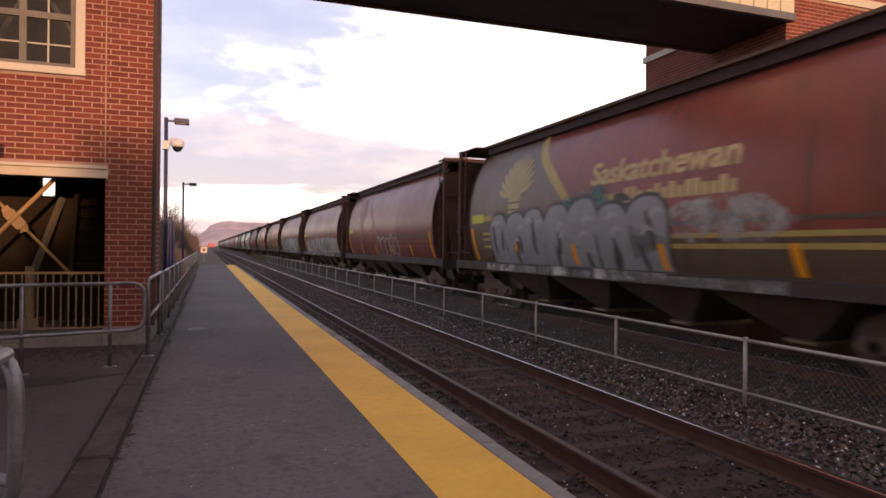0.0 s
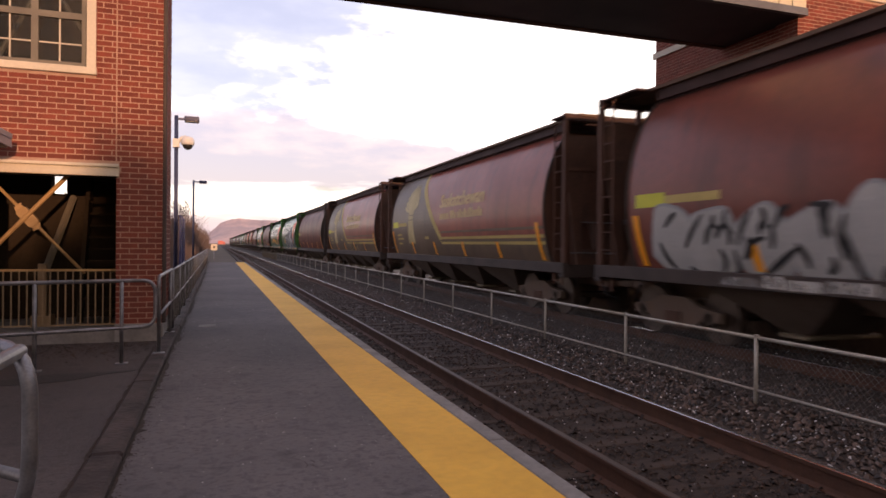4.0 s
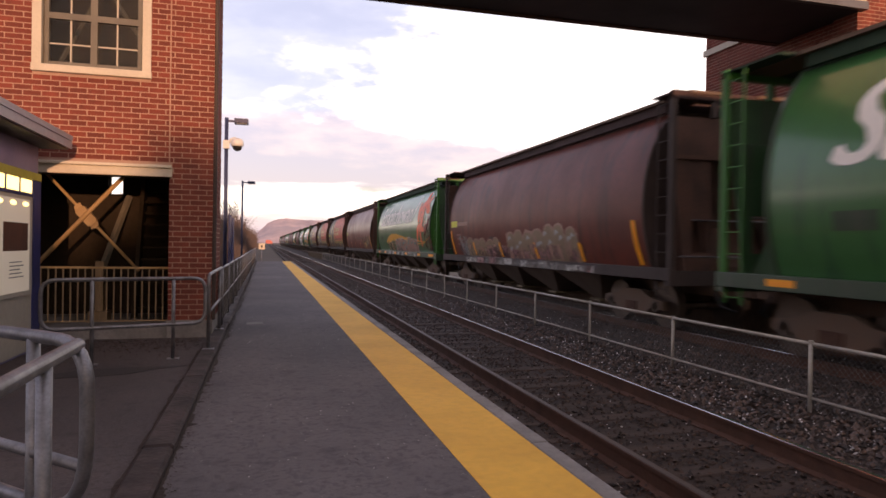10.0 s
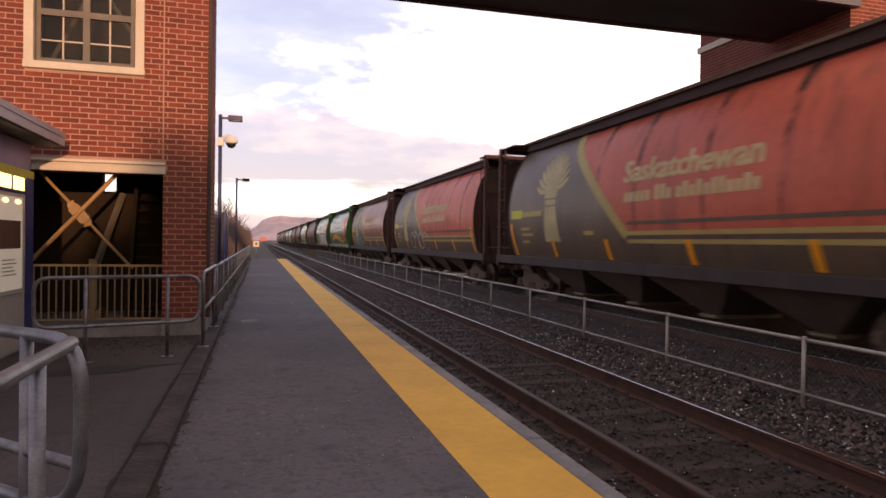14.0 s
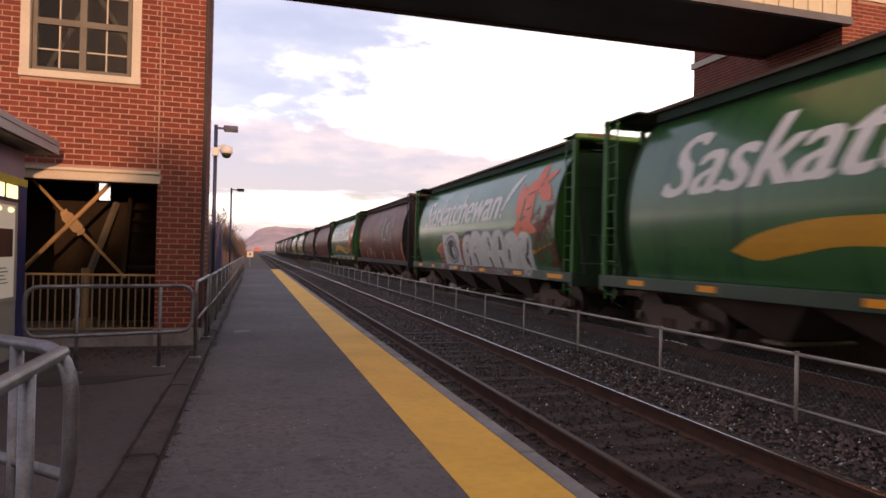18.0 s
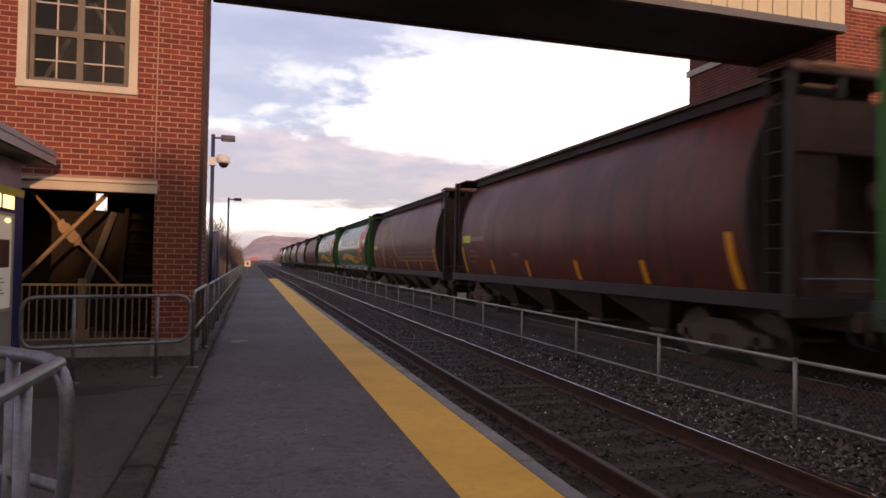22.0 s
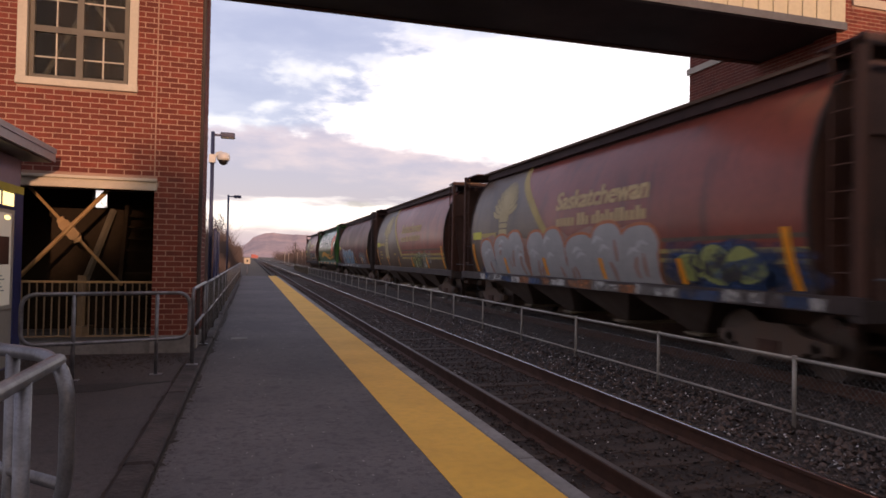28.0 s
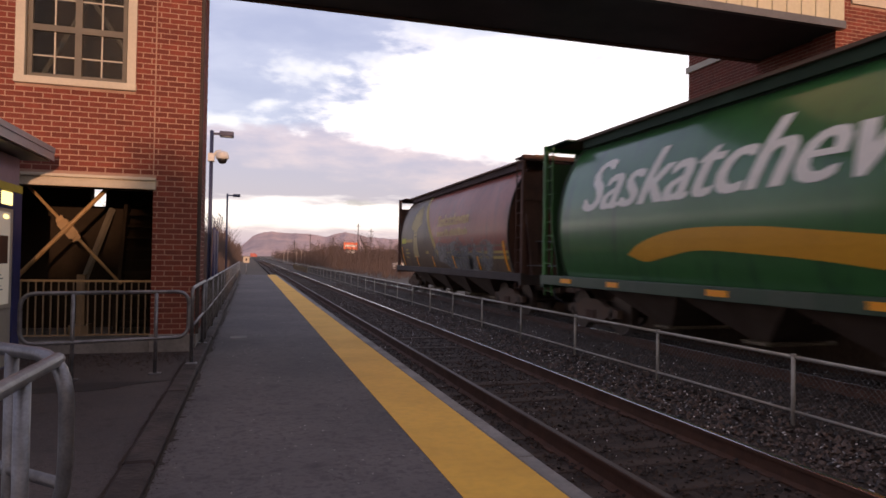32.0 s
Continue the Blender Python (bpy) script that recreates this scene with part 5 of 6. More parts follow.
def bubbles(car, y0, y1, z0, z1, fill, edge, shade, seed, n, light=None):
    """A band of swollen, overlapping sprayed shapes with shading strokes; no writing."""
    rnd = random.Random(seed)
    under, over, dark, glint = (bmesh.new() for _ in range(4))
    w, h = (y0 - y1) / n, z1 - z0
    for i in range(n):
        y = y0 - w * (i + 0.5) + rnd.uniform(-0.1, 0.1) * w
        zc, b = z0 + h * rnd.uniform(0.42, 0.55), h * rnd.uniform(0.42, 0.55)
        shape = soft_shape(y, zc, w * 0.62, b, rnd, 9, 0.16)
        cy, cz = y, zc
        sheet(under, [(cy + (u - cy) * 1.09 - 0.02, max(1.04, cz + (v - cz) * 1.09)) for u, v in shape], 0.0004 * i)
        sheet(over, shape, 0.0004 * i)
    arcs(dark, y0 - 0.2, y1 + 0.2, z0 + 0.05, z1 - 0.12, n * 5, rnd, 0.05, 0.15, (0.22, 0.62 * h))
    arcs(glint, y0 - 0.2, y1 + 0.2, z0 + h * 0.45, z1, n * 3, rnd, 0.04, 0.9, (0.2, 0.5))
    on_side("graffiti_outline", under, SP[edge], car, 0.010)
    on_side("graffiti", over, SP[fill], car, 0.014, "spray-painted graffiti")
    tagged(on_side("graffiti_shading", dark, SP[shade], car, 0.019), kind="stuff")
    if light:
        tagged(on_side("graffiti_highlight", glint, SP[light], car, 0.027), kind="stuff")
    else:
        glint.free()


def mass(car, y0, y1, z0, z1, fill, edge, dark, seed, n, light=None):
    """A crowded row of swollen sprayed columns with slits, outlines and bright upper rims; no writing."""
    rnd = random.Random(seed)
    w, h = (y0 - y1) / n, z1 - z0
    back = bmesh.new()
    crest = [(y0 - w * (k / 3), z0 + h * rnd.uniform(0.70, 1.02)) for k in range(3 * n + 1)]
    sheet(back, [(y0 + 0.05, max(1.05, z0))] + crest + [(y1 - 0.05, max(1.05, z0))])
    on_side("graffiti_ground", back, SP[dark], car, 0.008)
    for i in range(n):
        y, a = y0 - w * (i + 0.5) + rnd.uniform(-0.06, 0.06) * w, w * rnd.uniform(0.46, 0.58)
        top, lean = z0 + h * rnd.uniform(0.84, 1.0), w * rnd.uniform(-0.12, 0.3)
        waist = rnd.uniform(0.72, 1.0)
        lo = z0 + 0.05 * h * rnd.random()

        def at(u, v):
            return (y + u * a - lean * (v - 0.5), max(1.05, lo + (top - lo) * v))

        outline = rounded([at(1, 0), at(waist, 0.35), at(1.02, 0.72), at(0.55, 0.98), at(-0.5, 1.0), at(-1.02, 0.74), at(-waist, 0.4), at(-0.95, 0)], 3)
        for name, mat, grow, lift in (("graffiti_outline", edge, 1.10, 0.012), ("graffiti", fill, 1.0, 0.0155)):
            bm = bmesh.new()
            cy, cz = at(0, 0.5)
            sheet(bm, [(cy + (u - cy) * grow, max(1.045, cz + (v - cz) * grow)) for u, v in outline])
            on_side(name, bm, SP[mat], car, lift + 0.0006 * (i % 3), "spray-painted swollen shape" if name == "graffiti" else "")
        bm = bmesh.new()
        for _ in range(rnd.choice((1, 2, 2, 3))):
            u, v = rnd.uniform(-0.55, 0.55), rnd.uniform(0.0, 0.55)
            slit = curve([at(u + rnd.uniform(-0.2, 0.2), v), at(u, v + 0.16), at(u + rnd.uniform(-0.25, 0.25), v + rnd.uniform(0.26, 0.42))], 4)
            ribbon(bm, slit, [0.02 + 0.055 * math.sin(math.pi * (k + 0.5) / len(slit)) for k in range(len(slit))], 0.0002 * i)
        on_side("graffiti_slit", bm, SP[dark], car, 0.0185)
        bm = bmesh.new()
        for _ in range(2):
            u, v = rnd.uniform(-0.5, 0.6), rnd.uniform(0.45, 0.8)
            ribbon(bm, curve([at(u + 0.3, v), at(u, v + 0.1), at(u - 0.35, v + 0.05)], 4), [0.012, 0.03, 0.045, 0.05, 0.045, 0.04, 0.03, 0.02, 0.01], 0.0002 * i)
        on_side("graffiti_rim", bm, SP[light or edge], car, 0.021)


def zebra(car):
    """A black mass crossed by tall leaning white strokes."""
    rnd = random.Random(8)
    bm = bmesh.new()
    top = [(11.9, 2.0), (11.3, 2.55), (10.3, 2.7), (9.7, 2.5), (8.9, 2.95), (8.0, 2.85), (7.2, 3.1), (6.3, 3.35), (5.6, 3.3), (5.2, 2.6), (4.5, 2.75), (3.9, 2.0), (3.4, 1.08)]
    sheet(bm, [(11.2, 1.08)] + curve(top, 4))
    on_side("graffiti", bm, SP["black"], car, 0.012, "black and white spray-painted graffiti")
    bm = bmesh.new()
    for k, (y, zt, l, w) in enumerate(((11.6, 2.3, 0.8, 0.07), (10.9, 2.5, 0.7, 0.06), (10.0, 2.45, 0.55, 0.05), (9.0, 2.5, 0.75, 0.11), (8.2, 2.75, 0.6, 0.06), (7.5, 2.95, 0.9, 0.14), (6.2, 3.25, -0.55, 0.12), (5.9, 2.2, 0.7, 0.12), (4.7, 2.6, 0.75, 0.06))):
        p = curve([(y, zt), (y - l * 0.35, zt * 0.55 + 0.55), (y - l, 1.10)], 6)
        ribbon(bm, p, [1.45 * w * (0.45 + 0.9 * math.sin(math.pi * (0.15 + 0.7 * i / len(p)))) for i in range(len(p))], 0.0004 * k)
        if k % 2:
            ribbon(bm, curve([(y + 0.1, zt - 0.25), (y - 0.35, zt - 0.42), (y - 0.6, zt - 0.3)], 3), [0.03] + [0.11] * 5 + [0.03], 0.0004 * k + 0.0002)
    sheet(bm, [(6.3, 2.0), (5.9, 2.15), (5.2, 2.05), (5.0, 1.85), (5.5, 1.8)], 0.005)
    on_side("graffiti_stroke", bm, SP["white"], car, 0.017)
    bm = bmesh.new()
    for pts in ([(3.7, 2.05), (3.3, 2.24), (3.05, 1.98), (3.2, 1.7), (2.75, 1.78), (2.5, 2.05), (2.2, 1.75), (2.35, 1.4), (2.85, 1.24), (3.35, 1.36), (3.4, 1.7)], [(3.3, 1.35), (3.1, 1.08)]):
        p = curve(pts, 5)
        ribbon(bm, p, 0.075)
    on_side("graffiti", bm, SP["teal"], car, 0.014, "teal sprayed loop")


def mist(car, y0, y1, z0, z1, colour, seed, n=6, strokes=0):
    """A thin, broken cloud of overspray."""
    rnd = random.Random(seed)
    bm = bmesh.new()
    for i in range(n):
        a, b = (y0 - y1) * rnd.uniform(0.14, 0.3), (z1 - z0) * rnd.uniform(0.2, 0.42)
        sheet(bm, soft_shape(rnd.uniform(y1 + a, y0 - a), rnd.uniform(z0 + b, z1 - b) if z1 - z0 > 2 * b else (z0 + z1) / 2, a, b, rnd, 11, 0.3), 0.0005 * i)
    if strokes:
        arcs(bm, y0, y1, z0, z1, strokes, rnd, 0.045, 0.0, (0.3, 0.9 * (z1 - z0)))
    tagged(on_side("overspray", bm, MIST[colour], car, 0.009 + 0.001 * (seed % 3)), "thin cloud of spray paint", kind="stuff")


def loops(car, y0, y1, z0, z1, colour, seed, n):
    """Hollow looping outlines sprayed in one line."""
    rnd = random.Random(seed)
    w, h = (y0 - y1) / n, z1 - z0
    for i in range(n):
        shape = soft_shape(y0 - w * (i + 0.5), z0 + h * rnd.uniform(0.45, 0.55), w * 0.52, h * rnd.uniform(0.42, 0.5), rnd, 8, 0.3)
        bm = bmesh.new()
        ribbon(bm, shape[:-3] if i % 2 else shape + shape[:1], 0.038)
        on_side("graffiti", bm, SP[colour], car, 0.010 + 0.0006 * i, "sprayed outline")


def sill_spray(car, y0, y1, colours, seed):
    rnd = random.Random(seed)
    y = y0
    while y > y1:
        l = rnd.uniform(0.25, 0.8)
        z = rnd.uniform(1.04, 1.08)
        part("sill_spray", box(-1.4955, -1.4912, max(y - l, y1), y, z, rnd.uniform(1.2, 1.262)), MIST[rnd.choice(colours)], car)
        y -= l * rnd.uniform(1.0, 1.2)


# graffiti of single cars: kind and its numbers
SPRAYS = {
    0: [("mass", 14.8, 7.6, 1.06, 2.72, "grey", "charcoal", "charcoal", 1, 7, "pale"), ("mist", 14.9, 7.4, 1.1, 2.6, "grey", 61, 12), ("mist", 7.6, 4.9, 1.75, 2.55, "white", 2, 9), ("mist", 11.0, 8.0, 2.3, 3.0, "teal", 3, 5), ("sill", 15.2, 5.0, ("white", "grey"), 1)],
    1: [("loops", 10.2, 6.6, 1.28, 2.15, "pale", 3, 5)],
    3: [("bubbles", 15.6, 9.0, 1.15, 2.35, "pale", "grey", "black", 5, 7, None), ("bubbles", 8.8, 3.4, 1.15, 2.45, "white", "black", "charcoal", 6, 6, None), ("sill", 14.0, 4.0, ("grey", "white"), 2)],
    5: [("mist", 9.4, 6.2, 1.25, 1.95, "tan", 7, 4, 14)],
    7: [("zebra",), ("sill", 11.0, 3.6, ("white", "white", "grey"), 3)],
    9: [("mass", 14.1, 10.6, 1.06, 1.95, "tan", "salmon", "soot", 10, 5, None), ("mass", 9.9, 5.0, 1.06, 2.2, "tan", "salmon", "salmon", 12, 7, "pale"), ("mist", 13.8, 4.6, 1.06, 1.7, "pink", 11, 14), ("mist", 15.1, 13.6, 1.1, 2.0, "grey", 12, 4, 10), ("sill", 14.2, 4.2, ("white", "pink", "grey"), 4)],
    10: [("mist", 13.4, 10.6, 1.15, 1.95, "tan", 27, 8), ("mass", 10.6, 4.8, 1.06, 2.0, "salmon", "pale", "charcoal", 11, 7, "teal"), ("sill", 14.0, 4.4, ("white", "grey"), 5)],
    11: [("mist", 6.5, 2.5, 1.3, 2.25, "tan", 12, 5, 14)],
    13: [("loops", 12.4, 9.0, 1.25, 2.1, "pale", 13, 4)],
    14: [("mist", 14.9, 14.0, 1.2, 1.95, "white", 14, 4, 6), ("bubbles", 13.3, 11.4, 1.15, 2.1, "teal", "black", "black", 15, 2, None)],
    16: [("mass", 9.7, 3.6, 1.06, 2.5, "bone", "pale", "charcoal", 17, 6, "white"), ("mist", 10.4, 9.2, 1.6, 2.3, "orange", 4, 4), ("sill", 9.6, 3.6, ("white", "white", "pink"), 6)],
    17: [("mist", 8.6, 4.6, 2.1, 3.9, "white", 18, 1, 40), ("mist", 8.2, 5.0, 1.6, 3.2, "tan", 33, 0, 30), ("mist", 13.2, 11.2, 1.2, 2.1, "tan", 19, 3, 10)],
    24: [("mist", 15.9, 13.6, 1.06, 1.8, "blue", 8, 8), ("mass", 15.4, 5.6, 1.06, 2.50, "pale", "orange", "salmon", 20, 8, "white"), ("mist", 5.6, 1.7, 1.06, 2.1, "blue", 21, 14),
         ("bubbles", 4.9, 3.0, 1.35, 1.95, "lime", "blue", "charcoal", 22, 3, None), ("sill", 15.6, 1.8, ("white", "blue", "orange", "white"), 7)],
    25: [("mist", 7.9, 4.3, 1.15, 2.1, "lime", 23, 4, 10), ("mist", 8.2, 4.1, 1.12, 2.0, "white", 24, 4, 14)],
    26: [("mass", 14.2, 8.5, 1.06, 2.35, "sky", "white", "black", 24, 6, "white"), ("mist", 8.2, 6.9, 1.12, 2.15, "tan", 29, 5), ("mist", 6.3, 3.0, 1.12, 2.2, "grey", 25, 10), ("mist", 5.4, 4.0, 1.2, 1.9, "lime", 26, 4), ("sill", 14.2, 5.0, ("sky", "grey", "white"), 8)],
    28: [("mist", 10.6, 3.0, 1.15, 2.4, "grey", 26, 9, 30)],
}


def spray_car(i, car):
    for kind, *numbers in SPRAYS.get(i, ()):
        {"bubbles": bubbles, "mass": mass, "zebra": zebra, "mist": mist, "sill": sill_spray, "loops": loops}[kind](car, *numbers)


def eye_painting(car):
    """A spray-painted square with an eye, and ragged rosy wings."""
    rnd = random.Random(77)

    def almond(y, z, a, b, lean, n=22):
        """A lens-shaped outline that leans down towards one corner."""
        out = []
        for k in range(n):
            q = k * 2 * math.pi / n
            c = math.cos(q)
            out.append((y + a * c, z + b * math.sin(q) * (1 - 0.35 * c * c) + lean * c))
        return out
    bm = bmesh.new()
    sheet(bm, [(13.05, 1.86), (12.55, 2.02), (12.3, 2.2), (12.0, 1.6), (12.1, 1.06), (12.75, 1.06), (12.6, 1.4), (12.85, 1.55), (12.6, 1.68)])
    sheet(bm, [(10.3, 2.25), (9.3, 2.2), (9.15, 1.9), (9.45, 1.6), (9.2, 1.06), (10.3, 1.06)], 0.0005)
    on_side("graffiti", bm, SP["rose"], car, 0.012, "rosy spray-painted wings")
    mist(car, 13.2, 9.2, 1.06, 2.2, "orange", 5, 7)
    bm = bmesh.new()
    for k in range(5):
        z = 1.95 - 0.17 * k
        ribbon(bm, curve([(12.95 - 0.05 * k, z), (12.6, z - 0.06), (12.25, z - 0.02)], 3), 0.028, 0.0003 * k)
    on_side("graffiti_stroke", bm, SP["salmon"], car, 0.0155)
    outline = [(12.28, 2.43), (11.5, 2.44), (10.95, 2.52), (10.62, 2.50), (10.28, 2.40), (10.12, 2.2), (10.2, 1.7), (10.12, 1.2), (10.25, 1.10), (11.4, 1.06), (12.25, 1.04), (12.36, 1.15), (12.2, 1.75)]
    bm = bmesh.new()
    sheet(bm, [(y + rnd.uniform(-0.03, 0.03), z) for y, z in outline])
    on_side("graffiti_square", bm, SP["bone"], car, 0.017)
    for name, mat, shape, lift in (
            ("eye_shadow", "pale", almond(11.05, 1.80, 0.80, 0.46, 0.05), 0.020), ("eye_outline", "charcoal", almond(11.08, 1.83, 0.66, 0.38, 0.06), 0.0215),
            ("eye_white", "pale", almond(11.08, 1.80, 0.60, 0.30, 0.06), 0.023), ("iris", "charcoal", almond(11.18, 1.83, 0.34, 0.32, 0.0), 0.0245),
            ("pupil", "black", almond(11.16, 1.86, 0.17, 0.17, 0.0), 0.026), ("glint", "bone", almond(10.98, 1.78, 0.13, 0.17, 0.04), 0.0275)):
        bm = bmesh.new()
        sheet(bm, shape)
        on_side(name, bm, SP[mat], car, lift)
    bm = bmesh.new()
    ribbon(bm, curve([(11.95, 1.98), (11.5, 2.26), (10.9, 2.32), (10.4, 2.05)], 6), 0.05)
    ribbon(bm, curve([(11.75, 1.52), (11.2, 1.34), (10.6, 1.42)], 6), 0.035, 0.0005)
    on_side("eyelid", bm, SP["grey"], car, 0.0285)
    sill_spray(car, 12.7, 9.7, ("pink", "pink", "white"), 31)


BROWN_SPOTS = [16.1, 13.4, 10.65, 7.75, 4.98, 2.42]
PAINTS = {
    "brown": (BROWN, RUST_END, FRAME_BROWN, ROOF_BROWN_SHADE, BULKHEAD, "oxide brown grain hopper car with faint markings"),
    "red": (RED_BROWN, RUST_END, FRAME_BROWN, ROOF_BROWN_SHADE, BULKHEAD, "faded red-brown grain hopper car with wheat emblem"),
    "rust": (RUST_BROWN, RUST_END, FRAME_BROWN, ROOF_BROWN_SHADE, BULKHEAD, "rusty red-brown grain hopper car with wheat emblem"),
    "dark": (DARK_BROWN, FRAME_BROWN, FRAME_BROWN, ROOF_BROWN_SHADE, BULKHEAD, "sooty dark brown covered grain hopper car"),
    "green": (GREEN, LIT_GREEN_END, GREEN_FRAME, ROOF_GREEN_SHADE, BULKHEAD_GREEN, "green grain hopper car with white lettering and lily"),
}
# paint and markings of each car, in the order in which they pass
TRAIN = [
    ("rust", "wheat"), ("brown", "faint"), ("brown", "silver"), ("brown", "plain"), ("rust", "wheat"), ("rust", "wheat"),
    ("dark", "faint"), ("green", "clean"), ("green", "bang"), ("dark", "faint"), ("green", "bang"), ("brown", "faint"),
    ("red", "wheat"), ("red", "wheat"), ("rust", "wheat"), ("green", "clean"), ("green", "eye"), ("dark", "faint"),
    ("green", "clean"), ("dark", "faint"), ("dark", "ghost"), ("green", "clean"), ("green", "clean"), ("dark", "faint"),
    ("rust", "wheat"), ("rust", "wheat"), ("dark", "faint"), ("green", "clean"), ("rust", "wheat"),
]
CARS = []


def build_train():
    first = {}
    for i, (paint, marks) in enumerate(TRAIN):
        if paint not in first:
            first[paint] = make_car(*PAINTS[paint])
    stock = dict(first)
    order = []
    for i, (paint, marks) in enumerate(TRAIN):
        if paint in stock:
            order.append((stock.pop(paint), True))
        else:
            order.append((copy_thing(first[paint], Matrix()), False))
    for i, ((car, _), (paint, marks)) in enumerate(zip(order, TRAIN)):
        if paint == "green":
            lily_marks(car, marks in ("bang", "eye"))
            if marks == "bang":
                on_side("data_panel", bars([(15.2, 14.5, 1.92, 2.18)]), GREEN_FRAME, car, 0.007)
        elif marks == "wheat":
            wheat_marks(car, GOLD)
            data_marks(car, GOLD)
            slanted_reflectors(car, BROWN_SPOTS)
        elif marks in ("faint", "ghost"):
            if marks == "ghost":
                wheat_marks(car, GHOST, words=False, panel=False)
            if paint != "dark":
                wheat_marks(car, FAINT, words=False, panel=False)
            data_marks(car, FAINT)
            slanted_reflectors(car, BROWN_SPOTS)
        else:
            data_marks(car, GOLD)
            slanted_reflectors(car, BROWN_SPOTS)
            if marks == "silver":
                rnd = random.Random(4)
                bm = bmesh.new()
                edge = [(15.2 - 0.3 * k, 2.10 + rnd.uniform(-0.08, 0.12)) for k in range(44)]
                sheet(bm, [(15.5, 1.04)] + edge + [(1.9, 1.04)])
                on_side("overpaint", bm, SILVER, car, 0.006, "grey overpaint along the lower side")
                mist(car, 14.8, 2.2, 1.1, 2.3, "white", 41, 16)
                mist(car, 14.5, 6.0, 1.1, 2.1, "lime", 42, 5)
                sill_spray(car, 15.0, 2.4, ("white", "grey"), 9)
        if i in SPRAYS:
            car["label"] = car["label"] + " and graffiti"
        if marks == "eye":
            eye_painting(car)
        spray_car(i, car)
        CARS.append(car)


build_train()

# ---- fence between the tracks ----
FX, POST0, BAY = 6.05, 6.14, 2.65


def build_fence():
    f = thing("track_fence", "low galvanised chain-link fence between the two tracks", "fence", (FX, 0, 0), kind="structure")
    ys = [POST0 + BAY * k for k in range(-4, 26)]
    post = part("post", tube([(0, 0, -0.55), (0, 0, 0.385)], 0.025, n=8), FENCE, f)
    cap = part("post_cap", prism(arc(0, 0, 0.031, 0, 315, 7), "z", 0.385, 0.42), FENCE, post)
    for i, y in enumerate(ys):
        if i == 0:
            post.location = (0, y, 0)
            continue
        ob = new("post", post.data)
        ob.parent, ob.location = f, (random.uniform(-0.01, 0.01), y, random.uniform(-0.01, 0.01))
        c = new("post_cap", cap.data)
        c.parent = ob
    top = part("top_rail", tube([(-0.0, 0, 0.385), (0, BAY, 0.385)], 0.022, n=8), FENCE, f)
    low = part("bottom_rail", tube([(0, 0, -0.235), (0, BAY, -0.235)], 0.017, n=8), FENCE, f)
    wires = bmesh.new()
    h0, h1, step = -0.36, 0.37, 0.075
    h = h1 - h0
    k = -h
    while k < BAY:
        for s in (1, -1):
            a, b = (k, h0), (k + h, h1)
            if s < 0:
                a, b = (k, h1), (k + h, h0)
            t0, t1 = max(0, -a[0] / h), min(1, (BAY - a[0]) / h)
            if t1 - t0 > 0.03:
                p = [(s * 0.002, a[0] + t * h, a[1] + t * (b[1] - a[1])) for t in (t0, t1)]
                tube(p, 0.0022, wires, n=3)
        k += step
    mesh = part("wire_mesh", wires, WIRE, f)
    knots = bmesh.new()
    for j in range(int(BAY / 0.075)):
        y = j * 0.075
        tube([(0, y, 0.36), (0, y + 0.012, 0.425)], 0.003, knots, n=3)
    sel = part("top_selvage", knots, WIRE, f)
    for i, y in enumerate(ys[:-1]):
        for src, name in ((top, "top_rail"), (low, "bottom_rail"), (mesh, "wire_mesh"), (sel, "top_selvage")):
            ob = src if i == 0 else new(name, src.data)
            ob.parent, ob.location = f, (0, y, 0)
    g = thing("end_fence", "yellowish weathered board fence farther along the tracks", "fence", (FX, 0, 0), kind="structure")
    board = part("board", box(-0.02, 0.02, -0.05, 0.05, -0.5, 0.35), FRAME_TAN, g)
    for i in range(40):
        ob = board if i == 0 else new("board", board.data)
        ob.parent, ob.location = g, (0, ys[-1] + 0.6 + 0.6 * i, 0)
    part("fence_rail", box(-0.03, 0.03, ys[-1], ys[-1] + 24.3, 0.27, 0.32), FRAME_TAN, g)


# ---- tubular railings ----
def bent(points, r=0.12, n=5):
    """A polyline with its inner corners rounded."""
    out = [Vector(points[0])]
    for k, (a, b, c) in enumerate(zip(points, points[1:], points[2:])):
        a, b, c = Vector(a), Vector(b), Vector(c)
        d = r[k] if isinstance(r, tuple) else r
        p, q = b + (a - b).normalized() * d, b + (c - b).normalized() * d
        for i in range(n + 1):
            t = i / n
            out.append((1 - t) ** 2 * p + 2 * t * (1 - t) * b + t * t * q)
    return out + [Vector(points[-1])]


def foot_plate(at, parent):
    x, y, z = at
    part("foot_plate", box(x - 0.07, x + 0.07, y - 0.06, y + 0.06, z, z + 0.012, bevel=0.003), GALV, parent)


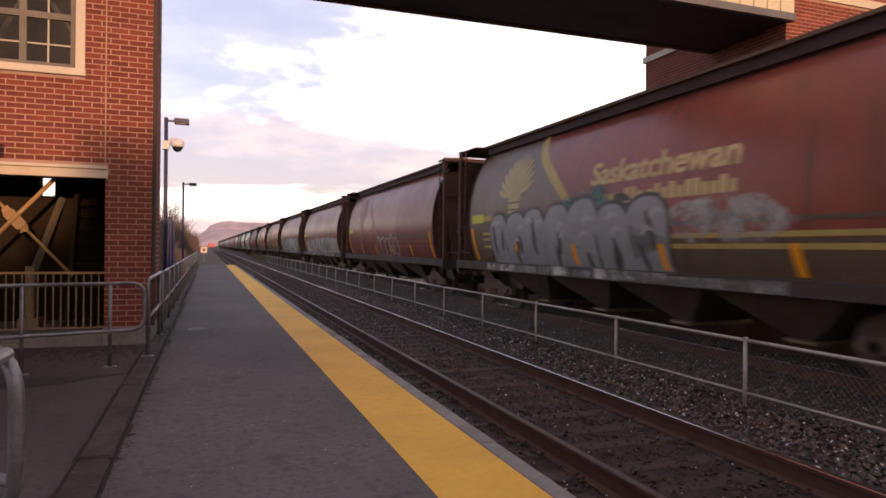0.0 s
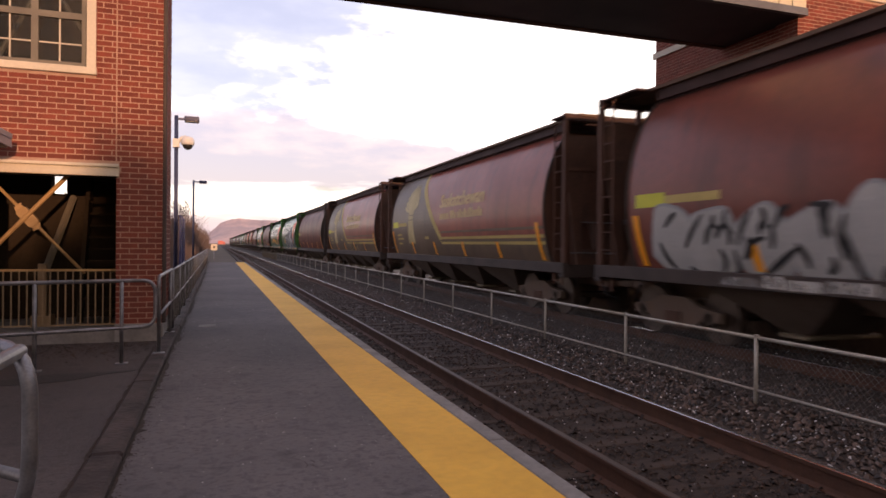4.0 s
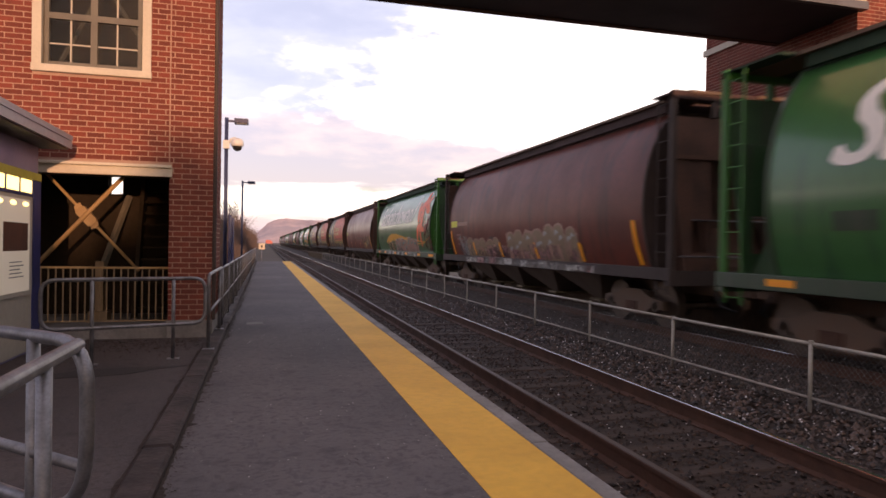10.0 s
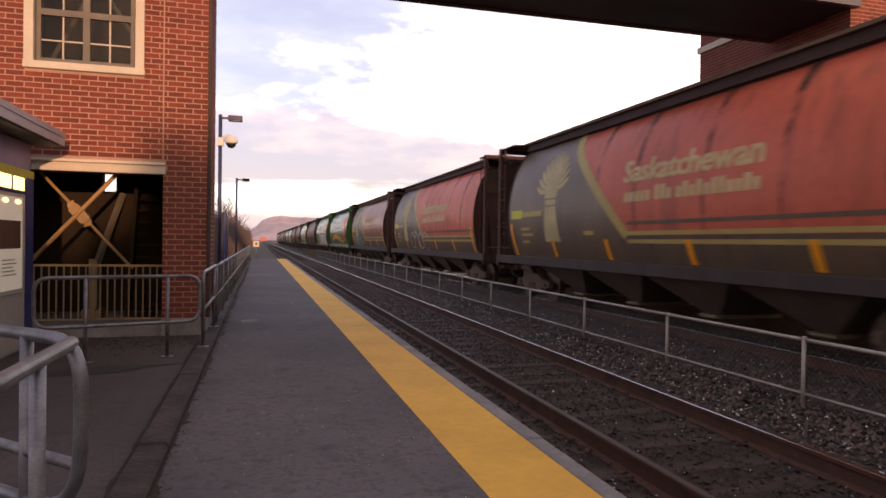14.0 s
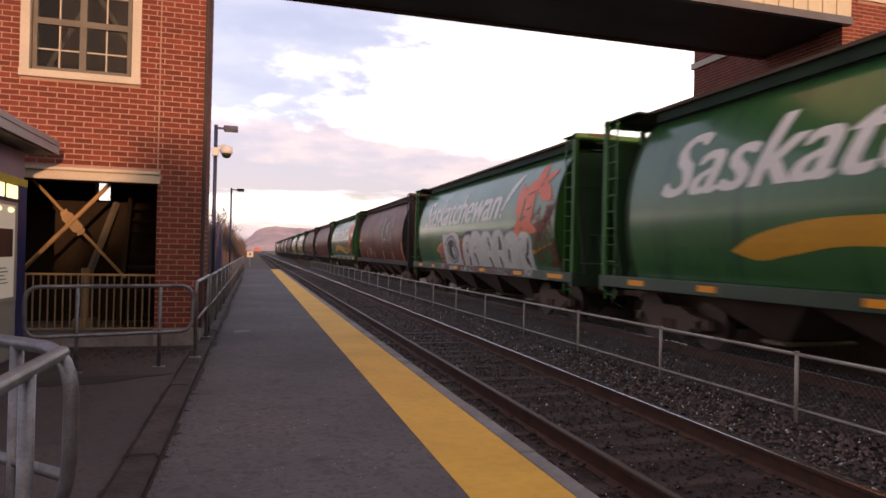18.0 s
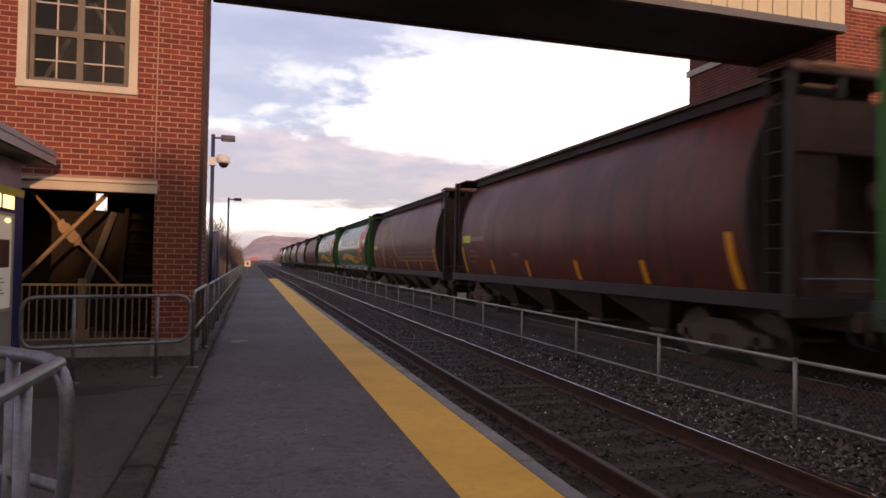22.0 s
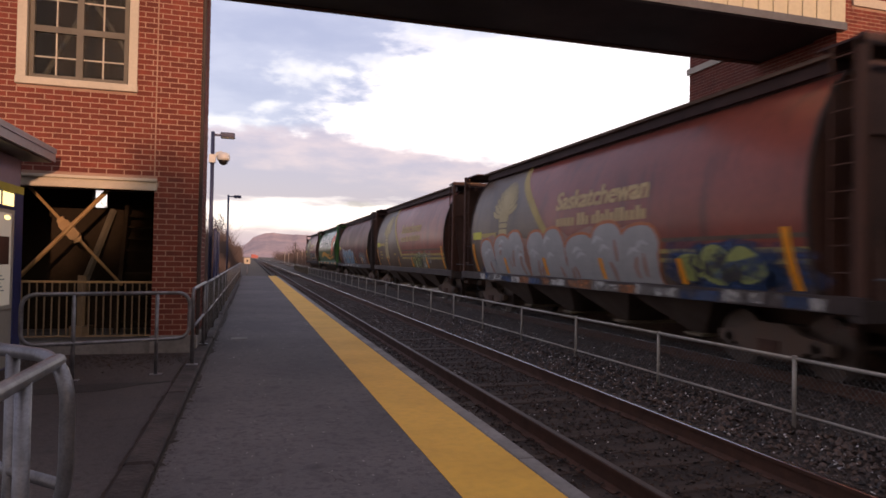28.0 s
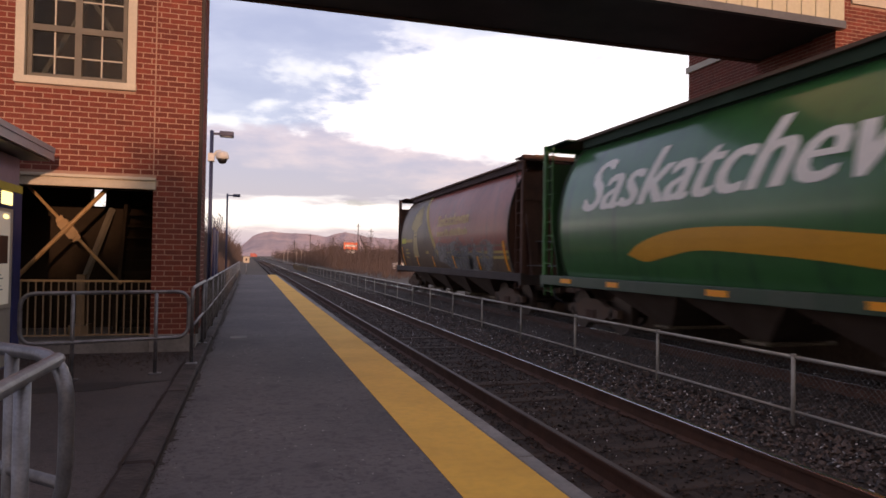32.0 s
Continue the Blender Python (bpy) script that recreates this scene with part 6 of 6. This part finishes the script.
def loop_railing(name, label, corner, way, length, top, low, posts, mid=None, r=0.030, foot=0.0, bend=0.16, low_bend=None):
    """A closed loop of bent pipe on posts, from a corner along a level direction."""
    g = thing(name, label, "railing", group="galvanised pipe railings")
    c, d = Vector((*corner, 0)), Vector((*way, 0)).normalized()
    P = lambda s, z: c + d * s + Vector((0, 0, z))
    mid_s = length * 0.5
    part("rail_loop", tube(bent([P(mid_s, top), P(0, top), P(0, low), P(length, low), P(length, top), P(mid_s, top)], (bend, low_bend or bend, bend, bend), 6), r, n=12), GALV, g)
    if mid:
        part("mid_rail", tube([P(0.0, mid), P(length, mid)], r * 0.85, n=10), GALV, g)
    for s in posts:
        part("post", tube([P(s, foot), P(s, top)], r * 0.95, n=10), GALV, g)
        foot_plate(P(s, foot), g)
    return g


def build_railings():
    loop_railing("pipe_railing", "galvanised pipe railing loop standing on the kerb", (-0.575, 2.46), (-0.72, 0.694), 2.2, 1.098, 0.50, (0.32, 1.7), mid=0.675, r=0.024, foot=-0.01, bend=0.17, low_bend=0.26)
    g = thing("pipe_railing", "galvanised pipe railing running beside the platform", "railing", group="galvanised pipe railings")
    part("top_rail", tube([(-0.62, 2.52, 1.085), (-0.62, 0.3, 1.085)], 0.024, n=12), GALV, g)
    part("mid_rail", tube([(-0.62, 2.16, 0.66), (-0.62, 0.3, 0.66)], 0.021, n=10), GALV, g)
    for y in (2.16, 0.35):
        part("post", tube([(-0.62, y, 0.05), (-0.62, y, 1.085)], 0.022, n=12), GALV, g)
        foot_plate((-0.62, y, 0.056), g)
    loop_railing("pipe_railing", "dull galvanised pipe railing before the brick tower", (-0.72, 8.80), (-1, -0.32), 1.78, 0.985, 0.42, (0.38, 1.27), r=0.023, foot=-0.01)
    g = thing("kerb_railing", "galvanised pipe railing with rounded end on the kerb", "railing", group="galvanised pipe railings")
    part("rail_loop", tube(bent([(-0.69, 11.3, 1.02), (-0.69, 8.95, 1.02), (-0.69, 8.95, 0.08)], 0.10, 6), 0.024, n=10), GALV, g)
    part("mid_rail", tube([(-0.69, 8.95, 0.53), (-0.69, 11.3, 0.53)], 0.021, n=8), GALV, g)
    part("post", tube([(-0.69, 11.0, 0.05), (-0.69, 11.0, 1.02)], 0.024, n=8), GALV, g)
    for y in (8.95, 11.0):
        foot_plate((-0.69, y, 0.056), g)
    f = thing("platform_fence", "galvanised fence with dark mesh along the back of the platform", "fence", kind="structure")
    y, k = 11.6, 0
    first = None
    while y < P_END:
        if first is None:
            first = (part("post", tube([(-0.69, 0, 0.0), (-0.69, 0, 1.02)], 0.024, n=8), GALV, f), part("top_rail", tube([(-0.69, 0, 1.0), (-0.69, 2.02, 1.0)], 0.024, n=8), GALV, f),
                     part("mid_rail", tube([(-0.69, 0, 0.50), (-0.69, 2.02, 0.50)], 0.018, n=8), GALV, f), part("mesh_panel", mesh_panel(), WIRE, f))
        for src in first:
            ob = src if k == 0 else new(src.name.split(".")[0], src.data)
            ob.parent, ob.location = f, (0, y, 0)
        y += 2.02
        k += 1


def mesh_panel():
    bm = bmesh.new()
    for i in range(40):
        box(-0.697, -0.689, i * 0.0505, i * 0.0505 + 0.012, 0.1, 0.98, bm)
    for i in range(9):
        box(-0.699, -0.695, 0, 2.02, 0.12 + i * 0.10, 0.13 + i * 0.10, bm)
    return bm


# ---- shelter, lamps, signs ----
def build_shelter():
    s = thing("ticket_shelter", "blue-violet platform shelter with grey roof edge and lit panels", "shelter", kind="structure")
    x, y0, y1 = -2.92, 4.6, 9.82
    part("wall", box(x - 0.07, x, y0, y1, -0.01, 2.66), PURPLE, s)
    part("wall", box(x - 1.6, x - 1.53, y0, y1, -0.01, 0.9), PURPLE, s)
    for yy in (y0, y1 - 0.06):
        part("back_post", box(x - 1.6, x - 1.53, yy, yy + 0.06, 0.9, 2.66), NAVY, s)
    part("roof", prism([(x - 2.0, 3.02), (x - 2.0, 2.80), (x + 0.32, 2.70), (x + 0.32, 2.86)], "y", y0 - 0.4, y1 + 0.28), ROOF_GREY, s)
    part("roof_edge", box(x + 0.322, x + 0.336, y0 - 0.4, y1 + 0.29, 2.80, 2.87), ROOF_GREY, s, "pale grey metal roof edge")
    part("roof_edge", box(x + 0.322, x + 0.329, y0 - 0.4, y1 + 0.285, 2.69, 2.79), ROOF_GREY, s)
    # black sheet that puts the shade under the eaves into the colour
    part("roof_soffit", box(x - 1.6, x + 0.30, y0 - 0.2, y1 + 0.2, 2.67, 2.69), BLACK, s, "underside of the roof, black in place of its shade")
    part("corner_post", box(x - 0.10, x + 0.03, y1 - 0.25, y1 + 0.03, -0.01, 2.20), NAVY, s, "navy blue corner post")
    part("lime_band", box(x - 0.02, x + 0.034, y0, y1 + 0.035, 2.205, 2.30), LIME, s, "yellow-green band")
    part("panel_board", box(x, x + 0.014, 8.0, y1 - 0.252, 0.02, 2.20), GREY_BOARD, s, "pale grey board")
    for k in range(3):
        glow = part("lit_panel", box(x + 0.014, x + 0.022, 9.14 - 0.46 * k, 9.52 - 0.46 * k, 2.03, 2.19), LIT_PANEL, s, "warm lit glass panel")
        part("panel_frame", box(x + 0.014, x + 0.030, 9.52 - 0.46 * k, 9.56 - 0.46 * k, 2.01, 2.20), NAVY, glow)
    part("panel_rail", box(x + 0.014, x + 0.032, 8.0, 9.56, 1.985, 2.02), NAVY, s)
    p = part("poster_case", box(x + 0.014, x + 0.04, 8.2, 9.50, 0.74, 1.975, bevel=0.006), GREY_BOARD, s)
    part("poster", box(x + 0.042, x + 0.046, 8.27, 9.38, 0.80, 1.93), LIT_POSTER, p, "pale backlit poster")
    part("poster_picture", box(x + 0.048, x + 0.051, 8.5, 9.30, 1.30, 1.64), RUST_END, p)
    for k in range(5):
        part("poster_line", box(x + 0.048, x + 0.051, 8.7, 9.16 - 0.06 * (k % 3), 0.98 + 0.045 * k, 0.992 + 0.045 * k), FASCIA, p)
    # glowing ovals painted in for lamp reflections in the poster case
    for k in range(3):
        part("lamp_glint", prism([(9.22 - 0.42 * k + 0.10 * math.cos(q), 1.875 + 0.028 * math.sin(q)) for q in [j * 0.524 for j in range(12)]], "x", x + 0.047, x + 0.052), LIT_PANEL, p)


def street_lamp(at, height, reach, label):
    l = thing("platform_lamp", label, "lamp", at, group="platform lamps")
    part("pole", tube([(0, 0, 0), (0, 0, height)], 0.055, n=10), POLE_BLUE, l)
    part("base_plate", box(-0.15, 0.15, -0.15, 0.15, 0, 0.03), POLE_BLUE, l)
    part("arm", box(0.05, reach - 0.38, -0.03, 0.03, height - 0.12, height - 0.06), POLE_BLUE, l)
    h = part("lamp_head", box(reach - 0.40, reach, -0.17, 0.17, height - 0.16, height - 0.02, bevel=0.015), POLE_BLUE, l)
    part("lens", box(reach - 0.36, reach - 0.04, -0.13, 0.13, height - 0.17, height - 0.161), WHITE, h)
    return l


def build_lamps():
    street_lamp((-1.15, 20.5, 0), 5.12, 0.62, "dark blue platform lamp post with a flat head")
    street_lamp((-1.30, 39.5, 0), 4.96, 0.70, "slim platform lamp post farther along the platform")
    c = thing("dome_camera", "white dome camera on a bracket on the lamp post", "security camera", (-1.15, 20.5, 4.42))
    part("bracket", tube([(0.04, -0.06, -0.10), (0.13, -0.06, 0.06), (0.27, -0.06, 0.10)], 0.045, n=8), WHITE, c)
    part("clamp", box(-0.09, 0.09, -0.12, 0.08, -0.22, 0.02), WHITE, c)
    bm = bmesh.new()
    rings = []
    for z, r in ((0.10, 0.07), (0.07, 0.15), (0.0, 0.185), (-0.10, 0.185), (-0.14, 0.17)):
        rings.append([bm.verts.new((0.31 + r * math.cos(k * math.pi / 8), -0.06 + r * math.sin(k * math.pi / 8), z)) for k in range(16)])
    for u, v in zip(rings, rings[1:]):
        for k in range(16):
            bm.faces.new((u[k], v[k], v[(k + 1) % 16], u[(k + 1) % 16]))
    bm.faces.new(rings[0])
    bm.faces.new(rings[-1][::-1])
    part("housing", bm, WHITE, c, smooth=True)
    bm = bmesh.new()
    bmesh.ops.create_uvsphere(bm, u_segments=14, v_segments=8, radius=0.145, matrix=Matrix.Translation((0.31, -0.06, -0.14)))
    part("dome", bm, BLACK, c, "dark tinted dome", smooth=True)
    for i, (y, x, z1) in enumerate(((19.2, -0.95, 2.14), (21.0, -0.96, 2.12))):
        s = thing("information_sign", "navy blue platform information board on posts", "sign", (x, y, 0), group="platform information boards")
        part("board", box(-0.014, 0.014, -0.35, 0.35, 0.55, z1, bevel=0.005), NAVY, s)
        part("board_frame", box(-0.025, 0.025, -0.40, -0.35, 0.0, z1 + 0.05), NAVY, s)
        part("board_frame", box(-0.025, 0.025, 0.35, 0.40, 0.0, z1 + 0.05), NAVY, s)
    b = thing("utility_box", "small pale utility box at the foot of the lamp post", "box", (-1.02, 18.6, 0))
    part("cabinet", box(-0.10, 0.10, -0.1, 0.1, 0.22, 0.46, bevel=0.01), TRIM, b)
    part("leg", box(-0.03, 0.03, -0.03, 0.03, 0.0, 0.22), GALV, b)
    s = thing("end_sign", "square cream marker sign at the end of the platform", "sign", (-0.26, 55, -0.56))
    part("post", tube([(0, 0, 0), (0, 0, 1.5)], 0.035, n=8), GALV, s)
    part("panel", box(-0.24, 0.24, -0.08, -0.04, 1.42, 1.92, bevel=0.01), TRIM, s, "cream square panel")
    part("symbol", box(-0.07, 0.07, -0.088, -0.081, 1.57, 1.77), BLACK, s)


# ---- distance ----
def bare_tree(seed, height):
    """Trunk, limbs and many fine twigs without leaves."""
    rnd = random.Random(seed)
    wood, fine = bmesh.new(), bmesh.new()

    def grow(p, d, length, r, level):
        pts, rs, q, w = [p], [r], p, d
        for i in range(3):
            w = (w + Vector((rnd.gauss(0, 0.12), rnd.gauss(0, 0.12), 0.06))).normalized()
            q = q + w * length / 3
            pts.append(q)
        if level < 2:
            tube(pts, r, wood, n=5)
        else:
            a, b = pts[0], pts[-1]
            side = (b - a).cross(Vector((rnd.random() - 0.5, rnd.random() - 0.5, 0.2))).normalized() * r
            vs = [fine.verts.new(v) for v in (a - side, a + side, pts[2] + side * 0.7, b, pts[2] - side * 0.7)]
            fine.faces.new(vs)
        if level == 3:
            return
        for i in range((5, 6, 7)[level]):
            t = rnd.uniform(0.25, 1.0)
            at = pts[0].lerp(pts[-1], t)
            a = rnd.uniform(0, 6.28)
            out = Vector((math.cos(a), math.sin(a), rnd.uniform(0.2, 1.1))).normalized()
            grow(at, (w * 0.5 + out).normalized(), length * rnd.uniform(0.45, 0.62), max(0.012, r * 0.5), level + 1)

    grow(Vector((0, 0, -0.2)), Vector((0, 0, 1)), height * 0.62, height * 0.014, 0)
    return wood, fine


def build_trees():
    kinds = []
    for i, h in enumerate((5.2, 6.5, 4.2, 7.5)):
        wood, fine = bare_tree(40 + i, h)
        t = thing("bare_tree", "leafless grey-brown tree beside the railway", "tree", group="bare trees along the railway")
        part("trunk", wood, BARK, t)
        tagged(part("crown", fine, TWIG, t), kind="stuff")
        kinds.append(t)
    rnd = random.Random(8)
    spots = []
    for i in range(26):
        spots.append((-3.2 - rnd.uniform(0, 9) - i * 0.05, 58 + i * 5 + rnd.uniform(-2, 2)))
    for i in range(64):
        y = 95 + rnd.uniform(0, 230)
        spots.append((18 + rnd.uniform(0, 0.24) * y + (y - 95) * 0.01, y))
    for i, (x, y) in enumerate(spots):
        m = Matrix.Translation((x, y, -0.56)) @ Matrix.Rotation(rnd.uniform(0, 6.28), 4, "Z")
        k = kinds[i % 4]
        if i < 4:
            k.matrix_basis = m
        else:
            copy_thing(k, m)
    # low brush and dense bare woods farther off
    for name, count, label in (("brush", 24000, "brown leafless brush and tall dead grass beside the tracks"), ("bare_woods", 80000, "dense bare brown woods beside the railway")):
        verts, faces = [], []
        for i in range(count):
            if rnd.random() < 0.33:
                y = rnd.uniform(48, 260)
                x = -2.4 - abs(rnd.gauss(0, 0.045)) * y - (0.6 if name == "bare_woods" else 0)
            else:
                y = rnd.uniform(60, 260) if name == "brush" else rnd.uniform(105, 420)
                x = 12.2 + rnd.random() ** 0.9 * 0.34 * y
            clump = 0.6 + 0.8 * max(0.0, noise.noise(Vector((x * 0.11, y * 0.035, 2.0))) + 0.35)
            if name == "brush":
                h, w = rnd.uniform(0.5, 1.8), rnd.uniform(0.015, 0.04)
                z = -0.6
            else:
                z = -0.6 + rnd.uniform(0.0, 3.2) * clump
                h, w = rnd.uniform(0.9, 2.4) * clump, rnd.uniform(0.008, 0.022) * (1 + y / 250)
            a = rnd.uniform(0, 6.28)
            lie = 0.4 if name == "brush" else rnd.uniform(0.2, 0.9)
            dx, dy = math.cos(a) * lie * h, math.sin(a) * lie * h
            n = len(verts)
            verts += [(x - w, y, z), (x + w, y, z), (x + dx + w * 0.3, y + dy, z + h), (x + dx - w * 0.3, y + dy, z + h)]
            faces.append((n, n + 1, n + 2, n + 3))
        me = bpy.data.meshes.new(name)
        me.from_pydata(verts, [], faces)
        me.materials.append(TWIG)
        tagged(new(name, me), label, "woods", kind="stuff")


def build_far():
    prof = [(-9, 0.25), (-5, 0.35), (-2.2, 0.40), (-0.9, 0.62), (-0.31, 1.12), (0.2, 1.62), (0.54, 1.82), (1.1, 1.97), (1.69, 2.04), (2.6, 1.98), (3.55, 1.94), (4.8, 1.93), (5.6, 1.82), (6.3, 1.72), (7.0, 1.95), (7.83, 2.16), (8.8, 2.0), (9.78, 1.78),
            (11, 1.7), (12.2, 1.62), (15, 1.4), (20, 1.2), (28, 0.9), (40, 0.7), (60, 0.6)]
    bm = bmesh.new()
    D = 3200.0
    cols = []
    azs = [-9 + 0.18 * i for i in range(384)]
    for a in azs:
        e = np.interp(a, [p[0] for p in prof], [p[1] for p in prof])
        top = D * math.tan(radians(e)) + EYE + noise.noise(Vector((a * 3.1, 0, 0))) * 3.0
        col = []
        for k in range(9):
            u = k / 8
            d = D - 900 * (1 - u) ** 1.2 + 40 * noise.noise(Vector((a * 0.9, u * 3, 5)))
            z = -2 + (top + 2) * u ** 0.8 * (1 + (0.12 * noise.noise(Vector((a * 1.3, u * 4, 1))) if k < 8 else 0))
            col.append(bm.verts.new((d * math.sin(radians(a)), d * math.cos(radians(a)), z)))
        cols.append(col)
    for u, v in zip(cols, cols[1:]):
        for k in range(8):
            bm.faces.new((u[k], v[k], v[k + 1], u[k + 1]))
    tagged(part("mountain", bm, MOUNTAIN, smooth=True), "wooded mountain ridge, haze and low sun in its colour", "mountain", kind="structure")
    b = thing("billboard", "red and white roadside billboard on a steel pole", "billboard", (22.1, 150, -0.56))
    part("panel", box(-1.6, 1.6, -0.1, 0.1, 3.75, 5.35, bevel=0.03), LILY, b, "red sign panel")
    part("panel_stripe", box(-1.3, 1.3, -0.112, -0.104, 4.35, 4.80), WHITE, b)
    part("lower_panel", box(-0.9, 0.9, -0.1, 0.1, 2.9, 3.55), WHITE, b)
    part("pole", tube([(0, 0.15, 0), (0, 0.15, 5.4)], 0.14, n=8), BARK, b)
    first = None
    for x, y, h in ((23.4, 148, 9.6), (28.5, 160, 9.0), (10.5, 165, 5.5), (12, 190, 6.5), (13.2, 150, 5.0), (16, 170, 5.2), (19, 220, 9.5), (32.5, 120, 9.0)):
        p = thing("utility_pole", "weathered timber utility pole with crossarm", "utility pole", (x, y, -0.56), group="utility poles")
        part("shaft", tube([(0, 0, 0), (0, 0, h)], 0.10, n=7), BARK, p)
        part("crossarm", box(-0.6, 0.6, -0.05, 0.05, h - 0.6, h - 0.5), BARK, p)
    for az, d, h, mat in ((2.77, 210, 3.8, MAST), (3.09, 205, 3.4, MAST), (3.82, 200, 3.5, MAST), (4.21, 195, 3.8, MAST), (4.5, 200, 3.0, MAST), (5.54, 180, 5.0, MAST)):
        p = thing("signal_mast", "pale slender signal mast beside the tracks", "mast", (d * math.tan(radians(az)), d, -0.56), group="signal masts")
        part("mast", tube([(0, 0, 0), (0, 0, h)], 0.12, n=6), mat, p)
        part("base", box(-0.3, 0.3, -0.3, 0.3, 0, 0.5), CONCRETE, p)
    s = thing("relay_cabinet", "white trackside relay cabinet", "cabinet", (20.5, 92, -0.56))
    part("body", box(-0.9, 0.9, -0.4, 0.4, 0.3, 1.3, bevel=0.02), WHITE, s)
    part("leg", box(-0.8, -0.7, -0.3, 0.3, 0, 0.3), GALV, s)
    part("leg", box(0.7, 0.8, -0.3, 0.3, 0, 0.3), GALV, s)
    r = thing("red_truck", "small red truck far off at the level crossing", "truck", (2.6, 620, -0.56))
    part("body", box(-2.2, 2.2, -1.2, 1.2, 0.8, 4.0, bevel=0.1), TRUCK_RED, r)
    part("cab", box(2.2, 3.8, -1.2, 1.2, 0.6, 3.2, bevel=0.2), TRUCK_RED, r)
    for x in (-1.6, 0, 3.0):
        part("wheel", prism([(x + 0.5 * math.cos(q), 0.5 + 0.5 * math.sin(q)) for q in [k * 0.524 for k in range(12)]], "y", -1.25, -0.9), BLACK, r)
    # brown wall added beyond the far track so the view beneath the cars stays dark
    tagged(part("retaining_wall", box(10.95, 11.3, -60, 33, -0.6, 0.75, bevel=0.02), BACKING_WALL), "low wall added to darken the view under the train", "wall", kind="structure")
    # unseen conifers added behind the camera to keep the low sun off the platform
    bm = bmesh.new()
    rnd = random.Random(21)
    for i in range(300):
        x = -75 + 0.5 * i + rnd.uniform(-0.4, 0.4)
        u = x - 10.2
        # heights shaped so that their shade falls on the pier and lamp
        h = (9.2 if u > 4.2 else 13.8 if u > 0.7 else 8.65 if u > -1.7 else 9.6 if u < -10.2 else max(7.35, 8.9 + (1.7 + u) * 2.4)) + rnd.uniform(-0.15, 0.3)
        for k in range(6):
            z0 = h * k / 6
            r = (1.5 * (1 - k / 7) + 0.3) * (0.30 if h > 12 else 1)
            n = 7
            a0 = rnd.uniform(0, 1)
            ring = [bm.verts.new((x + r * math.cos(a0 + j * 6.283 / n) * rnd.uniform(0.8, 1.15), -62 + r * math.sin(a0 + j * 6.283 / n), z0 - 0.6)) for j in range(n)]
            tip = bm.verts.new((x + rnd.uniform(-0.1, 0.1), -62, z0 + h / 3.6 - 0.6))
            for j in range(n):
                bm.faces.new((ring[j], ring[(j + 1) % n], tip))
    tagged(part("conifer_hedge", bm, CONIFER), "unseen conifer row added to block the low sun", "hedge", kind="stuff")


build_fence()
build_railings()
build_shelter()
build_lamps()
build_trees()
build_far()


# ---- brick faces, piece by piece ----
def build_bricks():
    left = bpy.data.objects["stair_tower"]
    brick_wall(left, -1, "x", FRONT, -5.6, -0.78, 0.25, TOP, [(WIN[0] - 0.02, WIN[1] + 0.02, WIN[2] - 0.10, WIN[3] + 0.02), (DOORWAY[0] - 0.1, DOORWAY[1] + 0.0, 0.0, 2.40), (-4.45, -1.36, 2.40, 2.575), (-1.412, -1.392, 2.60, TOP)], 300, (-1.9, 2.9))
    brick_wall(left, 1, "y", -0.78, FRONT + 0.02, SIDE_END, 0.25, 7.0, [])
    far = bpy.data.objects["far_stair_tower"]
    brick_wall(far, -1, "x", FRONT, RT, 17.4, -0.3, TOP, [(12.85, 14.35, 3.96, 6.47), (12.9, 14.6, 0.6, 2.25), (RT + 0.3, 17.4, 6.86, 7.04), (RT + 0.3, 17.4, 2.32, 2.52)])
    brick_wall(far, -1, "x", FRONT - 0.02, RT - 0.10, RT, 1.5, TOP, [])
    brick_wall(far, -1, "y", RT - 0.10, FRONT - 0.02, FRONT + 0.55, 1.5, TOP, [])
    brick_wall(far, -1, "y", RT, FRONT + 0.56, 15.4, 3.2, TOP, [(FRONT + 0.5, 15.5, 6.66, 6.82)])


build_bricks()


# ---- everything that moves ----
def train_shift(t):
    return 15.13653 * t + 0.00509459 * t ** 2 - 0.000586438 * t ** 3 + 0.0000103870 * t ** 4


def motions():
    for i, car in enumerate(CARS):
        y0 = PITCH * i + 1.44 + 0.30
        walk(car, [(t, pose(FAR_TRACK, y0 - train_shift(t), RAIL_Z)) for t in [0, 2, 4, 6, 8, 10, 12, 14, 16, 18, 20, 22, 24, 26, 28, 30, 32]])
    # the wheels of every car turn alike
    turning = {}
    for car in CARS:
        for truck in car.children:
            if not truck.name.startswith("truck"):
                continue
            for ws in truck.children:
                if not ws.name.startswith("wheelset"):
                    continue
                side = ws.location.y > 0
                if side not in turning:
                    yw = ws.location.y
                    walk(ws, [(k / FPS, pose(0, yw, WHEEL_R, math.degrees(train_shift(k / FPS) / WHEEL_R))) for k in range(961)])
                    turning[side] = ws
                else:
                    ws.rotation_mode = "QUATERNION"
                    data = ws.animation_data_create()
                    data.action = turning[side].animation_data.action
                    data.action_slot = turning[side].animation_data.action_slot


motions()
